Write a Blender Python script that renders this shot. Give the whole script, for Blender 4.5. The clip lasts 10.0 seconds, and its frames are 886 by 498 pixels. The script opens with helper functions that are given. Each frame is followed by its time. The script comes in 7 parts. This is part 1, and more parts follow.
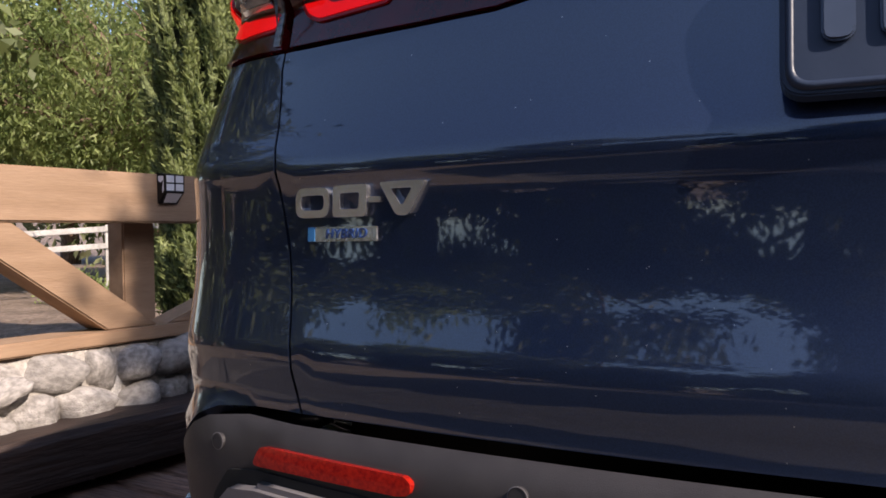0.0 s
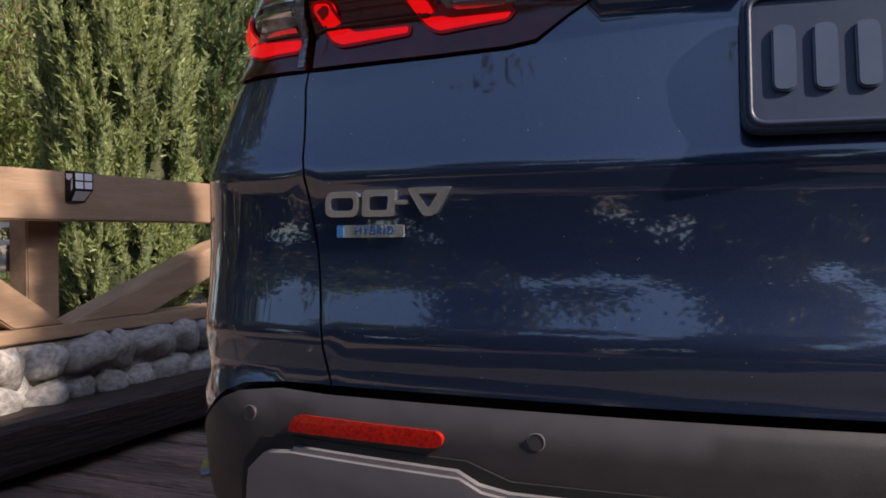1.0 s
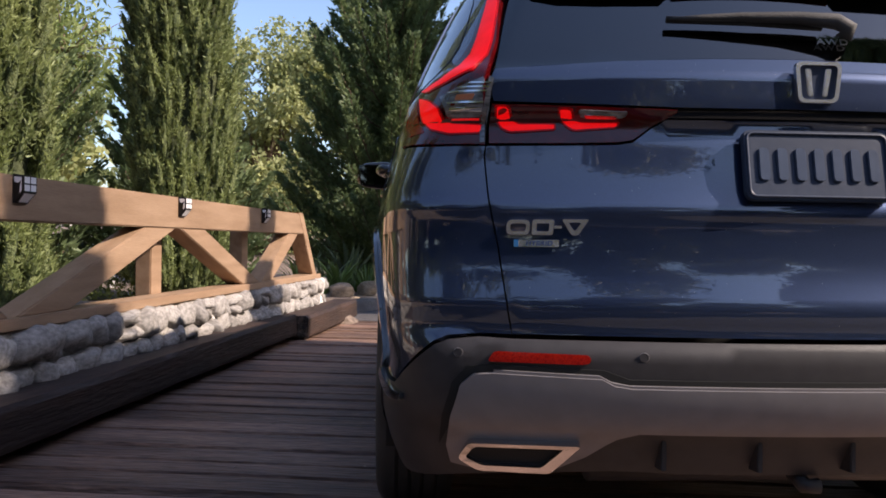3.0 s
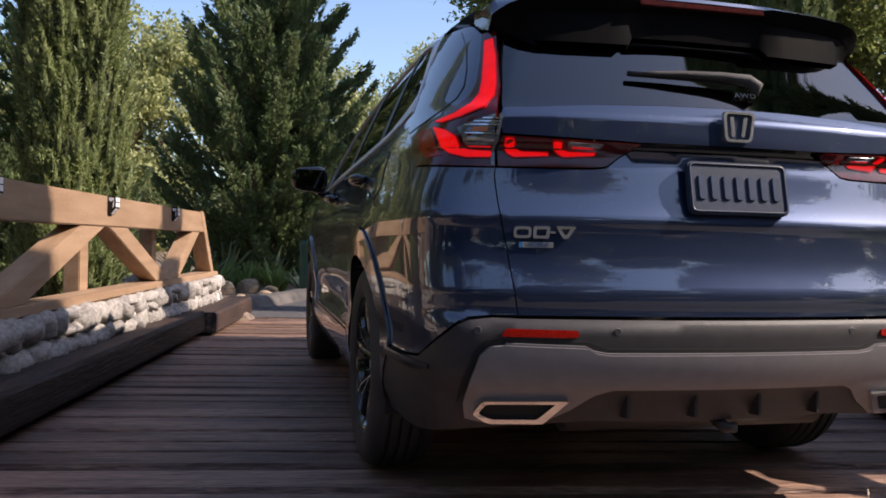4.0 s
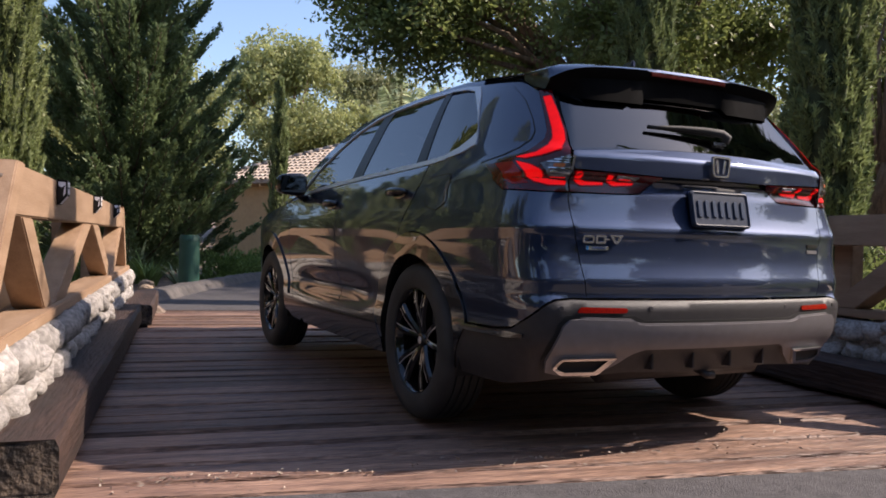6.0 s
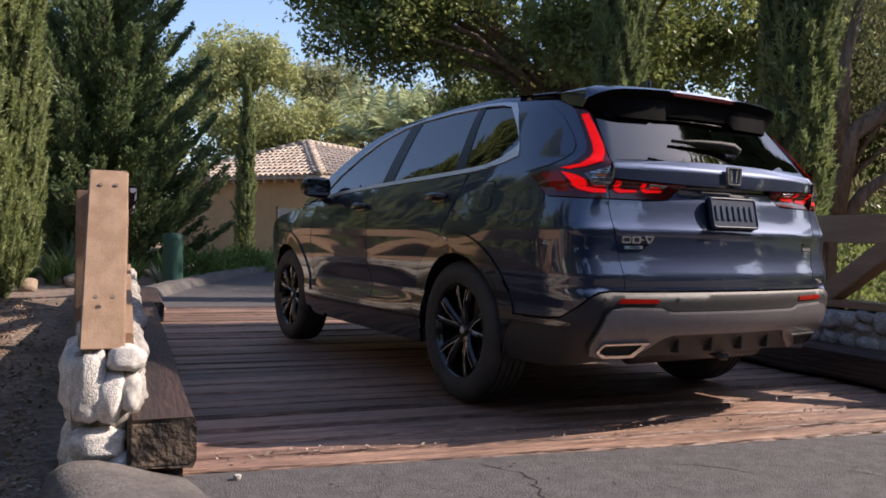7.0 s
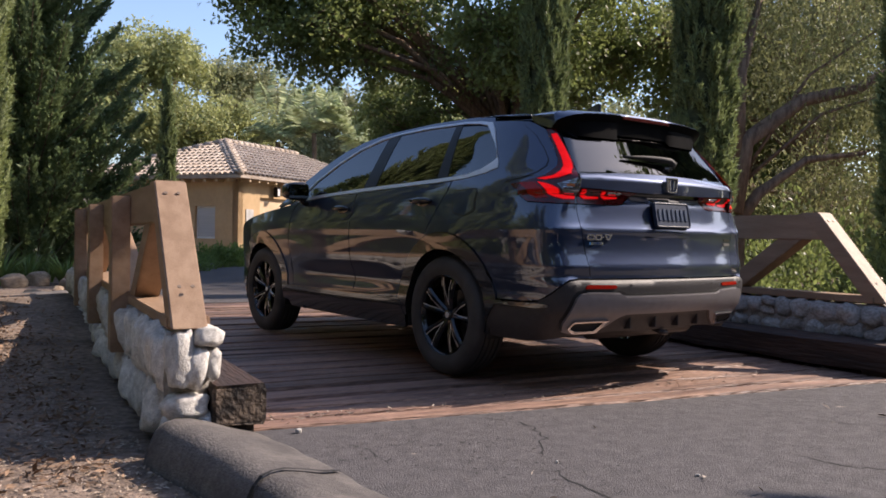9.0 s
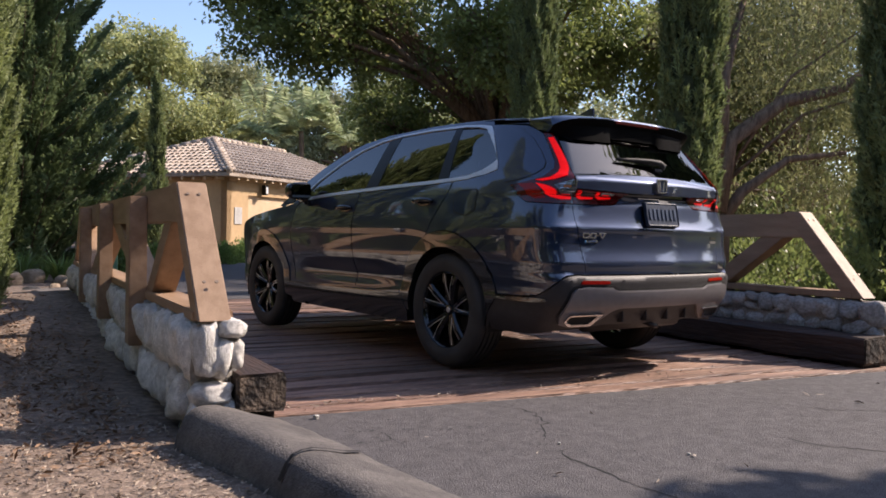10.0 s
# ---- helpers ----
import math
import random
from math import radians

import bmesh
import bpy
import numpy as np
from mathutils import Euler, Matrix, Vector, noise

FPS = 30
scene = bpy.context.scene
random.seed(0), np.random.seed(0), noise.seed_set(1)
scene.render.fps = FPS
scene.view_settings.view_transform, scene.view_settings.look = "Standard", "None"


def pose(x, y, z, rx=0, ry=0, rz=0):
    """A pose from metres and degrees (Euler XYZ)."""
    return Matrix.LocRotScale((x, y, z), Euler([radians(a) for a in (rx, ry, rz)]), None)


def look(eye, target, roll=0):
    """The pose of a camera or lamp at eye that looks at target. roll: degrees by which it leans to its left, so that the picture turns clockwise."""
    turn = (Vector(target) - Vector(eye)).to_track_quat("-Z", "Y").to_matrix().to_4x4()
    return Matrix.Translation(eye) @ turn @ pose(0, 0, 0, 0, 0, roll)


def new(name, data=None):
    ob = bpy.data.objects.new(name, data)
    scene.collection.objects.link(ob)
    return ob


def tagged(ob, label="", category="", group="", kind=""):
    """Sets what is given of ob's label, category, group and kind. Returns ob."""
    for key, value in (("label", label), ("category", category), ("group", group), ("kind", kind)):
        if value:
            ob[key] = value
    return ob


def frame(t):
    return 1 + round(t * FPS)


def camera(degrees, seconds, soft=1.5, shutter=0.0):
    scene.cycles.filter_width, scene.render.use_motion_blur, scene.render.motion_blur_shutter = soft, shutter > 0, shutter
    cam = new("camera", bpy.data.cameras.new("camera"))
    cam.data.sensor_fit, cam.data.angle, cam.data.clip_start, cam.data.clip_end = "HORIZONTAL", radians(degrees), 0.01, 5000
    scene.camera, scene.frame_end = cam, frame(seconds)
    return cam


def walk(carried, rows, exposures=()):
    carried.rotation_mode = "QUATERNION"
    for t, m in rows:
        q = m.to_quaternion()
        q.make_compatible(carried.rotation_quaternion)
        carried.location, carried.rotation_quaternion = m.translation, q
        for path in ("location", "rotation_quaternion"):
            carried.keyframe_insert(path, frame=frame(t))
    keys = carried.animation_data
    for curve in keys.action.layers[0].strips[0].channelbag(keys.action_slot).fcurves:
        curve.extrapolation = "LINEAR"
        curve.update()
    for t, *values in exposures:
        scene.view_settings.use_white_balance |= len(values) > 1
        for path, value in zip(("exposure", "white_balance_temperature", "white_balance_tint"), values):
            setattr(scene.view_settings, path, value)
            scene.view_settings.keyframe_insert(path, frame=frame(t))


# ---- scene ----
cam = camera(57.4, 10.0, 1.7)
PATH = [
    (0, (-0.122, -1.682, 0.831), (-0.942, 0.142, 0.795), -0.9),
    (0.5, (-0.161, -1.773, 0.828), (-0.824, 0.114, 0.794), -0.7),
    (1, (-0.222, -1.892, 0.827), (-0.739, 0.04, 0.794), -0.4),
    (1.5, (-0.324, -2.068, 0.832), (-0.704, -0.104, 0.801), -0.1),
    (2, (-0.467, -2.241, 0.836), (-0.71, -0.255, 0.816), 0.6),
    (2.5, (-0.65, -2.443, 0.833), (-0.725, -0.444, 0.815), 0.7),
    (4, (-1.326, -3.042, 0.831), (-0.863, -1.096, 0.818), 1.2),
    (4.5, (-1.581, -3.201, 0.831), (-0.978, -1.294, 0.813), 1.2),
    (5, (-1.871, -3.313, 0.827), (-1.15, -1.448, 0.812), 1.5),
    (6.5, (-2.794, -3.573, 0.852), (-1.853, -1.808, 0.828), 1.4),
    (7, (-3.088, -3.658, 0.854), (-2.097, -1.921, 0.828), 1.3),
    (7.5, (-3.328, -3.763, 0.86), (-2.282, -2.058, 0.835), 1.3),
    (8, (-3.523, -3.864, 0.863), (-2.425, -2.192, 0.838), 1.3),
    (8.5, (-3.718, -3.943, 0.855), (-2.567, -2.307, 0.832), 1.3),
    (9, (-3.87, -4.033, 0.846), (-2.687, -2.42, 0.82), 1.0),
    (9.5, (-4.005, -4.12, 0.844), (-2.805, -2.52, 0.816), 1.0),
    (10, (-4.102, -4.166, 0.847), (-2.889, -2.576, 0.816), 1.0),
]
walk(cam, [(t, look(eye, target, roll)) for t, eye, target, roll in PATH])

# ---- light ----
world = bpy.data.worlds.new("sky")
scene.world = world
world.use_nodes = True
_wn = world.node_tree.nodes
_sky = _wn.new("ShaderNodeTexSky")
_sky.sky_type = "NISHITA"
_sky.sun_disc = False
_sky.sun_elevation = radians(37.9)
_sky.sun_rotation = radians(107.7)
_sky.air_density, _sky.dust_density, _sky.ozone_density = 1.0, 1.0, 3.0
_sky.altitude = 0
_wn["Background"].inputs["Strength"].default_value = 0.088
world.node_tree.links.new(_sky.outputs[0], _wn["Background"].inputs["Color"])
sun = new("sun", bpy.data.lights.new("sun", "SUN"))
sun.data.energy, sun.data.angle, sun.data.color = 2.75, radians(0.55), (1.0, 0.90, 0.77)
sun.matrix_world = look((10, -3.19, 8.17), (0, 0, 0))
scene.view_settings.exposure = 1.50
scene.view_settings.use_white_balance = True
scene.view_settings.white_balance_temperature, scene.view_settings.white_balance_tint = 6750, 18.0


# ---- materials ----
def material(name, base, rough=0.6, metal=0.0, second=None, scale=4.0, stretch=(1, 1, 1), fine=None, bump=0.0, bump_scale=60.0,
             coat=0.0, coat_ior=1.5, random_tint=0.0, spec=0.5, detail=6.0, low=0.35, high=0.65, rough_var=0.0):
    """A surface of two blended tones at a large and a small scale, with fine relief."""
    m = bpy.data.materials.new(name)
    m.use_nodes = True
    t = m.node_tree
    b = t.nodes["Principled BSDF"]
    b.inputs["Roughness"].default_value, b.inputs["Metallic"].default_value = rough, metal
    b.inputs["Coat Weight"].default_value = coat
    b.inputs["Coat Roughness"].default_value = 0.03
    b.inputs["Coat IOR"].default_value = coat_ior
    b.inputs["Specular IOR Level"].default_value = spec
    b.inputs["Base Color"].default_value = (*base, 1)
    L = t.links.new
    co = t.nodes.new("ShaderNodeTexCoord")
    mp = t.nodes.new("ShaderNodeMapping")
    mp.inputs["Scale"].default_value = stretch
    L(co.outputs["Object"], mp.inputs["Vector"])
    if random_tint:
        info = t.nodes.new("ShaderNodeObjectInfo")
        sh = t.nodes.new("ShaderNodeVectorMath")
        sh.operation = "MULTIPLY_ADD"
        L(info.outputs["Random"], sh.inputs[0])
        sh.inputs[1].default_value = (17, 31, 7)
        L(mp.outputs[0], sh.inputs[2])
        vec = sh.outputs[0]
    else:
        vec = mp.outputs[0]
    if second:
        n1 = t.nodes.new("ShaderNodeTexNoise")
        n1.inputs["Scale"].default_value, n1.inputs["Detail"].default_value = scale, detail
        L(vec, n1.inputs["Vector"])
        r1 = t.nodes.new("ShaderNodeValToRGB")
        r1.color_ramp.elements[0].position, r1.color_ramp.elements[1].position = low, high
        r1.color_ramp.elements[0].color, r1.color_ramp.elements[1].color = (*base, 1), (*second, 1)
        L(n1.outputs["Fac"], r1.inputs["Fac"])
        out = r1.outputs["Color"]
        if fine:
            n2 = t.nodes.new("ShaderNodeTexNoise")
            n2.inputs["Scale"].default_value, n2.inputs["Detail"].default_value = scale * 9, 4
            L(vec, n2.inputs["Vector"])
            mx = t.nodes.new("ShaderNodeMix")
            mx.data_type, mx.blend_type = "RGBA", "MULTIPLY"
            rr = t.nodes.new("ShaderNodeMapRange")
            rr.inputs["From Min"].default_value, rr.inputs["From Max"].default_value = 0.3, 0.7
            rr.inputs["To Min"].default_value, rr.inputs["To Max"].default_value = 1 - fine, 1 + fine
            L(n2.outputs["Fac"], rr.inputs["Value"])
            mx.inputs["Factor"].default_value = 1
            L(out, mx.inputs["A"])
            L(rr.outputs[0], mx.inputs["B"])
            out = mx.outputs["Result"]
        if random_tint:
            mx = t.nodes.new("ShaderNodeMix")
            mx.data_type, mx.blend_type = "RGBA", "MULTIPLY"
            rr = t.nodes.new("ShaderNodeMapRange")
            rr.inputs["To Min"].default_value, rr.inputs["To Max"].default_value = 1 - random_tint, 1 + random_tint
            L(info.outputs["Random"], rr.inputs["Value"])
            mx.inputs["Factor"].default_value = 1
            L(out, mx.inputs["A"])
            L(rr.outputs[0], mx.inputs["B"])
            out = mx.outputs["Result"]
        L(out, b.inputs["Base Color"])
        if rough_var:
            rv = t.nodes.new("ShaderNodeMapRange")
            rv.inputs["To Min"].default_value, rv.inputs["To Max"].default_value = rough - rough_var, rough + rough_var
            L(n1.outputs["Fac"], rv.inputs["Value"])
            L(rv.outputs[0], b.inputs["Roughness"])
    if bump:
        n3 = t.nodes.new("ShaderNodeTexNoise")
        n3.inputs["Scale"].default_value, n3.inputs["Detail"].default_value = bump_scale, 5
        L(vec, n3.inputs["Vector"])
        bp = t.nodes.new("ShaderNodeBump")
        bp.inputs["Strength"].default_value, bp.inputs["Distance"].default_value = bump, 0.02
        L(n3.outputs["Fac"], bp.inputs["Height"])
        L(bp.outputs[0], b.inputs["Normal"])
    return m


def leaf_material(name, dark, light, trans=0.35, rough=0.55, scale=0.9):
    """Leaves: two greens by piece, with light coming through."""
    m = material(name, dark, rough, second=light, scale=scale, detail=3, low=0.3, high=0.7)
    t = m.node_tree
    b = t.nodes["Principled BSDF"]
    g = t.nodes.new("ShaderNodeNewGeometry")
    src = b.inputs["Base Color"].links[0].from_socket
    mx = t.nodes.new("ShaderNodeMix")
    mx.data_type, mx.blend_type = "RGBA", "MULTIPLY"
    rr = t.nodes.new("ShaderNodeMapRange")
    rr.inputs["To Min"].default_value, rr.inputs["To Max"].default_value = 0.80, 1.20
    t.links.new(g.outputs["Random Per Island"], rr.inputs["Value"])
    mx.inputs["Factor"].default_value = 1
    t.links.new(src, mx.inputs["A"])
    t.links.new(rr.outputs[0], mx.inputs["B"])
    t.links.new(mx.outputs["Result"], b.inputs["Base Color"])
    tr = t.nodes.new("ShaderNodeBsdfTranslucent")
    t.links.new(mx.outputs["Result"], tr.inputs["Color"])
    ms = t.nodes.new("ShaderNodeMixShader")
    ms.inputs[0].default_value = trans
    t.links.new(b.outputs[0], ms.inputs[1])
    t.links.new(tr.outputs[0], ms.inputs[2])
    t.links.new(ms.outputs[0], t.nodes["Material Output"].inputs["Surface"])
    return m


M_paint = material("navy_paint", (0.0172, 0.029, 0.067), 0.50, 0.9, second=(0.0225, 0.038, 0.086), scale=700, detail=1, coat=1.0, coat_ior=1.87)


def sparkle_specks(m, scale, size, tone):
    """Scattered fine pale specks: the sparkle of paint flakes, put into the base colour."""
    t = m.node_tree
    b = t.nodes["Principled BSDF"]
    src = b.inputs["Base Color"].links[0].from_socket
    co, v = t.nodes.new("ShaderNodeTexCoord"), t.nodes.new("ShaderNodeTexVoronoi")
    v.inputs["Scale"].default_value = scale
    t.links.new(co.outputs["Object"], v.inputs["Vector"])
    near, some, both = t.nodes.new("ShaderNodeMath"), t.nodes.new("ShaderNodeMath"), t.nodes.new("ShaderNodeMath")
    near.operation, near.inputs[1].default_value = "LESS_THAN", size
    t.links.new(v.outputs["Distance"], near.inputs[0])
    sep = t.nodes.new("ShaderNodeSeparateColor")
    t.links.new(v.outputs["Color"], sep.inputs[0])
    some.operation, some.inputs[1].default_value = "GREATER_THAN", 0.6
    t.links.new(sep.outputs[0], some.inputs[0])
    both.operation = "MULTIPLY"
    t.links.new(near.outputs[0], both.inputs[0])
    t.links.new(some.outputs[0], both.inputs[1])
    mx = t.nodes.new("ShaderNodeMix")
    mx.data_type = "RGBA"
    t.links.new(both.outputs[0], mx.inputs["Factor"])
    t.links.new(src, mx.inputs["A"])
    mx.inputs["B"].default_value = (*tone, 1)
    t.links.new(mx.outputs["Result"], b.inputs["Base Color"])


# flake sparkle painted on as pale specks
sparkle_specks(M_paint, 75, 0.05, (0.26, 0.28, 0.31))
M_black = material("gloss_black", (0.006, 0.006, 0.007), 0.12, coat=0.6)
M_spoiler = material("spoiler_black", (0.0045, 0.0045, 0.005), 0.55, second=(0.006, 0.006, 0.0065), scale=20, spec=0.03)
M_plastic = material("textured_plastic", (0.029, 0.0265, 0.0285), 0.5, second=(0.036, 0.033, 0.035), scale=30, bump=0.14, bump_scale=1100, spec=0.38)
M_badge = material("badge_chrome", (0.74, 0.74, 0.75), 0.27, 0.93)
M_pillar = material("pillar_black", (0.010, 0.010, 0.011), 0.30, second=(0.013, 0.013, 0.014), scale=20, spec=0.25)
M_arch = material("satin_black_moulding", (0.016, 0.015, 0.0155), 0.2, second=(0.024, 0.023, 0.023), scale=30, bump=0.03, bump_scale=700, coat=0.8, coat_ior=1.9)
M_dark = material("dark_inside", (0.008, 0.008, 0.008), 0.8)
M_skid = material("grey_garnish", (0.19, 0.177, 0.184), 0.42, 0.3, second=(0.212, 0.198, 0.205), scale=20, bump=0.05, bump_scale=900)
M_chrome = material("chrome", (0.66, 0.66, 0.67), 0.16, 1.0)
M_mirror = material("mirror_glass", (0.14, 0.15, 0.16), 0.03, 1.0)
M_satin = material("satin_trim", (0.70, 0.70, 0.71), 0.40, 0.75)
M_rubber = material("tyre_rubber", (0.025, 0.0245, 0.0245), 0.70, second=(0.042, 0.040, 0.039), scale=8, bump=0.15, bump_scale=200)
M_rim = material("black_rim", (0.012, 0.012, 0.013), 0.14, 0.4, coat=0.7)
M_disc = material("brake_disc", (0.16, 0.15, 0.15), 0.4, 0.9)
M_lens = material("dark_lens", (0.090, 0.003, 0.004), 0.14, second=(0.050, 0.002, 0.003), scale=30, coat=0.25)
M_red = material("red_lens", (0.55, 0.004, 0.004), 0.30, second=(0.40, 0.003, 0.003), scale=25, coat=0.15, spec=0.12)
_b = M_red.node_tree.nodes["Principled BSDF"]
_b.inputs["Emission Color"].default_value, _b.inputs["Emission Strength"].default_value = (1, 0.006, 0.006, 1), 0.22
M_redbody = material("deep_red_lens", (0.46, 0.003, 0.004), 0.22, second=(0.28, 0.002, 0.003), scale=25, coat=0.25, spec=0.2)
M_clear = material("clear_lens", (0.21, 0.21, 0.22), 0.25, 0.3, second=(0.06, 0.06, 0.064), scale=40, stretch=(1, 1, 3), coat=1.0)
M_hilamp = material("unlit_brake_lens", (0.045, 0.004, 0.004), 0.25, second=(0.075, 0.008, 0.006), scale=60, spec=0.3)
M_amber = material("amber_bulb", (0.5, 0.14, 0.03), 0.3)
M_reflex = material("red_reflector", (0.22, 0.004, 0.003), 0.20, second=(0.40, 0.015, 0.006), scale=260, coat=0.35, spec=0.2)
M_ink = material("badge_blue", (0.015, 0.045, 0.16), 0.3)
M_blue = material("blue_badge", (0.05, 0.22, 0.50), 0.25, 0.3)
M_plate = material("blue_plate", (0.020, 0.031, 0.058), 0.4, 0.0, second=(0.025, 0.037, 0.068), scale=8, spec=0.35, bump=0.03, bump_scale=40)
M_letter = material("plate_raised", (0.044, 0.060, 0.098), 0.28, 0.0, second=(0.052, 0.070, 0.112), scale=30, spec=0.5)


def glass_material(name, tint, ior, gloss=0.02):
    m = bpy.data.materials.new(name)
    m.use_nodes = True
    t = m.node_tree
    t.nodes.remove(t.nodes["Principled BSDF"])
    a, g, x, f = (t.nodes.new("ShaderNodeBsdfTransparent"), t.nodes.new("ShaderNodeBsdfGlossy"), t.nodes.new("ShaderNodeMixShader"), t.nodes.new("ShaderNodeFresnel"))
    a.inputs["Color"].default_value = (*tint, 1)
    g.inputs["Roughness"].default_value = gloss
    f.inputs["IOR"].default_value = ior
    t.links.new(f.outputs[0], x.inputs[0])
    t.links.new(a.outputs[0], x.inputs[1])
    t.links.new(g.outputs[0], x.inputs[2])
    t.links.new(x.outputs[0], t.nodes["Material Output"].inputs["Surface"])
    return m


M_glass = glass_material("privacy_glass", (0.035, 0.04, 0.042), 2.6)
M_backglass = glass_material("rear_privacy_glass", (0.035, 0.04, 0.042), 2.15)
M_pane = material("blind_behind_glass", (0.42, 0.42, 0.43), 0.12, second=(0.50, 0.50, 0.51), scale=1.0, stretch=(1, 1, 40), coat=0.8)

M_cedar = material("cedar", (0.27, 0.170, 0.103), 0.62, second=(0.35, 0.230, 0.147), scale=3.0, stretch=(6, 0.7, 6), fine=0.07, bump=0.1, bump_scale=30, random_tint=0.10)
M_deck = material("deck_plank", (0.122, 0.069, 0.052), 0.56, second=(0.385, 0.238, 0.168), scale=2.4, stretch=(0.6, 5.5, 5.5), fine=0.5, bump=0.9, bump_scale=11, random_tint=0.40, low=0.34, high=0.80, rough_var=0.12)
M_timber = material("dark_timber", (0.023, 0.0125, 0.0095), 0.66, second=(0.066, 0.035, 0.025), scale=2.2, stretch=(5, 0.5, 5), fine=0.35, bump=0.5, bump_scale=12, low=0.38, high=0.78, random_tint=0.15)
M_endgrain = material("charred_end_grain", (0.022, 0.016, 0.013), 0.8, second=(0.21, 0.150, 0.105), scale=11, fine=0.5, bump=1.0, bump_scale=35, low=0.4, high=0.72)
M_stone = material("whitewashed_stone", (0.22, 0.203, 0.188), 0.88, second=(0.40, 0.372, 0.345), scale=4.5, fine=0.12, bump=0.4, bump_scale=15, random_tint=0.24)
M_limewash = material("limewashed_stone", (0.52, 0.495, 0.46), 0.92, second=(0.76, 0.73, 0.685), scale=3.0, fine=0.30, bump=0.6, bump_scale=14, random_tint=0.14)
M_mortar = material("mortar", (0.27, 0.248, 0.222), 0.9, second=(0.42, 0.39, 0.355), scale=7, fine=0.25, bump=0.6, bump_scale=40)
M_asphalt = material("asphalt", (0.068, 0.063, 0.065), 0.9, second=(0.098, 0.090, 0.093), scale=13, fine=0.30, bump=0.55, bump_scale=140)
M_kerb = material("sealed_kerb", (0.070, 0.063, 0.061), 0.85, second=(0.122, 0.109, 0.101), scale=5, fine=0.25, bump=0.35, bump_scale=110)
M_soil = material("mulch_soil", (0.125, 0.091, 0.069), 0.95, second=(0.25, 0.187, 0.146), scale=2.3, fine=0.5, bump=0.8, bump_scale=45, low=0.3, high=0.7)
M_chip = material("wood_chip", (0.24, 0.19, 0.15), 0.9, second=(0.46, 0.385, 0.31), scale=5)
M_chip2 = material("dry_leaf", (0.13, 0.075, 0.045), 0.8, second=(0.30, 0.195, 0.125), scale=5)
M_bark = material("bark", (0.11, 0.070, 0.048), 0.9, second=(0.23, 0.155, 0.108), scale=5, stretch=(3, 3, 0.7), fine=0.3, bump=0.9, bump_scale=18)
M_cypress = leaf_material("cypress_leaf", (0.145, 0.190, 0.066), (0.33, 0.38, 0.145), 0.40, scale=2.6)
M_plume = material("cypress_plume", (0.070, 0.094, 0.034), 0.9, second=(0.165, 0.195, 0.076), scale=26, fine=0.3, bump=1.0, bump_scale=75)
# the shade deep in a cypress crown, put into the leaf colour
M_within = material("shaded_inner_foliage", (0.030, 0.040, 0.016), 0.95, second=(0.075, 0.088, 0.038), scale=9, bump=1.0, bump_scale=25)
M_column = leaf_material("dark_cypress_leaf", (0.125, 0.165, 0.066), (0.31, 0.37, 0.155), 0.35, scale=2.2)
M_conifer = leaf_material("conifer_leaf", (0.100, 0.148, 0.068), (0.26, 0.33, 0.148), 0.50, scale=1.4)
M_ficus = leaf_material("broad_leaf", (0.095, 0.128, 0.042), (0.31, 0.36, 0.120), 0.55, 0.45)
# darker leaf for unseen trees, keeps the car's reflections dark
M_oak = leaf_material("dark_evergreen_leaf", (0.055, 0.078, 0.028), (0.16, 0.19, 0.066), 0.35, 0.55)
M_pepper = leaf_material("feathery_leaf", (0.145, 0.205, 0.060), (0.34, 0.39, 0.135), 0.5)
# duller copy of the pepper leaf, with shade put into its colour
M_shade_pepper = leaf_material("shaded_feathery_leaf", (0.145, 0.160, 0.072), (0.34, 0.35, 0.160), 0.5)
# pepper leaf made paler: distance haze put into the colour
M_far = leaf_material("haze_tinted_leaf", (0.25, 0.275, 0.115), (0.42, 0.44, 0.185), 0.45)
M_grey = leaf_material("grey_green_leaf", (0.20, 0.22, 0.115), (0.36, 0.37, 0.20), 0.45)
M_shrub = leaf_material("shrub_leaf", (0.095, 0.165, 0.042), (0.23, 0.32, 0.09), 0.35)
M_palm = leaf_material("palm_leaf", (0.30, 0.36, 0.18), (0.50, 0.55, 0.33), 0.5)
M_agave = leaf_material("strap_leaf", (0.11, 0.15, 0.085), (0.24, 0.29, 0.18), 0.2)
M_stucco = material("ochre_stucco", (0.45, 0.305, 0.165), 0.9, second=(0.53, 0.365, 0.205), scale=0.8, fine=0.06, bump=0.3, bump_scale=60)
M_tile = material("clay_tile", (0.29, 0.225, 0.175), 0.85, second=(0.43, 0.36, 0.295), scale=3, fine=0.2, bump=0.3, bump_scale=40, random_tint=0.2)
M_cream = material("cream_timber", (0.55, 0.40, 0.25), 0.7, second=(0.60, 0.45, 0.29), scale=4)
M_fence = material("weathered_white_paint", (0.36, 0.345, 0.33), 0.7, second=(0.5, 0.485, 0.47), scale=3, fine=0.15)
M_white = material("white_fence_paint", (0.70, 0.70, 0.68), 0.6, second=(0.78, 0.78, 0.76), scale=5)
M_box = material("green_utility_plastic", (0.018, 0.075, 0.055), 0.5, second=(0.028, 0.095, 0.068), scale=6)
M_iron = material("black_iron", (0.015, 0.014, 0.014), 0.5, 0.5)
M_frost = material("lantern_glass", (0.75, 0.74, 0.76), 0.35)
M_bolt = material("weathered_zinc", (0.20, 0.15, 0.115), 0.55, 0.5, second=(0.28, 0.21, 0.16), scale=40)
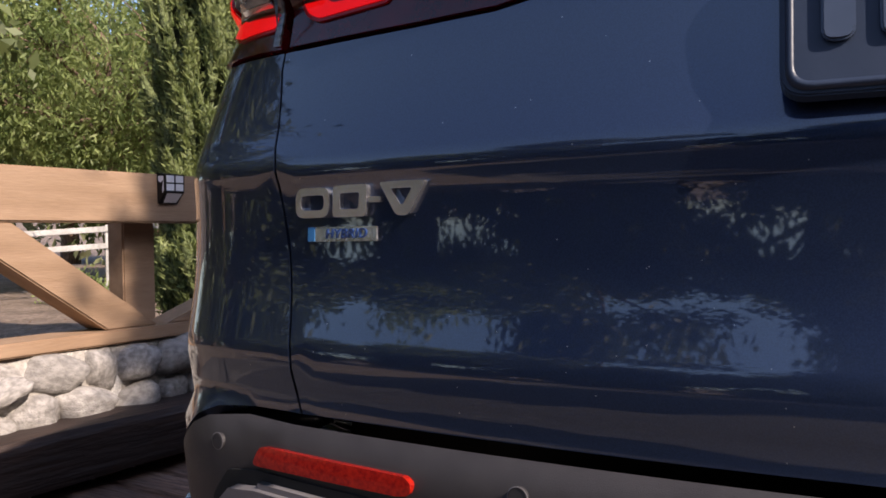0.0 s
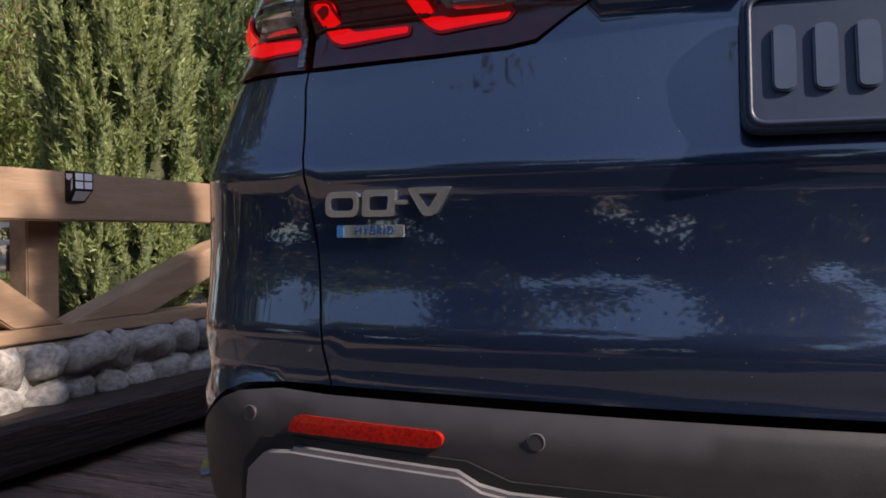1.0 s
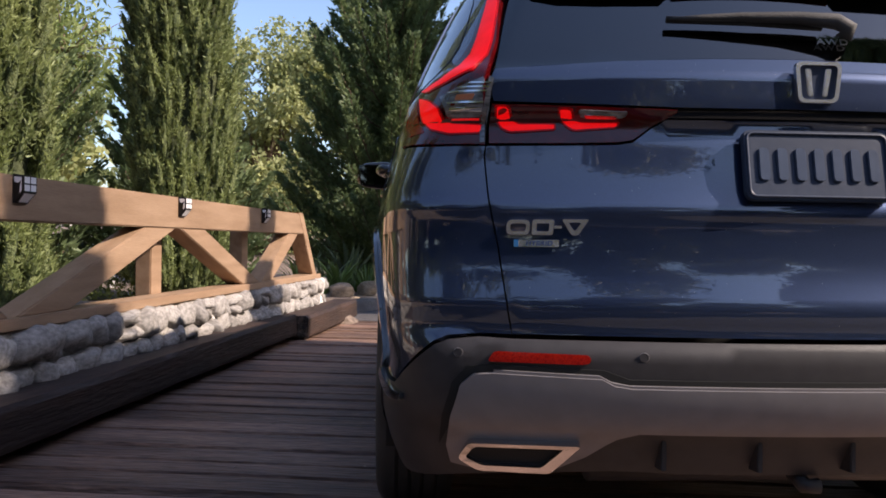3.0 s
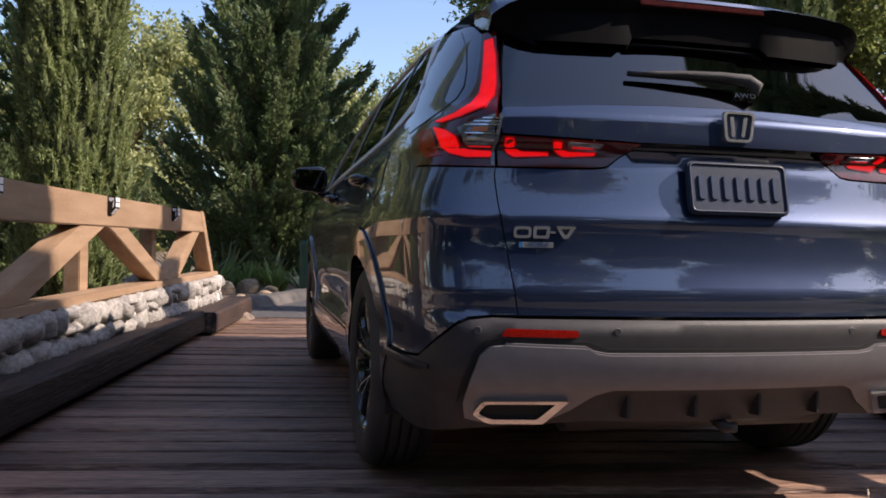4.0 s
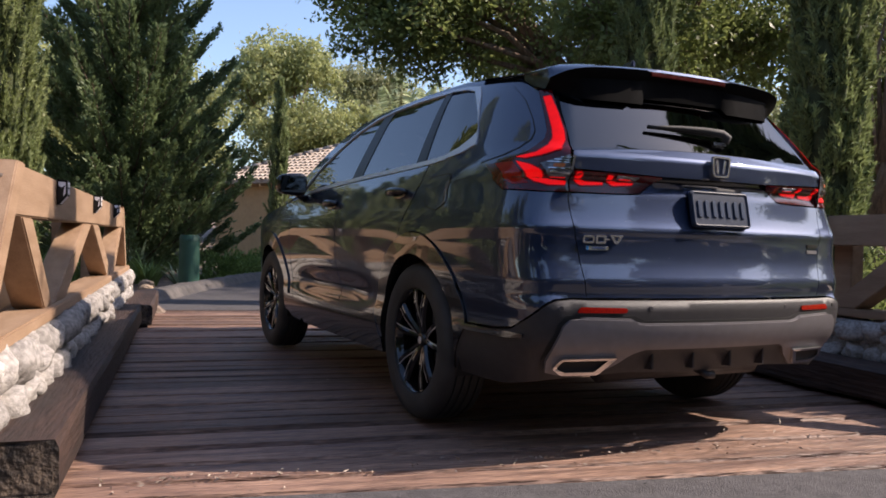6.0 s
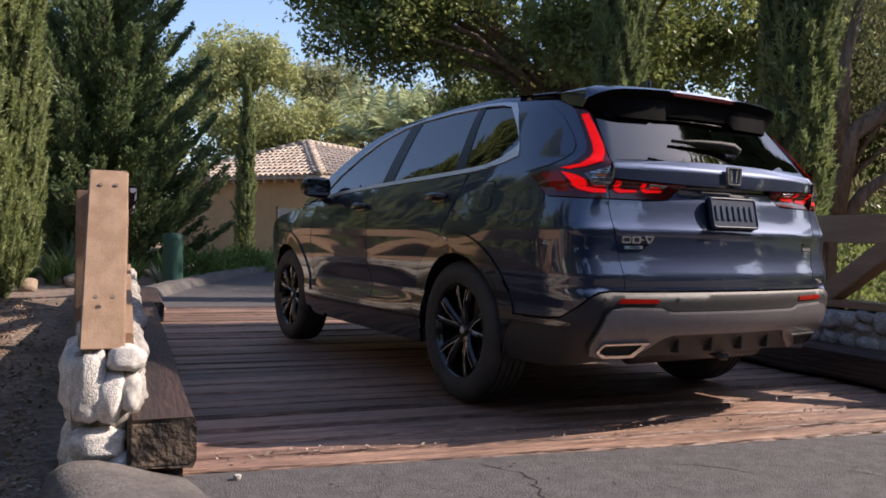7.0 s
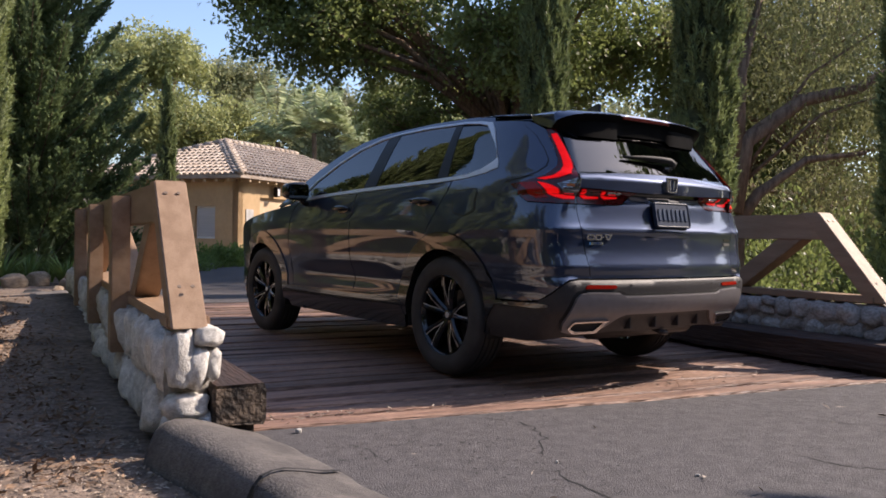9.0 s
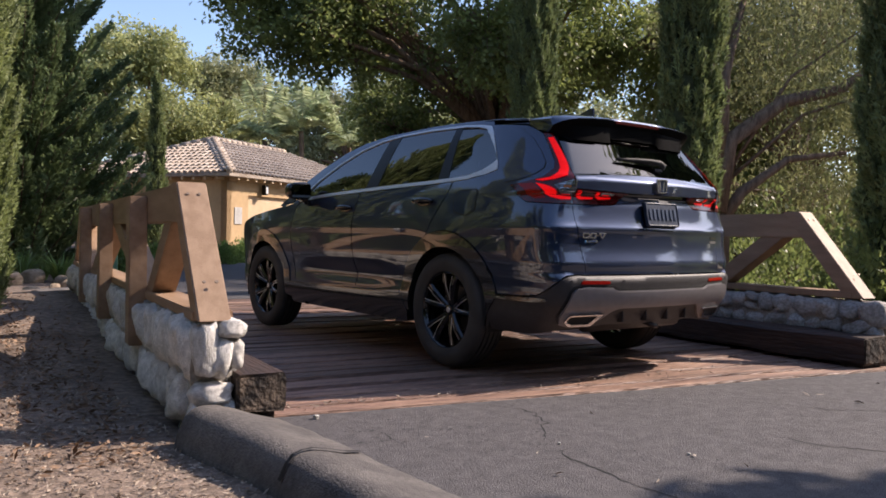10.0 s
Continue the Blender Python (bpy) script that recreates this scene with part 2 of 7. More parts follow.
M_rock = material("tan_rock", (0.26, 0.19, 0.13), 0.9, second=(0.42, 0.32, 0.23), scale=4, fine=0.2, bump=0.6, bump_scale=25, random_tint=0.15)


# ---- mesh helpers ----
def mesh(name, verts, faces, mat, smooth=False):
    me = bpy.data.meshes.new(name)
    me.from_pydata([tuple(v) for v in verts], [], [tuple(f) for f in faces])
    me.materials.append(mat)
    if smooth:
        me.shade_smooth()
    me.update()
    return me


def part(name, me, parent=None, label=""):
    ob = new(name, me)
    if parent is not None:
        ob.parent = parent
    return tagged(ob, label) if label else ob


def bm_mesh(name, bm, mat, smooth=False):
    me = bpy.data.meshes.new(name)
    bm.normal_update()
    bm.to_mesh(me)
    bm.free()
    me.materials.append(mat)
    if smooth:
        me.shade_smooth()
    return me


def block(name, x0, x1, y0, y1, z0, z1, mat, bevel=0.006, m=None):
    """A bevelled beam or slab between two corners."""
    bm = bmesh.new()
    bmesh.ops.create_cube(bm, size=1, matrix=Matrix.LocRotScale(((x0 + x1) / 2, (y0 + y1) / 2, (z0 + z1) / 2), None, (x1 - x0, y1 - y0, z1 - z0)))
    if bevel:
        bmesh.ops.bevel(bm, geom=bm.edges[:], offset=bevel, segments=2, affect="EDGES")
    if m:
        bm.transform(m)
    return bm_mesh(name, bm, mat)


def prism(name, pts, u0, u1, mat, axis="x", bevel=0.006):
    """A bevelled prism over an outline of (a, b) in the plane across the axis."""
    bm = bmesh.new()
    put = {"x": lambda a, b, c: (c, a, b), "y": lambda a, b, c: (a, c, b), "z": lambda a, b, c: (a, b, c)}[axis]
    lo = [bm.verts.new(put(a, b, u0)) for a, b in pts]
    hi = [bm.verts.new(put(a, b, u1)) for a, b in pts]
    bm.faces.new(lo), bm.faces.new(hi)
    for i in range(len(pts)):
        j = (i + 1) % len(pts)
        bm.faces.new((lo[i], lo[j], hi[j], hi[i]))
    bmesh.ops.recalc_face_normals(bm, faces=bm.faces[:])
    if bevel:
        bmesh.ops.bevel(bm, geom=bm.edges[:], offset=bevel, segments=2, affect="EDGES")
    return bm_mesh(name, bm, mat)


def tube_data(points, radii, sides=8):
    """Verts and faces of a tapered tube along points."""
    vs, fs = [], []
    P = [Vector(p) for p in points]
    for i, p in enumerate(P):
        d = (P[min(i + 1, len(P) - 1)] - P[max(i - 1, 0)]).normalized()
        a = d.orthogonal().normalized() if i == 0 else (a - d * a.dot(d)).normalized()
        b = d.cross(a)
        for k in range(sides):
            w = 2 * math.pi * k / sides
            vs.append(p + (a * math.cos(w) + b * math.sin(w)) * radii[i])
    for i in range(len(P) - 1):
        for k in range(sides):
            k2 = (k + 1) % sides
            fs.append((i * sides + k, i * sides + k2, (i + 1) * sides + k2, (i + 1) * sides + k))
    fs.append(tuple(range(sides))[::-1])
    fs.append(tuple((len(P) - 1) * sides + k for k in range(sides)))
    return vs, fs


def tube(name, points, radii, mat, sides=8):
    if not isinstance(radii, (list, tuple)):
        radii = [radii] * len(points)
    return mesh(name, *tube_data(points, radii, sides), mat, True)


def thing(name, label, category, m=None, group="", kind=""):
    ob = new(name)
    ob.empty_display_size = 0.1
    if m is not None:
        ob.matrix_world = m
    return tagged(ob, label, category, group, kind)


def joined(chunks):
    vs, fs = [], []
    for v, f in chunks:
        k = len(vs)
        vs += list(v)
        fs += [tuple(i + k for i in q) for q in f]
    return vs, fs


def quads_mesh(name, V, mat):
    """A mesh of loose faces from an array (n, corners, 3)."""
    n, c = V.shape[:2]
    me = bpy.data.meshes.new(name)
    me.vertices.add(c * n), me.loops.add(c * n), me.polygons.add(n)
    me.vertices.foreach_set("co", np.ascontiguousarray(V, dtype=np.float32).ravel())
    me.loops.foreach_set("vertex_index", np.arange(c * n, dtype=np.int32))
    me.polygons.foreach_set("loop_start", np.arange(0, c * n, c, dtype=np.int32))
    me.materials.append(mat)
    me.update(calc_edges=True)
    return me


def unit(a):
    return a / np.maximum(np.linalg.norm(a, axis=-1, keepdims=True), 1e-9)


def leaf_quads(P, D, length, width, rng, face=None, needle=False):
    """Rhombic leaves, or pointed needles, at P that point along D; face: where their flat sides look, roughly."""
    n = len(P)
    D = unit(D)
    flat = unit(rng.normal(size=(n, 3))) if face is None else unit(unit(face) + 0.45 * rng.normal(size=(n, 3)))
    S = unit(np.cross(D, flat))
    L, Wd = np.broadcast_to(length, n)[:, None], np.broadcast_to(width, n)[:, None]
    if needle:
        return np.stack([P + S * Wd * 0.5, P + D * L, P - S * Wd * 0.5], axis=1)
    N = np.cross(D, S)
    mid = P + D * L * 0.45 + N * L * 0.06
    return np.stack([P, mid + S * Wd * 0.5, P + D * L, mid - S * Wd * 0.5], axis=1)


# ---- ground ----
BA = radians(8.5)
BR = Matrix.Rotation(-BA, 4, "Z")          # the bridge's axes: u across, v along


def bridge(u, v):
    return (u * math.cos(BA) + v * math.sin(BA), -u * math.sin(BA) + v * math.cos(BA))


def to_bridge(x, y):
    return (x * math.cos(BA) - y * math.sin(BA), x * math.sin(BA) + y * math.cos(BA))


def step(a, b, x):
    t = min(1, max(0, (x - a) / (b - a)))
    return t * t * (3 - 2 * t)


def ground_height(x, y):
    u, v = to_bridge(x, y)
    h = -0.05 + 0.04 * noise.noise((x * 0.35, y * 0.35, 0)) + 0.02 * noise.noise((x * 1.3, y * 1.3, 4))
    ditch = step(-1.0, 0.6, v) * (1 - step(4.5, 6.5, v))
    side = 1 - step(2.7, 8.0, abs(u + 0.25))
    h -= ditch * (0.15 + 0.18 * side) * step(-2.4, -1.8, u)
    h -= 0.12 * ditch * step(2.0, 4.0, u)
    h += 0.20 * step(0.2, 4.2, v) * (1 - step(6, 10, v)) * (1 - step(-2.4, -1.8, u)) * (1 - step(5, 9, -u))
    if abs(u + 0.25) < 2.28 and -1.0 < v < 5.3:
        h = -0.9
    h += 0.5 * step(14, 40, y) * step(-40, -8, x) * 0.6
    far = math.hypot(x, y)
    h += 4.5 * step(34, 90, far)
    if -1.1 > v or v > 5.62:
        road = (v < -1.1 and u > -2.45 - 0.1 * max(0, -v - 2)) or v > 5.62
        h = min(h, -0.05) if road and far < 32 else h
    return h


axis = sorted({round(c, 3) for c in [k * 0.2 for k in range(-45, 56)] + [s * (11 + 2 ** (k * 0.55)) for k in range(1, 17) for s in (-1, 1)]})
axis_y = [c + 1.0 for c in axis]
gv = [(x, y, ground_height(x, y)) for y in axis_y for x in axis]
nx = len(axis)
gf = [(j * nx + i, j * nx + i + 1, (j + 1) * nx + i + 1, (j + 1) * nx + i) for j in range(len(axis_y) - 1) for i in range(nx - 1)]
tagged(new("ground", mesh("ground", gv, gf, M_soil, True)), "brown mulched soil with wood chips and dry leaves", "ground", kind="structure")


def sheet(name, outline, z, mat, thick=0.12):
    return prism(name, outline, z - thick, z, mat, axis="z", bevel=0)


# near drive, up to the deck, and the far drive
near = [bridge(-2.62, -1.03), bridge(-2.42, -1.075), bridge(2.0, -1.433), bridge(2.6, -1.48), bridge(9, -1.7), (14, -20), (-9, -24), (-4.7, -9), (-3.2, -4.2), (-2.72, -2.2), (-2.70, -1.4)]
tagged(new("road", sheet("road", near, -0.006, M_asphalt)), "grey cracked asphalt drive at the foot of the deck", "road", kind="structure")
far_pts = [bridge(-2.48, 5.64), bridge(1.9, 5.64), bridge(4.5, 7), (9, 12), (17, 18), (19, 26), (12, 27), (6.5, 20), (2.6, 14.5), (0.5, 11), (-0.65, 8.6), (-1.1, 7.6), (-1.85, 6.6)]
tagged(new("far_road", sheet("far_road", far_pts, 0.0, M_asphalt)), "grey asphalt drive curving away beyond the deck", "road", kind="structure")


def crack(points, width, seed):
    """A ragged open crack in the asphalt."""
    r = random.Random(seed)
    fine = []
    for (x0, y0), (x1, y1) in zip(points, points[1:]):
        n = max(2, int(math.hypot(x1 - x0, y1 - y0) / 0.035))
        for k in range(n):
            q = k / n
            fine.append((x0 + (x1 - x0) * q + r.gauss(0, 0.008), y0 + (y1 - y0) * q + r.gauss(0, 0.010)))
    vs, fs = [], []
    for i, (x, y) in enumerate(fine):
        a, b = fine[max(i - 1, 0)], fine[min(i + 1, len(fine) - 1)]
        d = Vector((b[0] - a[0], b[1] - a[1], 0)).normalized()
        w = width * r.uniform(0.25, 1.0) * min(1, i / 3, (len(fine) - 1 - i) / 3)
        vs += [(x - d.y * w, y + d.x * w, -0.0045), (x + d.y * w, y - d.x * w, -0.0045)]
    fs = [(2 * i, 2 * i + 1, 2 * i + 3, 2 * i + 2) for i in range(len(fine) - 1)]
    tagged(new("road_crack", mesh("road_crack", vs, fs, M_dark)), "ragged dark crack in the grey asphalt", "crack", "road cracks", "structure")


CRACKS = [([(-1.43, -1.02), (-1.34, -1.24), (-1.43, -1.47), (-1.63, -1.66), (-1.72, -1.8)], 0.005), ([(-1.74, -1.86), (-1.81, -2.0), (-1.81, -2.11), (-1.86, -2.29), (-1.86, -2.55), (-1.95, -2.9)], 0.007),
          ([(-0.78, -2.21), (-0.76, -2.44), (-0.62, -2.66), (-0.6, -2.9)], 0.006), ([(-0.75, -1.35), (-0.55, -1.55), (-0.52, -1.72)], 0.004), ([(-0.2, -1.7), (0.0, -2.1), (0.3, -2.35), (0.35, -2.7)], 0.005),
          ([(0.3, -2.35), (0.75, -2.4), (1.1, -2.75)], 0.005), ([(0.3, -1.45), (0.45, -1.7), (0.52, -1.8)], 0.004), ([(0.9, -1.9), (1.3, -2.0), (1.6, -2.4)], 0.005)]
CRACKS += [([(-0.99, -1.41), (-0.98, -1.48), (-1.01, -1.55)], 0.004), ([(-0.92, -2.24), (-0.90, -2.31), (-0.90, -2.38), (-0.93, -2.47)], 0.005), ([(-0.71, -2.51), (-0.73, -2.58), (-0.72, -2.68)], 0.005),
           ([(-1.08, -2.63), (-1.08, -2.68), (-1.11, -2.74)], 0.004), ([(-2.20, -1.19), (-2.18, -1.25), (-2.27, -1.59)], 0.003), ([(-1.91, -1.38), (-1.88, -1.54)], 0.003), ([(-0.86, -1.79), (-0.89, -1.94)], 0.003)]
rc = random.Random(8)
for i in range(26):                          # short hairline cracks
    x, y, w = rc.uniform(-2.2, 1.2), rc.uniform(-2.9, -1.35), rc.uniform(-1.4, -0.2)
    n = rc.uniform(0.05, 0.13)
    CRACKS.append(([(x, y), (x + n * math.cos(w), y + n * math.sin(w)), (x + 2 * n * math.cos(w + 0.5), y + 2 * n * math.sin(w + 0.5))], 0.003))
for i, (pts_, w_) in enumerate(CRACKS):
    crack(pts_, w_, i)
pv, pf = [], []
for i in range(620):                         # pits where the stones have worn out
    x, y = rc.gauss(-2.05, 0.45), rc.gauss(-1.75, 0.42)
    if i % 3 == 0:
        x, y = rc.uniform(-2.6, 1.4), rc.uniform(-2.9, -1.1)
    if x + 0.9 * (y + 1.0) < -2.75 or y > -0.95:
        continue
    w, n = rc.uniform(0, 3.14), rc.uniform(0.003, 0.011)
    o = len(pv)
    for k in range(5):
        a = w + k * 1.2566
        g = n * rc.uniform(0.4, 1.0)
        pv.append((x + g * math.cos(a) * 1.5, y + g * math.sin(a) * 0.7, -0.0046))
    pf.append(tuple(range(o, o + 5)))
tagged(new("asphalt_pits", mesh("asphalt_pits", pv, pf, M_dark)), "small dark pits worn in the grey asphalt", "pits", kind="stuff")


ROLLED = [(-0.66, 0), (-0.58, 0.42), (-0.48, 0.80), (-0.36, 0.96), (-0.15, 1.0), (0.08, 0.98), (0.24, 0.88), (0.35, 0.62), (0.43, 0.34), (0.52, 0.2)]
SLOPED = [(-1.15, 0.32), (-1.0, 0.45), (-0.65, 0.60), (-0.3, 0.80), (0.0, 0.95), (0.22, 1.0), (0.38, 0.95), (0.50, 0.78), (0.60, 0.40), (0.66, 0)]


def kerb_mesh(name, path, width, height, mat, prof, z0=-0.06):
    """A rolled asphalt berm along a path, lumpy and rounded."""
    vs, fs = [], []
    P = [Vector((*p, 0)) for p in path]
    fine = []
    for i in range(len(P) - 1):
        for k in range(8):
            t = k / 8
            a, b, c, d = P[max(i - 1, 0)], P[i], P[i + 1], P[min(i + 2, len(P) - 1)]
            fine.append(0.5 * ((2 * b) + (c - a) * t + (2 * a - 5 * b + 4 * c - d) * t * t + (3 * b - a - 3 * c + d) * t ** 3))
    fine.append(P[-1])
    n = len(prof)
    for i, p in enumerate(fine):
        d = (fine[min(i + 1, len(fine) - 1)] - fine[max(i - 1, 0)]).normalized()
        s = Vector((d.y, -d.x, 0))
        w = noise.noise(p * 2.0) * 0.12
        swell = 0.12 * math.exp(-((p - P[0]).length / 0.5) ** 2)
        for a, b in prof:
            hh = height * b * (1 + w + swell)
            q = p + s * (a * width * (1 + 0.5 * w + (swell if a > 0 else 0)))
            vs.append((q.x, q.y, z0 + hh + 0.008 * noise.noise(q * 7)))
    for i in range(len(fine) - 1):
        for k in range(n - 1):
            fs.append((i * n + k, i * n + k + 1, (i + 1) * n + k + 1, (i + 1) * n + k))
    fs.append(tuple(range(n)))
    fs.append(tuple((len(fine) - 1) * n + k for k in range(n)))
    return mesh(name, vs, fs, mat, True)


near_kerb = [(-2.75, -0.80), (-2.73, -1.15), (-2.72, -1.6), (-2.74, -2.2), (-2.90, -3.1), (-3.17, -4.2), (-3.7, -5.8), (-4.6, -8.5), (-6, -13)]
tagged(new("kerb", kerb_mesh("kerb", near_kerb, 0.26, 0.145, M_kerb, SLOPED)), "dark rolled asphalt kerb with a worn rounded top", "kerb", kind="structure")
far_kerb = [(-2.5, 6.0), (-1.8, 6.6), (-1.2, 7.4), (-0.75, 8.4), (0.1, 10.2), (1.7, 13.2), (4.2, 17), (7, 20.6), (11, 26)]
tagged(new("kerb", kerb_mesh("kerb_beyond", far_kerb, 0.34, 0.16, M_kerb, ROLLED, -0.03)), "dark rolled asphalt kerb beside planted beds", "kerb", kind="structure")
split = []
for a, b in SLOPED:                          # a crack across the near kerb
    for y in (-1.625, -1.604):
        split.append((-2.72 - a * 0.26, y - 0.10 * a + 0.03 * noise.noise((a * 6, 0, 3)) + (y + 1.615) * noise.noise((a * 9, y, 0)), -0.06 + 0.145 * b + 0.011))
tagged(new("kerb_crack", mesh("kerb_crack", split, [(2 * i, 2 * i + 1, 2 * i + 3, 2 * i + 2) for i in range(1, len(SLOPED) - 2)], M_dark)), "open dark crack across the rolled kerb", "crack", "road cracks", "structure")

# ---- bridge ----
deck = thing("bridge_deck", "dark weathered timber planks laid crosswise", "deck", BR)


def log_beam(name, u0, u1, v0, v1, z0, z1, mat, seed):
    """A squared timber with worn, wavy arrises."""
    r = random.Random(seed)
    n = max(4, int((v1 - v0) / 0.25))
    prof = [(0.03, 0), (1 - 0.03, 0), (1, 0.12), (1, 0.86), (0.93, 1), (0.07, 1), (0, 0.9), (0, 0.1)]
    vs, fs = [], []
    for i in range(n + 1):
        v = v0 + (v1 - v0) * i / n
        for k, (a, b) in enumerate(prof):
            j = 0.012 * noise.noise((v * 2.2 + seed, k * 3.1, seed))
            vs.append((u0 + (u1 - u0) * a + j, v + (r.uniform(-0.01, 0.01) if i in (0, n) else 0), z0 + (z1 - z0) * b + j))
    m = len(prof)
    for i in range(n):
        for k in range(m):
            fs.append((i * m + k, i * m + (k + 1) % m, (i + 1) * m + (k + 1) % m, (i + 1) * m + k))
    fs += [tuple(range(m))[::-1], tuple(n * m + k for k in range(m))]
    me = mesh(name, vs, fs, mat)
    me.materials.append(M_endgrain)
    me.polygons[len(fs) - 1].material_index = me.polygons[len(fs) - 2].material_index = 1
    return me


for nm, a in (("near", (-2.51, -2.285, -1.16, 3.85, 0.045, 0.215)), ("far", (-2.46, -2.20, 3.88, 5.95, 0.02, 0.20)),
              ("right_near", (1.70, 1.97, -1.32, 2.9, 0.02, 0.21)), ("right_far", (1.69, 1.96, 2.93, 5.9, 0.02, 0.20))):
    ob = thing("wheel_guard_timber", "dark brown squared timber guard along the deck edge", "timber", BR, "guard timbers")
    part("beam", log_beam("beam", *a, M_timber, len(nm)), ob)
    for v, s in ((a[2], -1), (a[3], 1)):
        v0, v1 = sorted((v + s * 0.007, v - s * 0.002))
        part("end_grain", block("end_grain", a[0] + 0.012, a[1] - 0.012, v0, v1, a[4] + 0.01, a[5] - 0.012, M_endgrain, 0.003), ob, "charred rough end grain")
    blk = new("support_block", block("support_block", a[0] + 0.03, a[1] - 0.04, a[2] + 0.03, a[2] + 0.2, -0.02, a[4] + 0.001, M_timber, 0.004))
    blk.matrix_world = BR
    tagged(blk, "short wooden packing block under the guard timber", "block", "packing blocks")


# ---- stone walls and truss rails ----
def stone_meshes(count, seed, rough=1.0):
    out = []
    r = random.Random(seed)
    for i in range(count):
        bm = bmesh.new()
        bmesh.ops.create_icosphere(bm, subdivisions=3, radius=1)
        off = Vector((r.uniform(0, 50), r.uniform(0, 50), r.uniform(0, 50)))
        for v in bm.verts:
            p = v.co.copy()
            q = Vector([math.copysign(abs(c) ** 0.72, c) for c in p])
            v.co = q * (0.92 + 0.26 * noise.noise(p * 1.2 + off) + rough * (0.09 * noise.noise(p * 3.0 + off) + 0.03 * noise.noise(p * 7 + off)))
        out.append(bm_mesh("stone", bm, M_stone, True))
    return out


STONES = stone_meshes(14, 5)
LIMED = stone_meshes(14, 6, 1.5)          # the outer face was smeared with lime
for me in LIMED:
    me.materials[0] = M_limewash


def smeared_core(a, b, c, d, z0, z1):
    """The lime mortar between the stones, trowelled unevenly."""
    bm = bmesh.new()
    bmesh.ops.create_cube(bm, size=1, matrix=Matrix.LocRotScale(((a + b) / 2, (c + d) / 2, (z0 + z1) / 2), None, (b - a, d - c, z1 - z0)))
    for ax, n in ((1, 90), (2, 14), (0, 4)):
        es = [e for e in bm.edges if abs((e.verts[0].co - e.verts[1].co)[ax]) > 1e-4]
        bmesh.ops.subdivide_edges(bm, edges=es, cuts=n, use_grid_fill=True)
    for v in bm.verts:
        p = v.co.copy()
        k = 0.022 * noise.noise(p * 5) + 0.012 * noise.noise(p * 14)
        v.co.x += k if p.x > (a + b) / 2 else -k
        if p.y < c + 0.001 or p.y > d - 0.001:
            v.co.y += 0.8 * k
    return bm_mesh("mortar_core", bm, M_mortar, True)


def stone_wall(u_in, u_out, v0, v1, base, top, seed, label):
    """A mortared wall of river stones; the stones stand proud of the core."""
    wall = thing("stone_wall", label, "wall", BR, "bridge walls")
    lo, hi = min(u_in, u_out), max(u_in, u_out)
    part("mortar_core", smeared_core(lo + (0.036 if lo < 0 else 0.040), hi - 0.042, v0 + 0.030, v1 - 0.045, base - 0.3, top - 0.012), wall)
    r = random.Random(seed)

    def put_stone(u, v, z, su, sv, sz, turn, outer=False):
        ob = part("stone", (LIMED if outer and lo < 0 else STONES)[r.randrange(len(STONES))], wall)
        ob.matrix_local = Matrix.LocRotScale((u, v, z), Euler((r.uniform(-0.4, 0.4), r.uniform(-0.15, 0.15), turn)), (su, sv, sz))

    for face, u, zb in ((0, u_in, 0.17), (1, u_out, base)):
        inward = 0.085 if (u_in < u_out) == (face == 0) else -0.085
        edges = (0.0, 0.45, 1.0) if face == 0 else (0.0, 0.34, 0.64, 1.0)
        for row in range(len(edges) - 1):
            z_lo, z_hi = zb + (top - zb) * edges[row], zb + (top - zb) * edges[row + 1]
            hgt = z_hi - z_lo
            v = v0 + 0.03 + 0.09 * (row % 2) + r.uniform(0, 0.05)
            while v < v1 - 0.04:
                w = r.uniform(0.13, 0.25) if face == 0 else r.uniform(0.14, 0.27)
                split = row == len(edges) - 2 and r.random() < 0.12
                for part_ in ((0, 1) if split else (0,)):
                    hh = hgt * (0.5 if split else 1.0)
                    sz = hh * r.uniform(0.52, 0.60)
                    zc = min(z_lo + hh * (part_ + 0.5) + r.uniform(-0.012, 0.012), top - sz * 0.90)
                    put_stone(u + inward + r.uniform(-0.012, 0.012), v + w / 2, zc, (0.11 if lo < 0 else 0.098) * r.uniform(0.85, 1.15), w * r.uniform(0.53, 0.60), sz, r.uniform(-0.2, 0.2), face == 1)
                v += w * 0.97
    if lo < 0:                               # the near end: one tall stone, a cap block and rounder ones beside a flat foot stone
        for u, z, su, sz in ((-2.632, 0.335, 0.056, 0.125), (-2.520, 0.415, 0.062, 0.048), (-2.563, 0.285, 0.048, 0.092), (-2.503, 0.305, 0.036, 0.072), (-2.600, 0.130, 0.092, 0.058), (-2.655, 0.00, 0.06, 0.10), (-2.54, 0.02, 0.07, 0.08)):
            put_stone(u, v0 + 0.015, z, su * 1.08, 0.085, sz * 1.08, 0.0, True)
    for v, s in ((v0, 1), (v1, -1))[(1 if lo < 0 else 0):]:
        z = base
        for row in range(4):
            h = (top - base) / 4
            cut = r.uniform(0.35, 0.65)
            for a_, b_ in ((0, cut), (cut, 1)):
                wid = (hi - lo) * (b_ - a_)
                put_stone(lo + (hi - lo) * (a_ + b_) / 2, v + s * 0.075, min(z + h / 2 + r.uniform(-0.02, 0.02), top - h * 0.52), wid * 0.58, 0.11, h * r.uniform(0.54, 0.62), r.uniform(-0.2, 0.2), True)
            z += h
    return wall


stone_wall(-2.465, -2.71, -1.10, 5.52, -0.30, 0.45, 3, "low wall of whitewashed river stones carrying the timber rail")
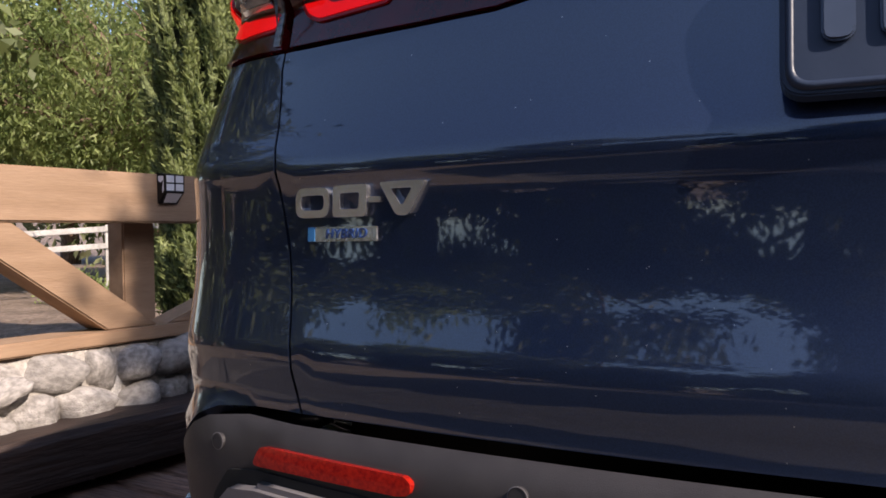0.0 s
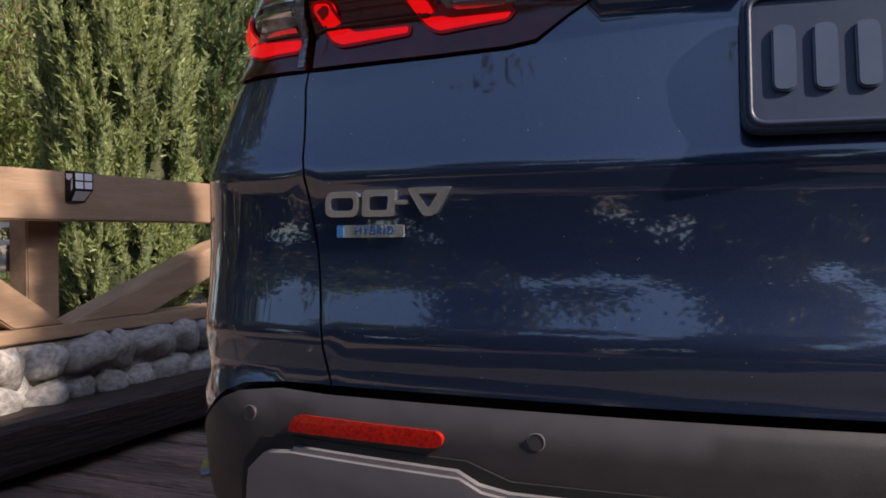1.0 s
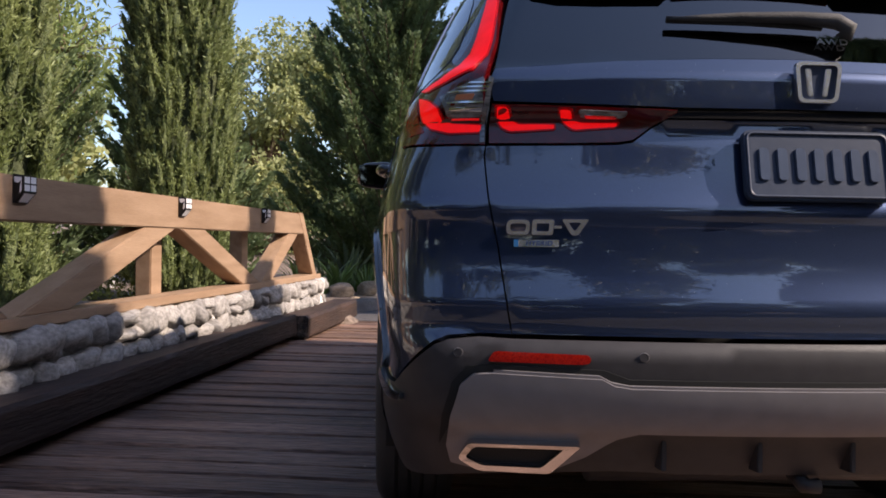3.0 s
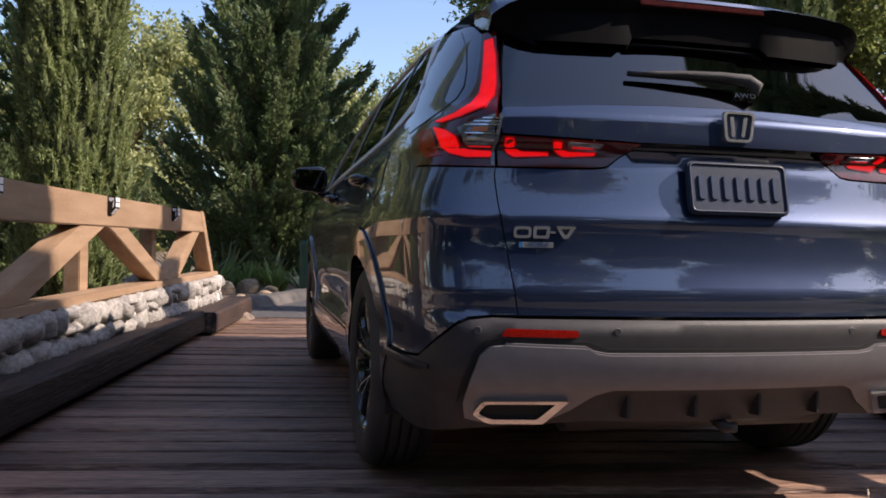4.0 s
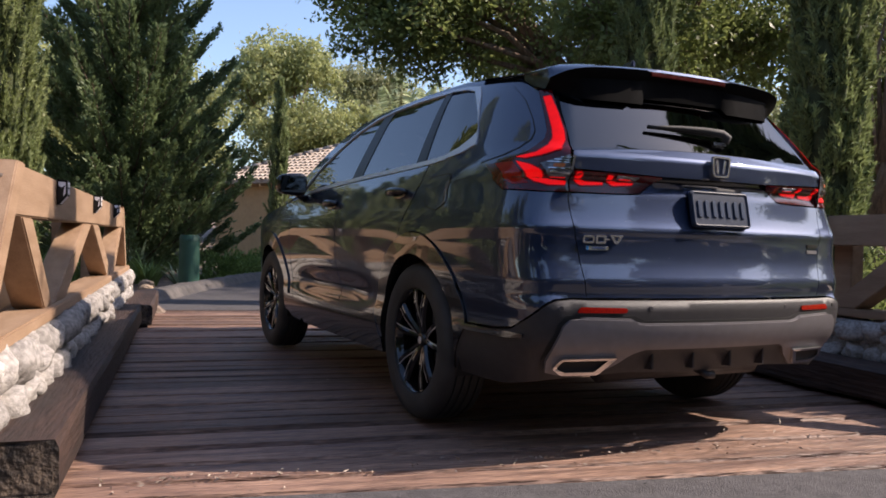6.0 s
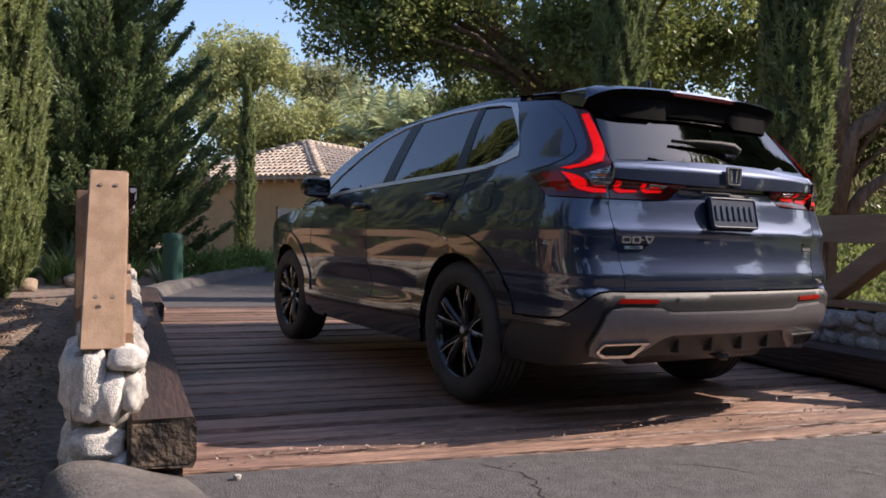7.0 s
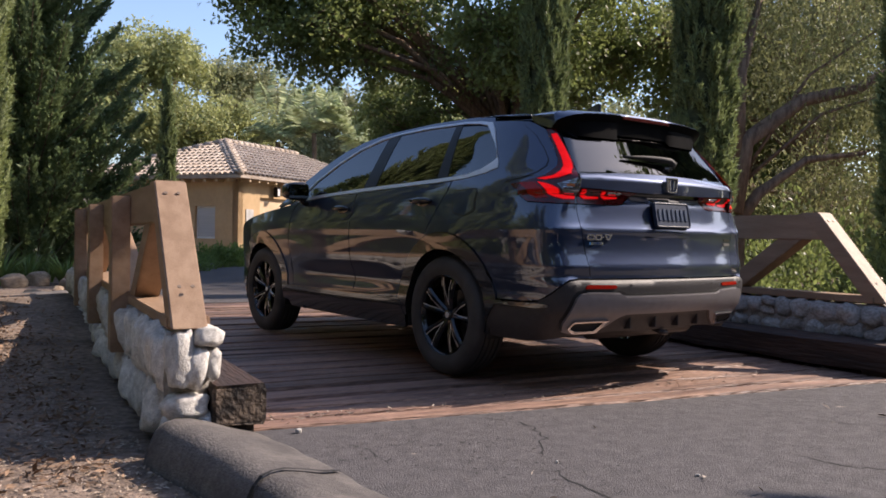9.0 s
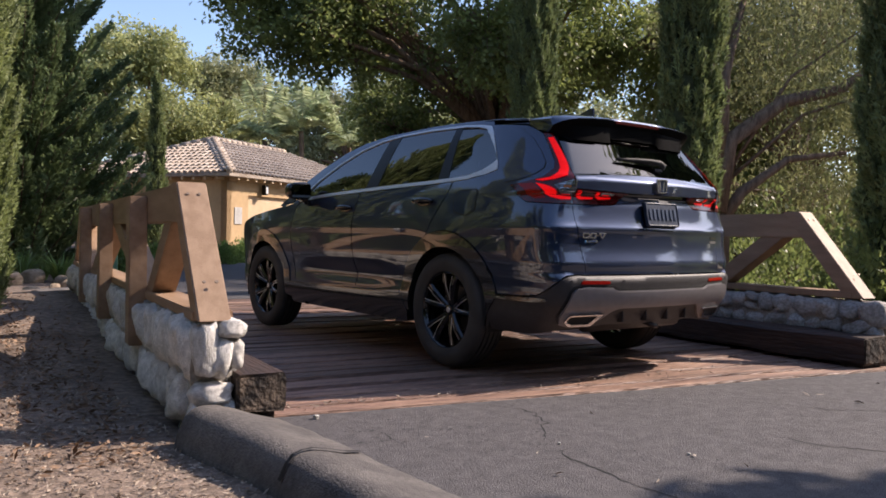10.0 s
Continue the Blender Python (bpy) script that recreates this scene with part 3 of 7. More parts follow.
stone_wall(1.95, 2.20, -1.26, 5.5, -0.30, 0.44, 8, "low wall of whitewashed river stones carrying the timber rail")


def bracket(parent_m, u, v, z, s):
    """A small folded lantern plate of black metal with frosted panes."""
    ob = thing("solar_rail_light", "small black wedge rail light with pale frosted panes", "rail light", parent_m @ pose(u, v, z), "rail lights")
    bm = bmesh.new()
    o = [(0, -0.048, 0), (0, 0.048, 0), (s * 0.045, 0.048, -0.006), (s * 0.045, -0.048, -0.006), (0, -0.048, -0.12), (0, 0.048, -0.12), (s * 0.045, 0.045, -0.075), (s * 0.045, -0.045, -0.075), (s * 0.010, 0.036, -0.12), (s * 0.010, -0.036, -0.12)]
    V = [bm.verts.new(p) for p in o]
    for f in ((0, 1, 2, 3), (3, 2, 6, 7), (7, 6, 8, 9), (0, 3, 7, 9, 4), (1, 5, 8, 6, 2), (4, 9, 8, 5), (0, 4, 5, 1)):
        bm.faces.new([V[i] for i in f])
    bmesh.ops.recalc_face_normals(bm, faces=bm.faces[:])
    part("housing", bm_mesh("housing", bm, M_iron), o and ob)
    for a, b in ((-0.041, -0.004), (0.003, 0.040)):
        for c, d in ((-0.011, -0.038), (-0.044, -0.070)):
            part("pane", mesh("pane", [(s * 0.0463, a, c), (s * 0.0463, b, c), (s * 0.0463, b * 0.98, d), (s * 0.0463, a * 0.98, d)], [(0, 1, 2, 3)], M_frost), ob)
    for e in (-0.0487, 0.0487):
        part("side_pane", mesh("side_pane", [(s * 0.006, e, -0.012), (s * 0.038, e * 0.99, -0.014), (s * 0.038, e * 0.97, -0.068), (s * 0.009, e * 0.93, -0.108)], [(0, 1, 2, 3)], M_frost), ob)
    part("lower_pane", mesh("lower_pane", [(s * 0.0435, -0.037, -0.080), (s * 0.0435, 0.037, -0.080), (s * 0.0135, 0.030, -0.116), (s * 0.0135, -0.030, -0.116)], [(0, 1, 2, 3)], M_frost), ob)


def truss(u_in, s, top, label):
    """A timber truss rail on a wall. s: +1 where the drive lies towards larger u."""
    f = thing("truss_rail", label, "railing", BR, "bridge rails")
    a, b = sorted((u_in, u_in - s * 0.14))
    sill0, sill1 = 0.445, 0.495
    P = {"A": 0.40, "B": 2.02, "C": 3.62}
    part("sill", block("sill", a - 0.01, b + 0.03, -1.02, 5.48, sill0, sill1, M_cedar, 0.006), f)
    part("top_rail", prism("top_rail", [(-0.56, top), (4.86, top), (4.98, top - 0.19), (-0.68, top - 0.19)], a, b, M_cedar), f)
    rb = top - 0.19

    def brace(name, v_top, v_bot, w=0.100):
        d = math.copysign(1, v_bot - v_top)
        L = math.hypot(v_bot - v_top, rb - sill1)
        c = w * L / (rb - sill1)
        pts = [(v_top - c / 2, rb), (v_top + c / 2, rb), (v_bot + c / 2, sill1), (v_bot - c / 2, sill1)]
        if d > 0:
            pts = [(v_top, rb), (v_top + c, rb), (v_bot, sill1), (v_bot - c, sill1)]
        else:
            pts = [(v_top, rb), (v_top - c, rb), (v_bot, sill1), (v_bot + c, sill1)]
        part(name, prism(name, pts, a + 0.004, b - 0.004, M_cedar), f)

    brace("brace", -0.42, P["A"] - 0.02)
    brace("brace", P["B"] - 0.03, P["A"] + 0.02)
    brace("brace", P["B"] + 0.03, P["C"] - 0.02)
    brace("brace", 4.72, P["C"] + 0.02)
    # sloping end boards, wider than the rail
    for v_t, v_b, w in ((-0.56, -1.11, -1), (4.86, 5.44, 1)):
        th = 0.15
        part("end_board", prism("end_board", [(v_t, top + 0.012), (v_t - w * th, top + 0.012), (v_b - w * (th - 0.0), sill1 - 0.045), (v_b, sill1 - 0.045)], a - 0.003, b + 0.003, M_cedar), f)
    out = a if s > 0 else b
    for k, v in P.items():
        lo, hi = sorted((out, out - s * 0.10))
        part("post", block("post", lo, hi, v - 0.075, v + 0.075, 0.17, top - 0.03, M_cedar, 0.006), f)
    for v_t, v_b, w in ((-0.56, -1.11, -1), (4.86, 5.44, 1)):
        for fr in (0.10, 0.80):
            for q in (0.3, 0.7):
                vv, zz = v_t + (v_b - v_t) * fr, top + (sill1 - top) * fr
                n = Vector((0, w * 0.77, 0.64)).normalized()
                bm = bmesh.new()
                bmesh.ops.create_cone(bm, cap_ends=True, segments=12, radius1=0.009, radius2=0.008, depth=0.003)
                bm.transform(Matrix.Translation((a + (b - a) * q, vv + w * 0.002, zz + 0.0105)) @ n.to_track_quat("Z", "Y").to_matrix().to_4x4())
                part("bolt", bm_mesh("bolt", bm, M_bolt), f)
    for v in (P["A"], P["B"], P["C"]):
        bracket(BR, u_in + s * 0.003, v + 0.03, top + 0.004, s)
    return f


truss(-2.523, 1, 1.085, "pale cedar truss rail with diagonal braces on a stone wall")
truss(2.00, -1, 1.075, "brown cedar truss rail with diagonal braces on a stone wall")

# planks of the deck
rp = random.Random(21)
pv = -1.09


def skewed(u, v):
    """The near planks fan out to follow the drive's edge."""
    return v - 0.081 * (u + 2.2) * (1 - step(-1.1, -0.2, v))


while pv < 5.60:
    w = rp.uniform(0.17, 0.26)
    seed = rp.random() * 90
    left, right = -2.46 - rp.uniform(0, 0.04), 1.98 + rp.uniform(0, 0.04)
    n = 14
    vs, fs = [], []
    tilt = rp.uniform(-0.004, 0.004)
    lift = rp.uniform(-0.014, 0.0)
    for i in range(n + 1):
        u = left + (right - left) * i / n
        e0 = 0.007 * noise.noise((u * 1.7, seed, 0))
        e1 = 0.007 * noise.noise((u * 1.7, seed, 5))
        zt = lift + 0.004 * noise.noise((u * 1.1, seed, 9))
        v_a, v_b = skewed(u, pv) + e0, skewed(u, pv + w) + e1
        vs += [(u, v_a + 0.010, -0.07), (u, v_a + 0.012, zt - 0.030 - tilt), (u, v_a + 0.024, zt - tilt), (u, v_b - 0.022, zt + tilt), (u, v_b - 0.010, zt - 0.030 + tilt), (u, v_b - 0.008, -0.07)]
    for i in range(n):
        for q in range(5):
            fs.append((i * 6 + q, (i + 1) * 6 + q, (i + 1) * 6 + q + 1, i * 6 + q + 1))
    fs += [tuple(range(6)), tuple(n * 6 + q for q in range(6))[::-1]]
    part("plank", mesh("plank", vs, fs, M_deck), deck)
    pv += w
# black slab added below the planks as the shade in their gaps
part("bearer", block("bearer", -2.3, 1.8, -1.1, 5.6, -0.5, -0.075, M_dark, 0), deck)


# ---- car ----
from mathutils import geometry

# car axes: x right, y forward from the rear axle, z up from the deck


def smooth_curve(pts):
    """A monotone cubic through points (a, b)."""
    pts = sorted(pts)
    X, Y = [p[0] for p in pts], [p[1] for p in pts]
    n = len(X)
    h = [X[i + 1] - X[i] for i in range(n - 1)]
    d = [(Y[i + 1] - Y[i]) / h[i] for i in range(n - 1)]
    m = [d[0]] + [0.0 if d[i - 1] * d[i] <= 0 else (3 * (h[i - 1] + h[i])) / ((2 * h[i] + h[i - 1]) / d[i - 1] + (h[i] + 2 * h[i - 1]) / d[i]) for i in range(1, n - 1)] + [d[-1]]

    def f(x):
        if x <= X[0]:
            return Y[0] + m[0] * (x - X[0])
        if x >= X[-1]:
            return Y[-1] + m[-1] * (x - X[-1])
        i = max(k for k in range(n - 1) if X[k] <= x)
        t = (x - X[i]) / h[i]
        return (2 * t ** 3 - 3 * t * t + 1) * Y[i] + (t ** 3 - 2 * t * t + t) * h[i] * m[i] + (-2 * t ** 3 + 3 * t * t) * Y[i + 1] + (t ** 3 - t * t) * h[i] * m[i + 1]
    return f


half_width = smooth_curve([(0.18, 0.80), (0.30, 0.878), (0.40, 0.903), (0.46, 0.904), (0.54, 0.897), (0.62, 0.904), (0.70, 0.912), (0.78, 0.9175), (0.85, 0.920), (0.90, 0.9185), (0.94, 0.9145), (0.98, 0.907), (1.03, 0.895), (1.12, 0.872), (1.20, 0.845), (1.40, 0.765), (1.55, 0.694), (1.64, 0.632), (1.72, 0.52)])
length_taper = smooth_curve([(3.7, 0.66), (3.5, 0.83), (3.25, 0.94), (2.95, 0.985), (2.4, 1.0), (0.2, 1.0), (-0.2, 0.999), (-0.55, 0.983), (-0.9, 0.945)])
rear_line = smooth_curve([(0.18, -0.83), (0.28, -0.885), (0.36, -0.935), (0.42, -0.972), (0.47, -1.012), (0.53, -1.032), (0.60, -1.038), (0.628, -1.032), (0.640, -1.018), (0.685, -1.0235), (0.696, -1.0250), (0.704, -1.0242), (0.74, -1.014), (0.775, -1.005), (0.81, -1.000), (0.85, -0.998), (0.88, -0.9985), (0.905, -1.002), (0.917, -1.003), (0.932, -0.995), (0.96, -0.985), (1.00, -0.975), (1.05, -0.966), (1.10, -0.955), (1.122, -0.985), (1.185, -0.985), (1.205, -0.978), (1.222, -0.958), (1.238, -0.940), (1.27, -0.917), (1.40, -0.815), (1.55, -0.70), (1.65, -0.62)])
XC0, YC0, LC, BOW = 0.70, -0.50, 0.52, 0.156


def rear_half(z):
    return min(XC0, half_width(z) * 0.965 - 0.165)


def rear_corner_y(z):
    return rear_line(z) + BOW * rear_half(z) ** 2


def side_y(s, z):
    f = step(0.0, 1.0, (0.25 - s) / (0.25 - YC0)) if s < 0.25 else 0.0
    return s + (rear_corner_y(z) + 0.955) * f


def flare(s, z):
    """Fuller over the wheels, drawn in along the lower doors."""
    out = 0.014 * math.exp(-((s - 0.02) / 0.27) ** 2 - ((z - 0.74) / 0.16) ** 2) + 0.012 * math.exp(-((s - 2.70) / 0.3) ** 2 - ((z - 0.72) / 0.16) ** 2)
    return out - 0.024 * math.exp(-((s - 1.30) / 0.62) ** 4 - ((z - 0.555) / 0.075) ** 2)


def skin(t, z):
    """The body's outer skin: t runs from the middle of the tail round the corner and forward along either side."""
    g, a = (-1 if t < 0 else 1), abs(t)
    rh = rear_half(z)
    if a <= XC0:
        x = a * rh / XC0
        return Vector((g * x, rear_line(z) + BOW * x * x, z))
    if a >= XC0 + LC:
        s = YC0 + a - XC0 - LC
        return Vector((g * (half_width(z) * length_taper(s) + flare(s, z)), side_y(s, z), z))
    q = (a - XC0) / LC
    p3 = Vector((half_width(z) * length_taper(YC0), side_y(YC0, z)))
    e = 0.02
    back = Vector((half_width(z) * length_taper(YC0 + e), side_y(YC0 + e, z)))
    p0 = Vector((rh, rear_corner_y(z)))
    fullness = 0.86 - 0.34 * step(0.92, 1.30, z)      # the lower tail turns the corner more sharply
    h2 = fullness * (p3.x - p0.x)
    p1 = p0 + Vector((h2, 2 * BOW * rh * h2))
    p2 = p3 + (p3 - back).normalized() * fullness * (p3.y - p0.y)
    w = p0 * (1 - q) ** 3 + p1 * 3 * q * (1 - q) ** 2 + p2 * 3 * q * q * (1 - q) + p3 * q ** 3
    return Vector((g * w.x, w.y, z))


def TR(x, z):
    return x * XC0 / rear_half(z)


def TC(q):
    return -(XC0 + LC * q)


def TS(y, z):
    lo, hi = YC0, 4.0
    for _ in range(30):
        m = (lo + hi) / 2
        lo, hi = (m, hi) if side_y(m, z) < y else (lo, m)
    return -(XC0 + LC + lo - YC0)


def skin_normal(t, z):
    e = 0.004
    n = (skin(t + e, z) - skin(t - e, z)).cross(skin(t, z + e) - skin(t, z - e))
    p = skin(t, z)
    out = Vector((p.x, (p.y - 1.2) * 0.5, 0))
    return (n if n.dot(out) > 0 else -n).normalized()


def inside(p, poly):
    c = False
    for i in range(len(poly)):
        a, b = poly[i], poly[i - 1]
        if (a[1] > p[1]) != (b[1] > p[1]) and p[0] < (b[0] - a[0]) * (p[1] - a[1]) / (b[1] - a[1]) + a[0]:
            c = not c
    return c


def outline_area(p):
    return sum(p[i - 1][0] * p[i][1] - p[i][0] * p[i - 1][1] for i in range(len(p))) / 2


def rounded(poly, r, n=4):
    """The outline with its corners rounded."""
    out = []
    for i in range(len(poly)):
        p, a, b = Vector(poly[i]), Vector(poly[i - 1]), Vector(poly[(i + 1) % len(poly)])
        d0, d1 = (a - p), (b - p)
        k = min(r, d0.length * 0.45, d1.length * 0.45)
        s, e = p + d0.normalized() * k, p + d1.normalized() * k
        for j in range(n + 1):
            q = j / n
            out.append(tuple(s * (1 - q) ** 2 + p * 2 * q * (1 - q) + e * q * q))
    return out


def panel(name, poly, mat, parent, label="", pitch=0.03, off=0.0, lip=0.012, gap=0.0018, mirror=False, surf=None, surf_n=None):
    """A skin panel with folded edges over an outline in (t, z)."""
    sf, sn = surf or skin, surf_n or skin_normal
    if mirror:
        poly = [(-a, b) for a, b in poly]
    if outline_area(poly) < 0:
        poly = poly[::-1]
    ring = []
    for i in range(len(poly)):
        a, b = Vector(poly[i]), Vector(poly[(i + 1) % len(poly)])
        if (b - a).length < 1e-5:
            continue
        n = max(1, math.ceil((b - a).length / pitch))
        ring += [a.lerp(b, k / n) for k in range(n)]
    m = len(ring)
    if gap:
        moved = []
        for i in range(m):
            d0, d1 = (ring[i] - ring[i - 1]), (ring[(i + 1) % m] - ring[i])
            n0, n1 = Vector((-d0.y, d0.x)).normalized(), Vector((-d1.y, d1.x)).normalized()
            v = n0 + n1
            moved.append(ring[i] + (v.normalized() * gap if v.length > 1e-4 else n0 * gap))
        ring = moved
    rl_ = [tuple(p) for p in ring]
    lo = (min(p[0] for p in rl_), min(p[1] for p in rl_))
    hi = (max(p[0] for p in rl_), max(p[1] for p in rl_))
    pts = [Vector(p) for p in rl_]
    na, nb = int((hi[0] - lo[0]) / pitch) + 1, int((hi[1] - lo[1]) / pitch) + 1
    for i in range(na + 1):
        for j in range(nb + 1):
            p = Vector((lo[0] + (i + 0.5 * (j % 2)) * pitch, lo[1] + j * pitch))
            if inside(p, rl_) and min((p - q).length_squared for q in ring) > (0.5 * pitch) ** 2:
                pts.append(p)
    co, _, tris, *_rest = geometry.delaunay_2d_cdt(pts, [(i, (i + 1) % m) for i in range(m)], [], 0, 1e-7)
    N = [sn(p[0], p[1]) for p in co]
    V = [sf(p[0], p[1]) + N[i] * off for i, p in enumerate(co)]
    F = []
    for f in tris:
        c = (co[f[0]] + co[f[1]] + co[f[2]]) / 3
        if inside(c, rl_):
            nn = (V[f[1]] - V[f[0]]).cross(V[f[2]] - V[f[0]])
            F.append(tuple(f) if nn.dot(N[f[0]]) > 0 else tuple(f)[::-1])
    normals = list(N)
    if lip:
        k = len(V)
        for i in range(m):
            out = (V[i] - V[(i + 1) % m]).cross(N[i]).normalized()
            V.append(V[i].copy())
            normals.append(out)
        for i in range(m):
            V.append(V[i] - N[i] * lip)
            normals.append(normals[k + i])
        for i in range(m):
            j = (i + 1) % m
            F.append((k + i, k + j, k + m + j, k + m + i))
    me = mesh(name, V, F, mat, True)
    me.normals_split_custom_set_from_vertices([tuple(n) for n in normals])
    return part(name, me, parent, label)


def both(name, poly, mat, parent, label="", **kw):
    panel(name, poly, mat, parent, label, **kw)
    panel(name, poly, mat, parent, label, mirror=True, **kw)


def arc(cy, cz, r, a0, a1, n=18):
    """Points of an arch in side view, from angle a0 to a1 in degrees (0: to the rear)."""
    return [(cy - r * math.cos(radians(a0 + (a1 - a0) * i / n)), cz + r * math.sin(radians(a0 + (a1 - a0) * i / n))) for i in range(n + 1)]


def side_poly(pts):
    return [(TS(y, z), z) for y, z in pts]


car = thing("suv", "dark navy blue SUV with black arch cladding on timber deck", "car", Matrix.Translation((0.018, 0, 0)) @ Matrix.Diagonal((1.02, 1, 1, 1)))

belt = smooth_curve([(2.4, 1.105), (1.9, 1.150), (1.0, 1.188), (0.0, 1.218), (-0.28, 1.238), (-0.6, 1.262)])
WH = (0.0, 2.70)
RO, RI, HUB = 0.515, 0.410, 0.372

rail_top = [(2.46, 1.10), (2.2, 1.245), (1.9, 1.395), (1.6, 1.515), (1.35, 1.578), (1.05, 1.615), (0.5, 1.633), (0.0, 1.622), (-0.3, 1.602), (-0.50, 1.575)]
lamp_low = [(TR(-0.676, 1.045), 1.045), (TC(0.25), 1.046), (TC(0.45), 1.050), (TC(0.67), 1.057), (TC(0.78), 1.105)]
lamp_tip = (TC(0.90), 1.162)
lamp_arm_out = [(TC(0.72), 1.182), (TC(0.56), 1.202), (TC(0.44), 1.228), (TC(0.345), 1.257), (TC(0.318), 1.30), (TC(0.345), 1.385), (TC(0.40), 1.485)]
lamp_arm_in = [(TC(0.262), 1.485), (TC(0.187), 1.38), (TC(0.107), 1.292), (TC(0.09), 1.23), (TC(0.083), 1.19)]
seam = [(TR(-0.622, 0.640), 0.640), (TR(-0.632, 0.69), 0.69), (TR(-0.650, 0.82), 0.82), (TR(-0.668, 0.905), 0.905), (TR(-0.672, 0.93), 0.93), (TR(-0.676, 0.98), 0.98), (TR(-0.676, 1.045), 1.045)]
bumper_top = [(TR(-0.622, 0.640), 0.640), (TR(-0.69, 0.64), 0.640), (TC(0.12), 0.634), (TC(0.20), 0.623), (TC(0.31), 0.597), (TC(0.50), 0.552), (TC(0.62), 0.520), (TC(0.80), 0.509), (TS(-0.50, 0.51), 0.506)]

# body side: pillars, roof rail and rear quarter
outline = side_poly(rail_top) + [(TC(0.56), 1.545)] + lamp_arm_out[::-1] + [lamp_tip] + lamp_low[::-1] + seam[::-1][1:] + bumper_top[1:-1]
a_start = math.degrees(math.asin((0.508 - HUB) / RO))
door_arch = 112
outline += side_poly(arc(0, HUB, RO, a_start, door_arch))
outline += side_poly([(0.155, 0.93), (0.10, 1.02), (0.035, 1.12), (0.01, belt(0.01) - 0.012)])
outline += side_poly([(-0.15, belt(-0.15) - 0.004), (-0.29, belt(-0.29) + 0.006), (-0.385, 1.275), (-0.425, 1.31), (-0.415, 1.352), (-0.325, 1.437), (-0.235, 1.518), (-0.17, 1.566), (-0.06, 1.583), (0.13, 1.598), (0.5, 1.608), (0.85, 1.600), (1.1, 1.578), (1.35, 1.522), (1.6, 1.430), (1.86, 1.305), (2.09, 1.158), (2.42, 1.085)])
both("side_frame", outline, M_paint, car, pitch=0.026)
# the shut line that follows the lamp arm down the rear pillar
crease = [(TC(0.66), 1.53), (TC(0.53), 1.45), (TC(0.46), 1.36), (TC(0.44), 1.30), (TC(0.48), 1.262), (TC(0.60), 1.230), (TC(0.78), 1.203), (TC(0.97), 1.182)]
both("pillar_seam", crease + [(a + 0.006, b - 0.004) for a, b in crease[::-1]], M_dark, car, off=0.0008, lip=0.002, gap=0, pitch=0.02)

# doors
rear_door = [(0.02, belt(0.02) - 0.012), (0.5, belt(0.5) - 0.012), (1.15, belt(1.15) - 0.012), (1.165, 1.0), (1.15, 0.7), (1.12, 0.44), (0.505, 0.44)]
a_f = 180 - math.degrees(math.asin((0.44 - HUB) / RO))
rear_door += arc(0, HUB, RO, a_f, door_arch)[1:-1] + [(0.19, 0.858), (0.16, 0.93), (0.105, 1.02), (0.04, 1.12)]
both("rear_door", side_poly(rear_door), M_paint, car, pitch=0.028)
front_door = [(1.155, belt(1.155) - 0.012), (1.6, belt(1.6) - 0.012), (2.08, belt(2.08) - 0.012), (2.16, 1.05), (2.17, 0.8), (2.12, 0.55), (2.10, 0.44), (1.125, 0.44), (1.155, 0.7), (1.17, 1.0)]
both("front_door", side_poly(front_door), M_paint, car, pitch=0.028)
fender = [(2.085, belt(2.085) - 0.012), (2.42, 1.085), (2.7, 1.055), (3.0, 1.015), (3.25, 0.965), (3.42, 0.90), (3.45, 0.75), (3.42, 0.52), (3.32, 0.44)]
fender += [(2.70 + RO * math.cos(radians(a)), HUB + RO * math.sin(radians(a))) for a in range(10, 176, 9)]
fender += [(2.105, 0.44), (2.125, 0.55), (2.175, 0.8), (2.165, 1.05)]
both("front_fender", side_poly(fender), M_paint, car, pitch=0.035)

# cladding
for cy in WH:
    rear = cy == 0.0
    a0, a1 = (-6, 186) if not rear else (-8, 184)
    ring = arc(cy, HUB, RO - 0.004, a0, a1, 26) + arc(cy, HUB, RI, a1, a0, 22)
    both("arch_cladding", side_poly(ring), M_arch, car, "satin black arch moulding", off=0.010, lip=0.06, pitch=0.035, gap=0)
both("sill_cladding", side_poly([(0.49, 0.445), (2.18, 0.445), (2.21, 0.36), (2.18, 0.27), (0.47, 0.255), (0.43, 0.33)]), M_arch, car, "satin black sill moulding", off=0.012, lip=0.05, pitch=0.04, gap=0)
both("sill_strip", side_poly([(0.52, 0.462), (2.12, 0.462), (2.12, 0.448), (0.52, 0.448)]), M_paint, car, off=0.006, gap=0)

# glass, black pillars and bright trim
gl = smooth_curve([(y, belt(y) + 0.012) for y in (-0.4, -0.2, 0, 0.3, 0.6, 1, 1.4, 1.8, 2.1)])
both("quarter_glass", side_poly([(0.075, gl(0.075)), (0.13, 1.572), (-0.05, 1.560), (-0.14, 1.545), (-0.205, 1.497), (-0.295, 1.418), (-0.375, 1.345), (-0.384, 1.32), (-0.355, 1.292), (-0.25, gl(-0.25) + 0.004)]), M_glass, car, "dark privacy glass", off=-0.004, gap=0, lip=0.004)
both("pillar_cover", side_poly([(0.075, gl(0.075)), (0.185, gl(0.185)), (0.20, 1.585), (0.13, 1.582)]), M_pillar, car, off=-0.001, gap=0)
both("rear_door_glass", side_poly([(0.185, gl(0.185)), (0.93, gl(0.93)), (0.86, 1.578), (0.5, 1.590), (0.20, 1.584)]), M_glass, car, "dark privacy glass", off=-0.004, gap=0, lip=0.004)
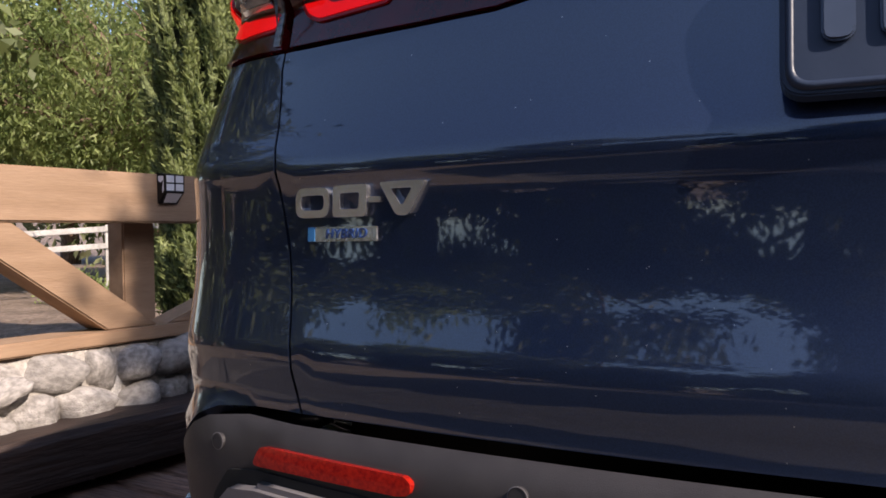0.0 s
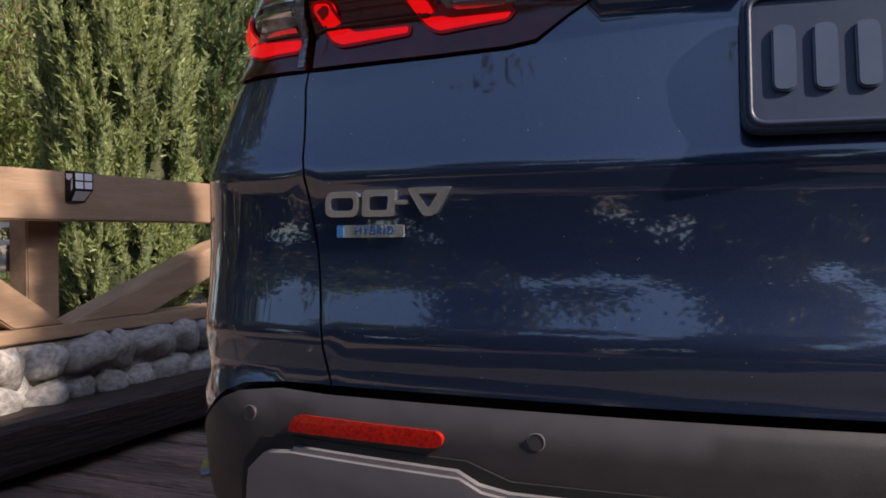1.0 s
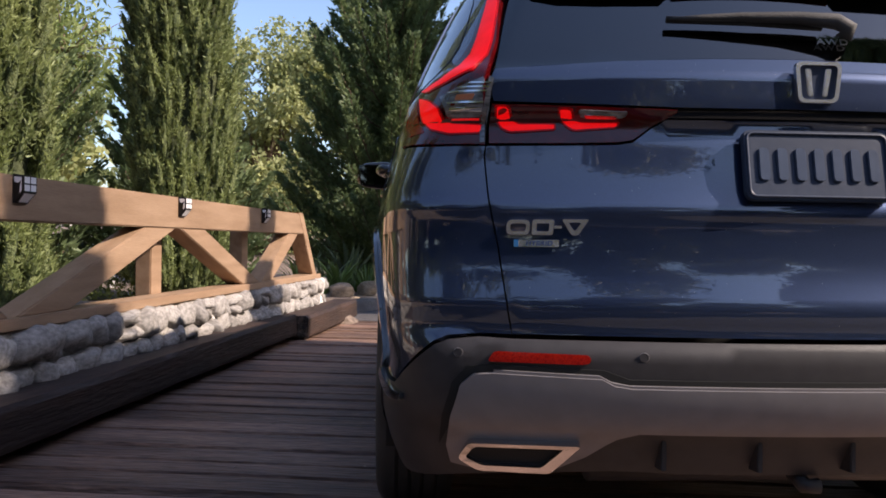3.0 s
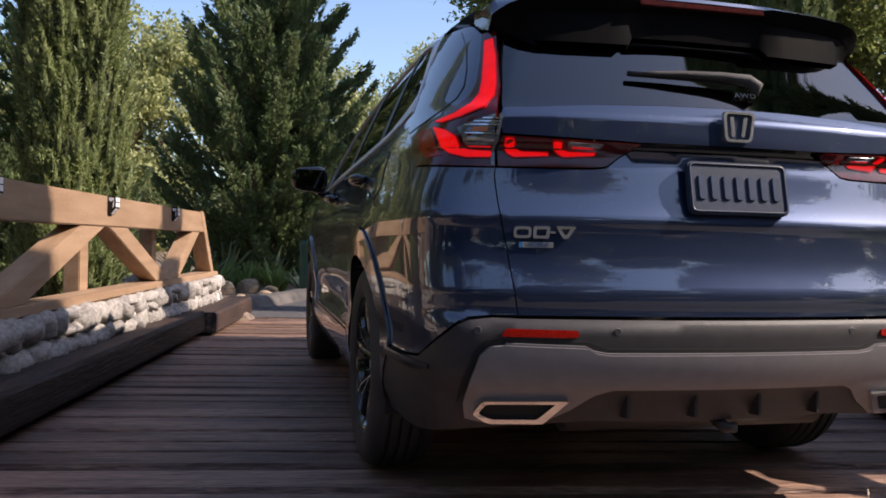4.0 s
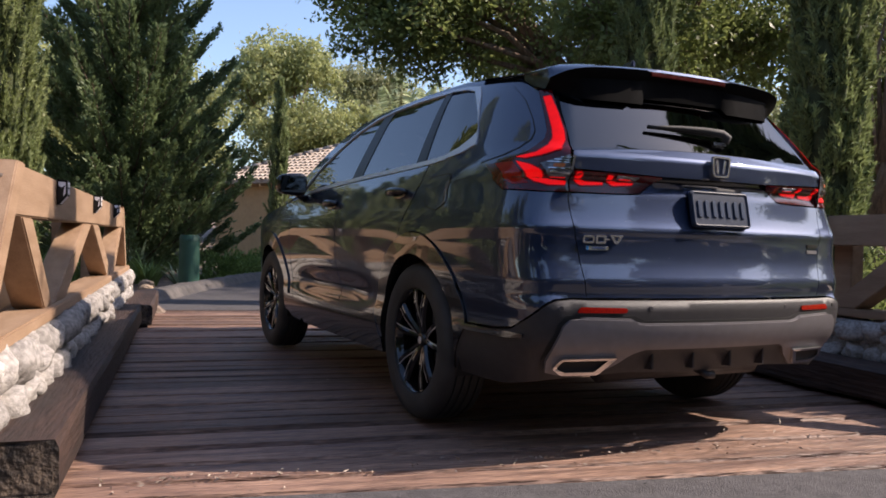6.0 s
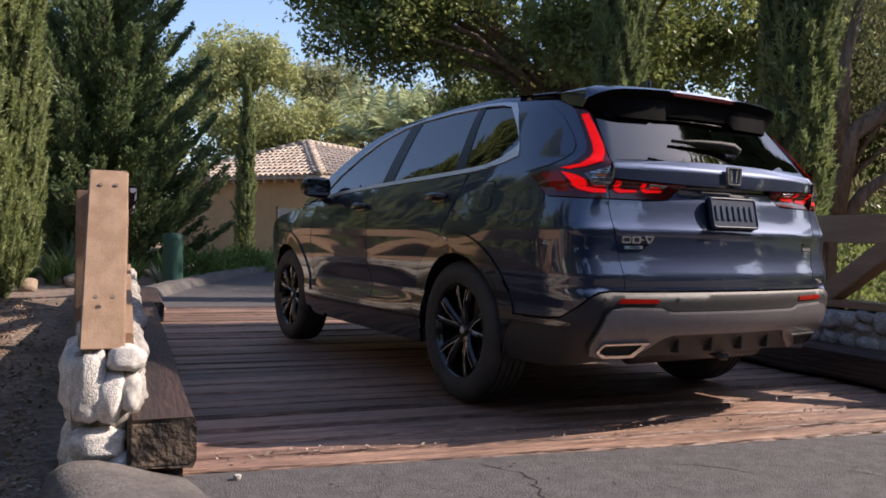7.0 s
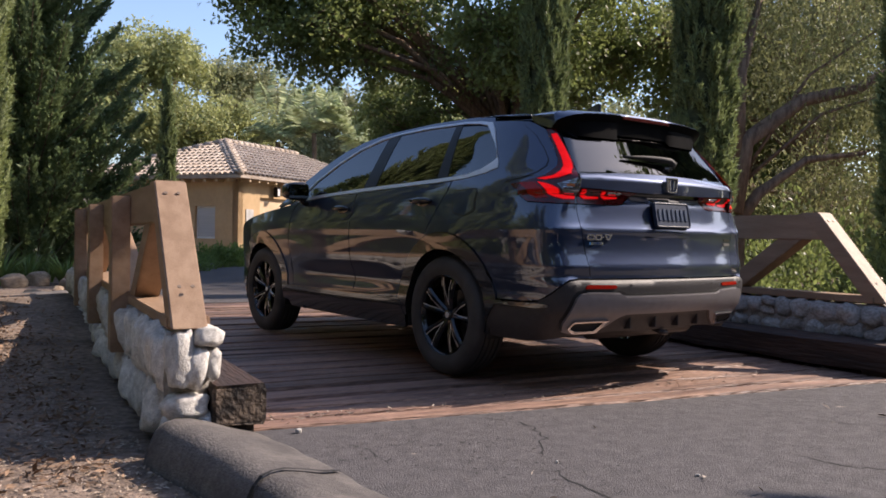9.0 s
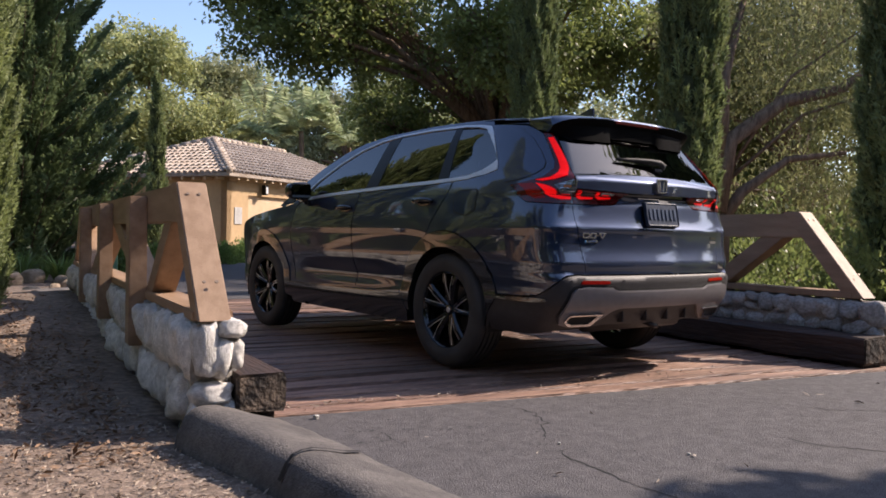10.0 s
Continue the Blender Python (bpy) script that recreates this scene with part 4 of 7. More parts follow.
both("pillar_cover", side_poly([(0.93, gl(0.93)), (1.09, gl(1.09)), (1.0, 1.574), (0.86, 1.582)]), M_pillar, car, off=-0.001, gap=0)
both("front_door_glass", side_poly([(1.09, gl(1.09)), (2.05, gl(2.05)), (1.85, 1.283), (1.6, 1.41), (1.35, 1.503), (1.1, 1.56), (1.0, 1.572)]), M_glass, car, "dark privacy glass", off=-0.004, gap=0, lip=0.004)
both("belt_trim", side_poly([(y, belt(y) - 0.010) for y in (2.1, 1.7, 1.3, 0.9, 0.5, 0.2, 0.0, -0.15)] + [(y, belt(y) + 0.014) for y in (-0.15, 0.0, 0.2, 0.5, 0.9, 1.3, 1.7, 2.1)]), M_satin, car, "satin chrome belt moulding", off=0.005, gap=0)
hook_out = [(-0.13, belt(-0.13) - 0.008), (-0.29, belt(-0.29) + 0.000), (-0.39, 1.268), (-0.432, 1.308), (-0.420, 1.355), (-0.328, 1.441), (-0.238, 1.521), (-0.172, 1.568), (-0.06, 1.585), (0.13, 1.599)]
hook_in = [(0.13, 1.586), (-0.05, 1.570), (-0.140, 1.550), (-0.195, 1.505), (-0.280, 1.425), (-0.350, 1.355), (-0.352, 1.330), (-0.330, 1.308), (-0.25, 1.268), (-0.13, belt(-0.13) + 0.014)]
both("window_surround", side_poly(hook_out + hook_in), M_satin, car, "satin chrome window surround", off=0.005, gap=0)
both("window_surround", side_poly([(0.13, 1.584), (0.5, 1.594), (0.85, 1.586), (1.1, 1.564), (1.35, 1.508), (1.6, 1.416), (1.86, 1.291), (2.05, 1.165), (2.08, 1.165), (1.88, 1.300), (1.61, 1.428), (1.355, 1.520), (1.105, 1.577), (0.85, 1.599), (0.5, 1.607), (0.13, 1.599)]), M_satin, car, off=0.004, gap=0)

# fuel flap and handles
panel("fuel_flap", rounded(side_poly([(-0.055, 1.135), (-0.075, 1.01), (-0.20, 0.985), (-0.285, 1.02), (-0.265, 1.145)]), 0.03), M_paint, car, off=0.0025, lip=0.004, gap=0)
panel("fuel_flap_seam", rounded(side_poly([(-0.048, 1.142), (-0.068, 1.004), (-0.20, 0.978), (-0.293, 1.016), (-0.271, 1.152)]), 0.03), M_dark, car, off=0.0012, lip=0.003, gap=0)
for g in (-1, 1):
    for y, z in ((0.27, 1.080), (1.31, 1.052)):
        p = skin(g * abs(TS(y, z)), z)
        n = skin_normal(g * abs(TS(y, z)), z)
        m = Matrix.Translation(p) @ Matrix((( n.x, 0, 0, 0), (n.y, 1, 0, 0), (n.z, 0, 1, 0), (0, 0, 0, 1)))
        h = part("door_handle", tube("door_handle", [(0.002, -0.105, 0), (0.030, -0.085, 0.002), (0.042, 0, 0.004), (0.030, 0.085, 0.002), (0.002, 0.105, 0)], [0.012, 0.017, 0.019, 0.017, 0.012], M_black, 10), car)
        h.matrix_local = m
        bm = bmesh.new()
        bmesh.ops.create_uvsphere(bm, u_segments=16, v_segments=8, radius=1, matrix=Matrix.LocRotScale((0.0, 0, -0.004), None, (0.006, 0.085, 0.030)))
        c = part("handle_cup", bm_mesh("handle_cup", bm, M_black, True), car)
        c.matrix_local = m

# roof, screen, bonnet and nose
def span_loft(name, edge, bulge, mat, parent, n=16, label=""):
    """A skin between the left edge line and its mirror image, bulging at the middle."""
    vs, fs = [], []
    for (x, y, z), (by, bz) in zip(edge, bulge):
        for k in range(n + 1):
            c = -1 + 2 * k / n
            w = 1 - abs(c) ** 2.4
            vs.append((x * c, y + by * w, z + bz * w))
    for i in range(len(edge) - 1):
        for k in range(n):
            a = i * (n + 1) + k
            fs.append((a, a + 1, a + n + 2, a + n + 1))
    me = mesh(name, vs, fs, mat, True)
    return part(name, me, parent, label)


def rail_edge(y):
    z = smooth_curve(rail_top)(y)
    return (half_width(z) * length_taper(y) - 0.012, y, z - 0.002)


ys = [-0.62, -0.45, -0.2, 0.1, 0.5, 0.9, 1.2, 1.4, 1.55]
span_loft("roof", [rail_edge(y) for y in ys], [(0, 0.02), (0, 0.045), (0, 0.05), (0, 0.055), (0, 0.06), (0, 0.06), (0, 0.06), (0.02, 0.065), (0.06, 0.07)], M_paint, car)
ys = [1.55, 1.7, 1.9, 2.1, 2.3, 2.44]
span_loft("windscreen", [rail_edge(y) for y in ys], [(0.06, 0.07), (0.10, 0.08), (0.16, 0.085), (0.20, 0.08), (0.24, 0.06), (0.26, 0.03)], M_glass, car, label="dark glass")
bon = [(2.42, 1.085), (2.7, 1.055), (3.0, 1.015), (3.25, 0.965), (3.42, 0.90)]
span_loft("bonnet", [(half_width(z) * length_taper(y) - 0.004, y, z) for y, z in bon], [(0.2, 0.03), (0.15, 0.05), (0.12, 0.06), (0.12, 0.06), (0.14, 0.05)], M_paint, car)
nose = [(3.42, 0.90), (3.45, 0.75), (3.42, 0.52), (3.36, 0.40), (3.25, 0.26)]
span_loft("front_bumper", [(half_width(z) * length_taper(y) - 0.004, y, z) for y, z in nose], [(0.14, 0.05), (0.19, 0), (0.2, 0), (0.2, 0), (0.2, 0)], M_plastic, car)

# tailgate
def mirrored(half):
    """A symmetric outline from its left half, listed from the middle round to the middle."""
    return half + [(-a, b) for a, b in half[::-1]]


gate_half = [(0.0, 0.640), (TR(-0.3, 0.64), 0.640)] + seam + [(TR(-0.50, 1.046), 1.046), (TR(-0.405, 1.048), 1.048), (TR(-0.372, 1.053), 1.053), (TR(-0.335, 1.082), 1.082), (TR(-0.30, 1.104), 1.104), (0.0, 1.104)]
panel("tailgate", mirrored(gate_half), M_paint, car, pitch=0.028)
band_half = [(0.0, 1.122), (TR(-0.29, 1.123), 1.123), (TR(-0.45, 1.129), 1.129), (TR(-0.664, 1.137), 1.137), (TC(0.050), 1.190), (TC(0.045), 1.212), (TR(-0.4, 1.232), 1.232), (TR(-0.2, 1.239), 1.239), (0.0, 1.241)]
panel("tailgate_band", mirrored(band_half), M_paint, car, pitch=0.028)
panel("tailgate_recess", mirrored([(0.0, 1.100), (TR(-0.30, 1.10), 1.100), (TR(-0.40, 1.11), 1.11), (TR(-0.40, 1.14), 1.14), (TR(-0.29, 1.13), 1.132), (0.0, 1.132)]), M_black, car, off=-0.012, gap=0)
glass_half = [(0.0, 1.245), (TR(-0.2, 1.243), 1.243), (TR(-0.4, 1.236), 1.236), (TC(0.048), 1.216), (TC(0.085), 1.28), (TC(0.150), 1.38), (TC(0.215), 1.50), (TR(-0.3, 1.545), 1.545), (0, 1.55)]
panel("rear_window", mirrored(glass_half), M_backglass, car, "dark privacy glass", off=-0.006, gap=0.001)
panel("window_seal", mirrored([(0.0, 1.236), (TR(-0.4, 1.226), 1.226), (TC(0.02), 1.208), (TC(0.12), 1.28), (TC(0.19), 1.38), (TC(0.25), 1.51), (TR(-0.3, 1.56), 1.56), (0, 1.56)]), M_dark, car, off=-0.022, gap=0)

# lamps
def inset(poly, d):
    """The outline drawn in by d."""
    g = 1 if outline_area(poly) > 0 else -1
    out = []
    for i in range(len(poly)):
        p, a, b = Vector(poly[i]), Vector(poly[i - 1]), Vector(poly[(i + 1) % len(poly)])
        e0, e1 = (p - a).normalized(), (b - p).normalized()
        n0, n1 = Vector((-e0.y, e0.x)) * g, Vector((-e1.y, e1.x)) * g
        m = (n0 + n1) / max(0.5, 1 + n0.dot(n1))
        out.append(tuple(p + m * d))
    return out


def glow_strip(outline, r, lamp, off, mir):
    """A deep red strip with a brighter line of light along its middle."""
    bar = panel("light_bar", rounded(outline, r), M_redbody, lamp, "deep red light bar", off=off, lip=0.004, gap=0, mirror=mir, pitch=0.012)
    panel("light_core", rounded(inset(outline, 0.0042), r * 0.7), M_red, bar, "bright red core", off=off + 0.0012, lip=0.001, gap=0, mirror=mir, pitch=0.012)


lampc = lamp_low + [lamp_tip] + lamp_arm_out + lamp_arm_in + [(TR(-0.676, 1.10), 1.10)]
for mir in (False, True):
    L = panel("tail_lamp", lampc, M_lens, car, "wrap-round red tail lamp with clear insert", off=0.006, lip=0.03, mirror=mir, pitch=0.022)
    glow_strip([(TC(0.62), 1.170), (TC(0.45), 1.153), (TC(0.345), 1.134), (TC(0.255), 1.110), (TC(0.17), 1.096), (TC(-0.01), 1.0915), (TC(-0.012), 1.068), (TC(0.17), 1.066), (TC(0.33), 1.080), (TC(0.50), 1.120)], 0.010, L, 0.0085, mir)
    glow_strip([(TC(0.63), 1.185), (TC(0.45), 1.201), (TC(0.315), 1.228), (TC(0.266), 1.256), (TC(0.272), 1.30), (TC(0.31), 1.38), (TC(0.355), 1.452), (TC(0.262), 1.457), (TC(0.185), 1.37), (TC(0.132), 1.29), (TC(0.118), 1.245), (TC(0.19), 1.206), (TC(0.37), 1.184), (TC(0.53), 1.174)], 0.008, L, 0.0085, mir)
    panel("red_skin", rounded([(TC(0.81), 1.166), (TC(0.64), 1.168), (TC(0.54), 1.125), (TC(0.38), 1.078), (TC(0.56), 1.074), (TC(0.69), 1.112)], 0.01), M_reflex, L, "deep red lens", off=0.008, lip=0.003, gap=0, mirror=mir)
    C = panel("clear_insert", rounded([(TC(0.365), 1.155), (TC(0.085), 1.190), (TC(0.0), 1.101), (TC(0.15), 1.102), (TC(0.24), 1.114)], 0.006), M_clear, L, "clear lens over silver reflectors", off=0.0080, lip=0.004, gap=0, mirror=mir, pitch=0.02)
    for z in (1.108, 1.120, 1.133, 1.157, 1.166, 1.175):
        far = 0.20 + (z - 1.108) * 2.6 if z < 1.15 else 0.31 - (z - 1.155) * 7.0
        panel("reflector_rib", [(TC(0.028), z), (TC(far), z + 0.001), (TC(far), z + 0.0045), (TC(0.030), z + 0.0040)], M_chrome, C, off=0.0105, lip=0.002, gap=0, mirror=mir)
    panel("amber_bulb", rounded([(TC(0.10), 1.140), (TC(0.22), 1.141), (TC(0.22), 1.153), (TC(0.10), 1.154)], 0.005), M_amber, C, "small amber bulb", off=0.0095, lip=0.002, gap=0, mirror=mir)
    panel("lens_edge", [(TC(0.020), 1.186), (TC(0.052), 1.190), (TC(-0.012), 1.050), (TC(-0.030), 1.050)], M_clear, L, "bright clear lens edge along the seam", off=0.0085, lip=0.003, gap=0, mirror=mir, pitch=0.02)
    G = panel("gate_lamp", [(TR(-0.670, 1.049), 1.049), (TR(-0.50, 1.049), 1.049), (TR(-0.405, 1.051), 1.051), (TR(-0.372, 1.056), 1.056), (TR(-0.331, 1.086), 1.086), (TR(-0.285, 1.113), 1.113), (TR(-0.285, 1.122), 1.120), (TR(-0.45, 1.126), 1.126), (TR(-0.667, 1.133), 1.133)], M_lens, car, "slim red lamp in the tailgate", off=0.001, lip=0.02, mirror=mir, pitch=0.022, gap=0.001)
    glow_strip([(TR(-0.662, 1.130), 1.130), (TR(-0.631, 1.129), 1.129), (TR(-0.622, 1.110), 1.110), (TR(-0.606, 1.095), 1.095), (TR(-0.528, 1.094), 1.094), (TR(-0.529, 1.077), 1.077), (TR(-0.627, 1.071), 1.071), (TR(-0.645, 1.080), 1.080), (TR(-0.656, 1.10), 1.100)], 0.010, G, 0.004, mir)
    glow_strip([(TR(-0.533, 1.124), 1.124), (TR(-0.501, 1.124), 1.124), (TR(-0.491, 1.105), 1.105), (TR(-0.477, 1.098), 1.098), (TR(-0.393, 1.097), 1.097), (TR(-0.404, 1.081), 1.081), (TR(-0.494, 1.074), 1.074), (TR(-0.512, 1.086), 1.086), (TR(-0.527, 1.11), 1.110)], 0.010, G, 0.004, mir)
    panel("clear_insert", rounded([(TR(-0.490, 1.120), 1.120), (TR(-0.385, 1.117), 1.117), (TR(-0.392, 1.100), 1.100), (TR(-0.474, 1.102), 1.102)], 0.006), M_clear, G, "clear reversing lens", off=0.004, lip=0.003, gap=0, mirror=mir, pitch=0.018)
    # a highlight on the lens, made as a small chrome chip
    panel("clear_glint", rounded([(TR(-0.475, 1.113), 1.113), (TR(-0.405, 1.111), 1.111), (TR(-0.410, 1.105), 1.105), (TR(-0.468, 1.107), 1.107)], 0.002), M_chrome, G, "bright glint laid on the reversing lens", off=0.0055, lip=0.002, gap=0, mirror=mir, pitch=0.018)

# bumper
lower = [(TS(-0.44, 0.44), 0.45), (TS(-0.42, 0.36), 0.355), (TS(-0.44, 0.30), 0.29), (TC(0.6), 0.285), (TC(0.25), 0.30), (TR(-0.66, 0.32), 0.315), (TR(-0.4, 0.34), 0.335), (0, 0.335)]
bp = [(0.0, 0.632), (TR(-0.622, 0.632), 0.632)] + [(a, b - 0.006) for a, b in bumper_top[1:]] + lower
panel("rear_bumper", mirrored(bp), M_plastic, car, "dark grey textured plastic bumper", off=0.004, lip=0.03, pitch=0.03)
for mir in (False, True):
    panel("bumper_ledge", side_poly([(-0.50, 0.500), (-0.47, 0.478)]) [::1] + [(TC(0.62), 0.478), (TC(0.45), 0.486), (TC(0.45), 0.500), (TC(0.62), 0.503)], M_arch, car, off=0.016, lip=0.012, gap=0, mirror=mir)
skid_half = [(0.0, 0.540), (TR(-0.385, 0.540), 0.540), (TR(-0.42, 0.545), 0.545), (TR(-0.445, 0.558), 0.558), (TR(-0.66, 0.564), 0.564), (TC(0.0), 0.560), (TC(0.055), 0.537), (TC(0.095), 0.470), (TC(0.105), 0.400), (TC(0.08), 0.356), (TR(-0.66, 0.338), 0.338), (TR(-0.53, 0.340), 0.340), (TR(-0.455, 0.385), 0.385), (TR(-0.40, 0.435), 0.435), (TR(-0.36, 0.450), 0.450), (0.0, 0.450)]
panel("skid_garnish", mirrored(skid_half), M_skid, car, "satin grey skid garnish across the bumper", off=0.020, lip=0.022, gap=0, pitch=0.026)
# black strip laid on the bumper as the shade round the garnish
panel("garnish_shadow_gap", mirrored([(0.0, 0.556), (TR(-0.39, 0.556), 0.556), (TR(-0.44, 0.574), 0.574), (TR(-0.67, 0.580), 0.580), (TC(0.03), 0.574), (TC(0.10), 0.540), (TC(0.145), 0.465), (TC(0.15), 0.390), (TC(0.1), 0.44), (TR(-0.3, 0.5), 0.50), (0, 0.50)]), M_dark, car, off=0.0065, lip=0.003, gap=0)
panel("garnish_bevel", mirrored([(0.0, 0.545), (TR(-0.39, 0.545), 0.545), (TR(-0.425, 0.551), 0.551), (TR(-0.45, 0.564), 0.564), (TR(-0.66, 0.570), 0.570), (TR(-0.66, 0.562), 0.562), (TR(-0.448, 0.556), 0.556), (TR(-0.42, 0.543), 0.543), (TR(-0.385, 0.538), 0.538), (0, 0.538)]), M_skid, car, off=0.014, lip=0.01, gap=0)
panel("diffuser", mirrored([(0.0, 0.445), (TR(-0.355, 0.445), 0.445), (TR(-0.395, 0.430), 0.430), (TR(-0.45, 0.382), 0.382), (TR(-0.5, 0.345), 0.345), (TR(-0.25, 0.335), 0.335), (0.0, 0.335)]), M_plastic, car, "black plastic diffuser with fins", off=0.006, lip=0.01, gap=0)
for x in (-0.30, -0.10, 0.10, 0.30):
    y = rear_line(0.40) + BOW * x * x
    part("diffuser_fin", prism("diffuser_fin", [(y - 0.020, 0.352), (y - 0.018, 0.43), (y + 0.06, 0.43), (y + 0.06, 0.345)], x - 0.006, x + 0.006, M_plastic, bevel=0.002), car)
for mir in (False, True):
    rf = panel("bumper_reflector", rounded([(TR(-0.673, 0.586), 0.586), (TR(-0.660, 0.607), 0.607), (TR(-0.474, 0.604), 0.604), (TR(-0.467, 0.598), 0.598), (TR(-0.469, 0.588), 0.588), (TR(-0.482, 0.585), 0.585)], 0.008), M_reflex, car, "slim red reflector set in the bumper", off=0.009, lip=0.008, gap=0, mirror=mir, pitch=0.02)
    g = 1 if mir else -1
    for x in (0.362, 0.735):
        p = skin(g * (TR(x, 0.602) if x < 0.7 else abs(TC(0.07))), 0.602)
        n = skin_normal(g * (TR(x, 0.602) if x < 0.7 else abs(TC(0.07))), 0.602)
        bm = bmesh.new()
        bmesh.ops.create_cone(bm, cap_ends=True, segments=24, radius1=0.0092, radius2=0.0088, depth=0.007)
        bm.transform(Matrix.Translation(p + n * 0.0008) @ n.to_track_quat("Z", "Y").to_matrix().to_4x4())
        s = part("parking_sensor", bm_mesh("parking_sensor", bm, M_plastic, False), car)
        vs, fs = [], []
        for k in range(24):
            w = 2 * math.pi * k / 24
            for r_, h_ in ((0.0099, 0.0048), (0.0092, 0.0051)):
                vs.append((math.cos(w) * r_, math.sin(w) * r_, h_))
        for k in range(24):
            j = (k + 1) % 24
            fs.append((2 * k, 2 * j, 2 * j + 1, 2 * k + 1))
        me = mesh("sensor_ring", vs, fs, M_skid)
        me.transform(Matrix.Translation(p) @ n.to_track_quat("Z", "Y").to_matrix().to_4x4())
        part("sensor_ring", me, car)
    # exhaust finisher
    ex_out = [(TR(-0.700, 0.424), 0.424), (TR(-0.470, 0.428), 0.428), (TR(-0.525, 0.352), 0.352), (TR(-0.675, 0.352), 0.352), (TR(-0.722, 0.380), 0.380)]
    ex_in = [(TR(-0.688, 0.412), 0.412), (TR(-0.505, 0.414), 0.414), (TR(-0.545, 0.364), 0.364), (TR(-0.668, 0.364), 0.364), (TR(-0.705, 0.382), 0.382)]
    ex_out, ex_in = rounded(ex_out, 0.012), rounded(ex_in, 0.008)
    V, F = [], []
    n_ = len(ex_out)
    for ring, o in ((ex_out, 0.018), (ex_out, 0.036), (ex_in, 0.034), (ex_in, 0.0225)):
        for a, b in ring:
            aa = -a if mir else a
            V.append(skin(aa, b) + skin_normal(aa, b) * o)
    for r_ in range(3):
        for k in range(n_):
            j = (k + 1) % n_
            q = (r_ * n_ + k, r_ * n_ + j, (r_ + 1) * n_ + j, (r_ + 1) * n_ + k)
            F.append(q if mir else q[::-1])
    ex = part("exhaust_finisher", mesh("exhaust_finisher", V, F, M_chrome), car, "bright trapezoid exhaust finisher")
    part("exhaust_opening", mesh("exhaust_opening", [v + Vector((0, -0.0005, 0)) for v in V[3 * n_:]], [tuple(range(n_))[::(1 if mir else -1)]], M_dark), ex)

# spoiler
sx = [-0.632, -0.626, -0.615, -0.595, -0.56, -0.50, -0.40, -0.30, -0.235, -0.215, -0.15, 0, 0.15, 0.215, 0.235, 0.30, 0.40, 0.50, 0.56, 0.595, 0.615, 0.626, 0.632]
V, F = [], []
for x in sx:
    e = abs(x) / 0.632
    mid = abs(x) < 0.22
    zt = 1.598 - 0.022 * e ** 2.5 - 0.035 * e ** 14
    yt = -0.808 + 0.060 * e ** 2.5 + 0.07 * e ** 16
    notch = 0.014 if mid else 0.0
    zr = 1.632 - 0.030 * e ** 2.5 - 0.02 * e ** 10
    zu = 1.474 if mid else 1.446 + 0.055 * max(0, (abs(x) - 0.54) / 0.09) ** 2
    yu = skin(TR(min(abs(x), 0.5), zu), zu).y - 0.006 + (0.10 * max(0, abs(x) - 0.5) / 0.13)
    V += [(x, -0.48, zr), (x, -0.66, (zr + zt) / 2 + 0.010), (x, yt + 0.018, zt + 0.001), (x, yt + notch, zt - 0.010), (x, yt + notch + 0.010, zt - (0.036 if mid else 0.026)), (x, yt + 0.035, zt - (0.042 if mid else 0.050)), (x, yu, zu), (x, yu + 0.05, zu + 0.01), (x, -0.48, zr - 0.03)]
for i in range(len(sx) - 1):
    for k in range(9):
        a, b = i * 9 + k, i * 9 + (k + 1) % 9
        F.append((a, b, b + 9, a + 9))
F += [tuple(range(9))[::-1], tuple((len(sx) - 1) * 9 + k for k in range(9))]
me = mesh("spoiler", V, F, M_spoiler, True)
me.materials.append(M_paint)
for p in me.polygons:                       # painted above and at the ends, black below
    if p.index >= len(F) - 2 or p.index % 9 < 3:
        p.material_index = 1
sp = part("spoiler", me, car, "navy roof spoiler with a gloss black underside")
sp.data.set_sharp_from_angle(angle=radians(40))
part("brake_lamp", block("brake_lamp", -0.208, 0.208, -0.7955, -0.77, 1.566, 1.584, M_hilamp, 0.003), sp, "slim dark red high brake lamp")

# roof rails, aerial
for g in (-1, 1):
    pts = []
    for y in (-0.40, -0.34, -0.1, 0.3, 0.7, 1.05, 1.22, 1.28):
        x, _, z = rail_edge(y)
        pts.append((g * (x - 0.085), y, z + (0.010 if -0.36 < y < 1.24 else 0.008)))
    part("roof_rail", tube("roof_rail", pts, 0.008, M_black, 10), car)
part("aerial_fin", prism("aerial_fin", [(-0.42, 1.662), (-0.22, 1.675), (-0.38, 1.73), (-0.42, 1.73)], -0.012, 0.012, M_paint, bevel=0.006), car)

# wiper
yg = lambda x, z: skin(TR(x, z), z).y
arm = [(x, yg(abs(x), z) - o, z) for x, z, o in ((0.100, 1.298, 0.012), (0.106, 1.318, 0.038), (0.082, 1.334, 0.042), (0.0, 1.342, 0.038), (-0.12, 1.343, 0.030), (-0.20, 1.341, 0.024), (-0.275, 1.338, 0.020))]
wp = part("rear_wiper", tube("rear_wiper", arm, [0.019, 0.019, 0.018, 0.014, 0.011, 0.008, 0.004], M_rubber, 8), car)
part("wiper_blade", tube("wiper_blade", [(-0.28, yg(0.28, 1.335) - 0.014, 1.338), (-0.1, yg(0.1, 1.33) - 0.014, 1.333), (0.06, yg(0.06, 1.325) - 0.014, 1.325)], 0.008, M_dark, 6), wp)

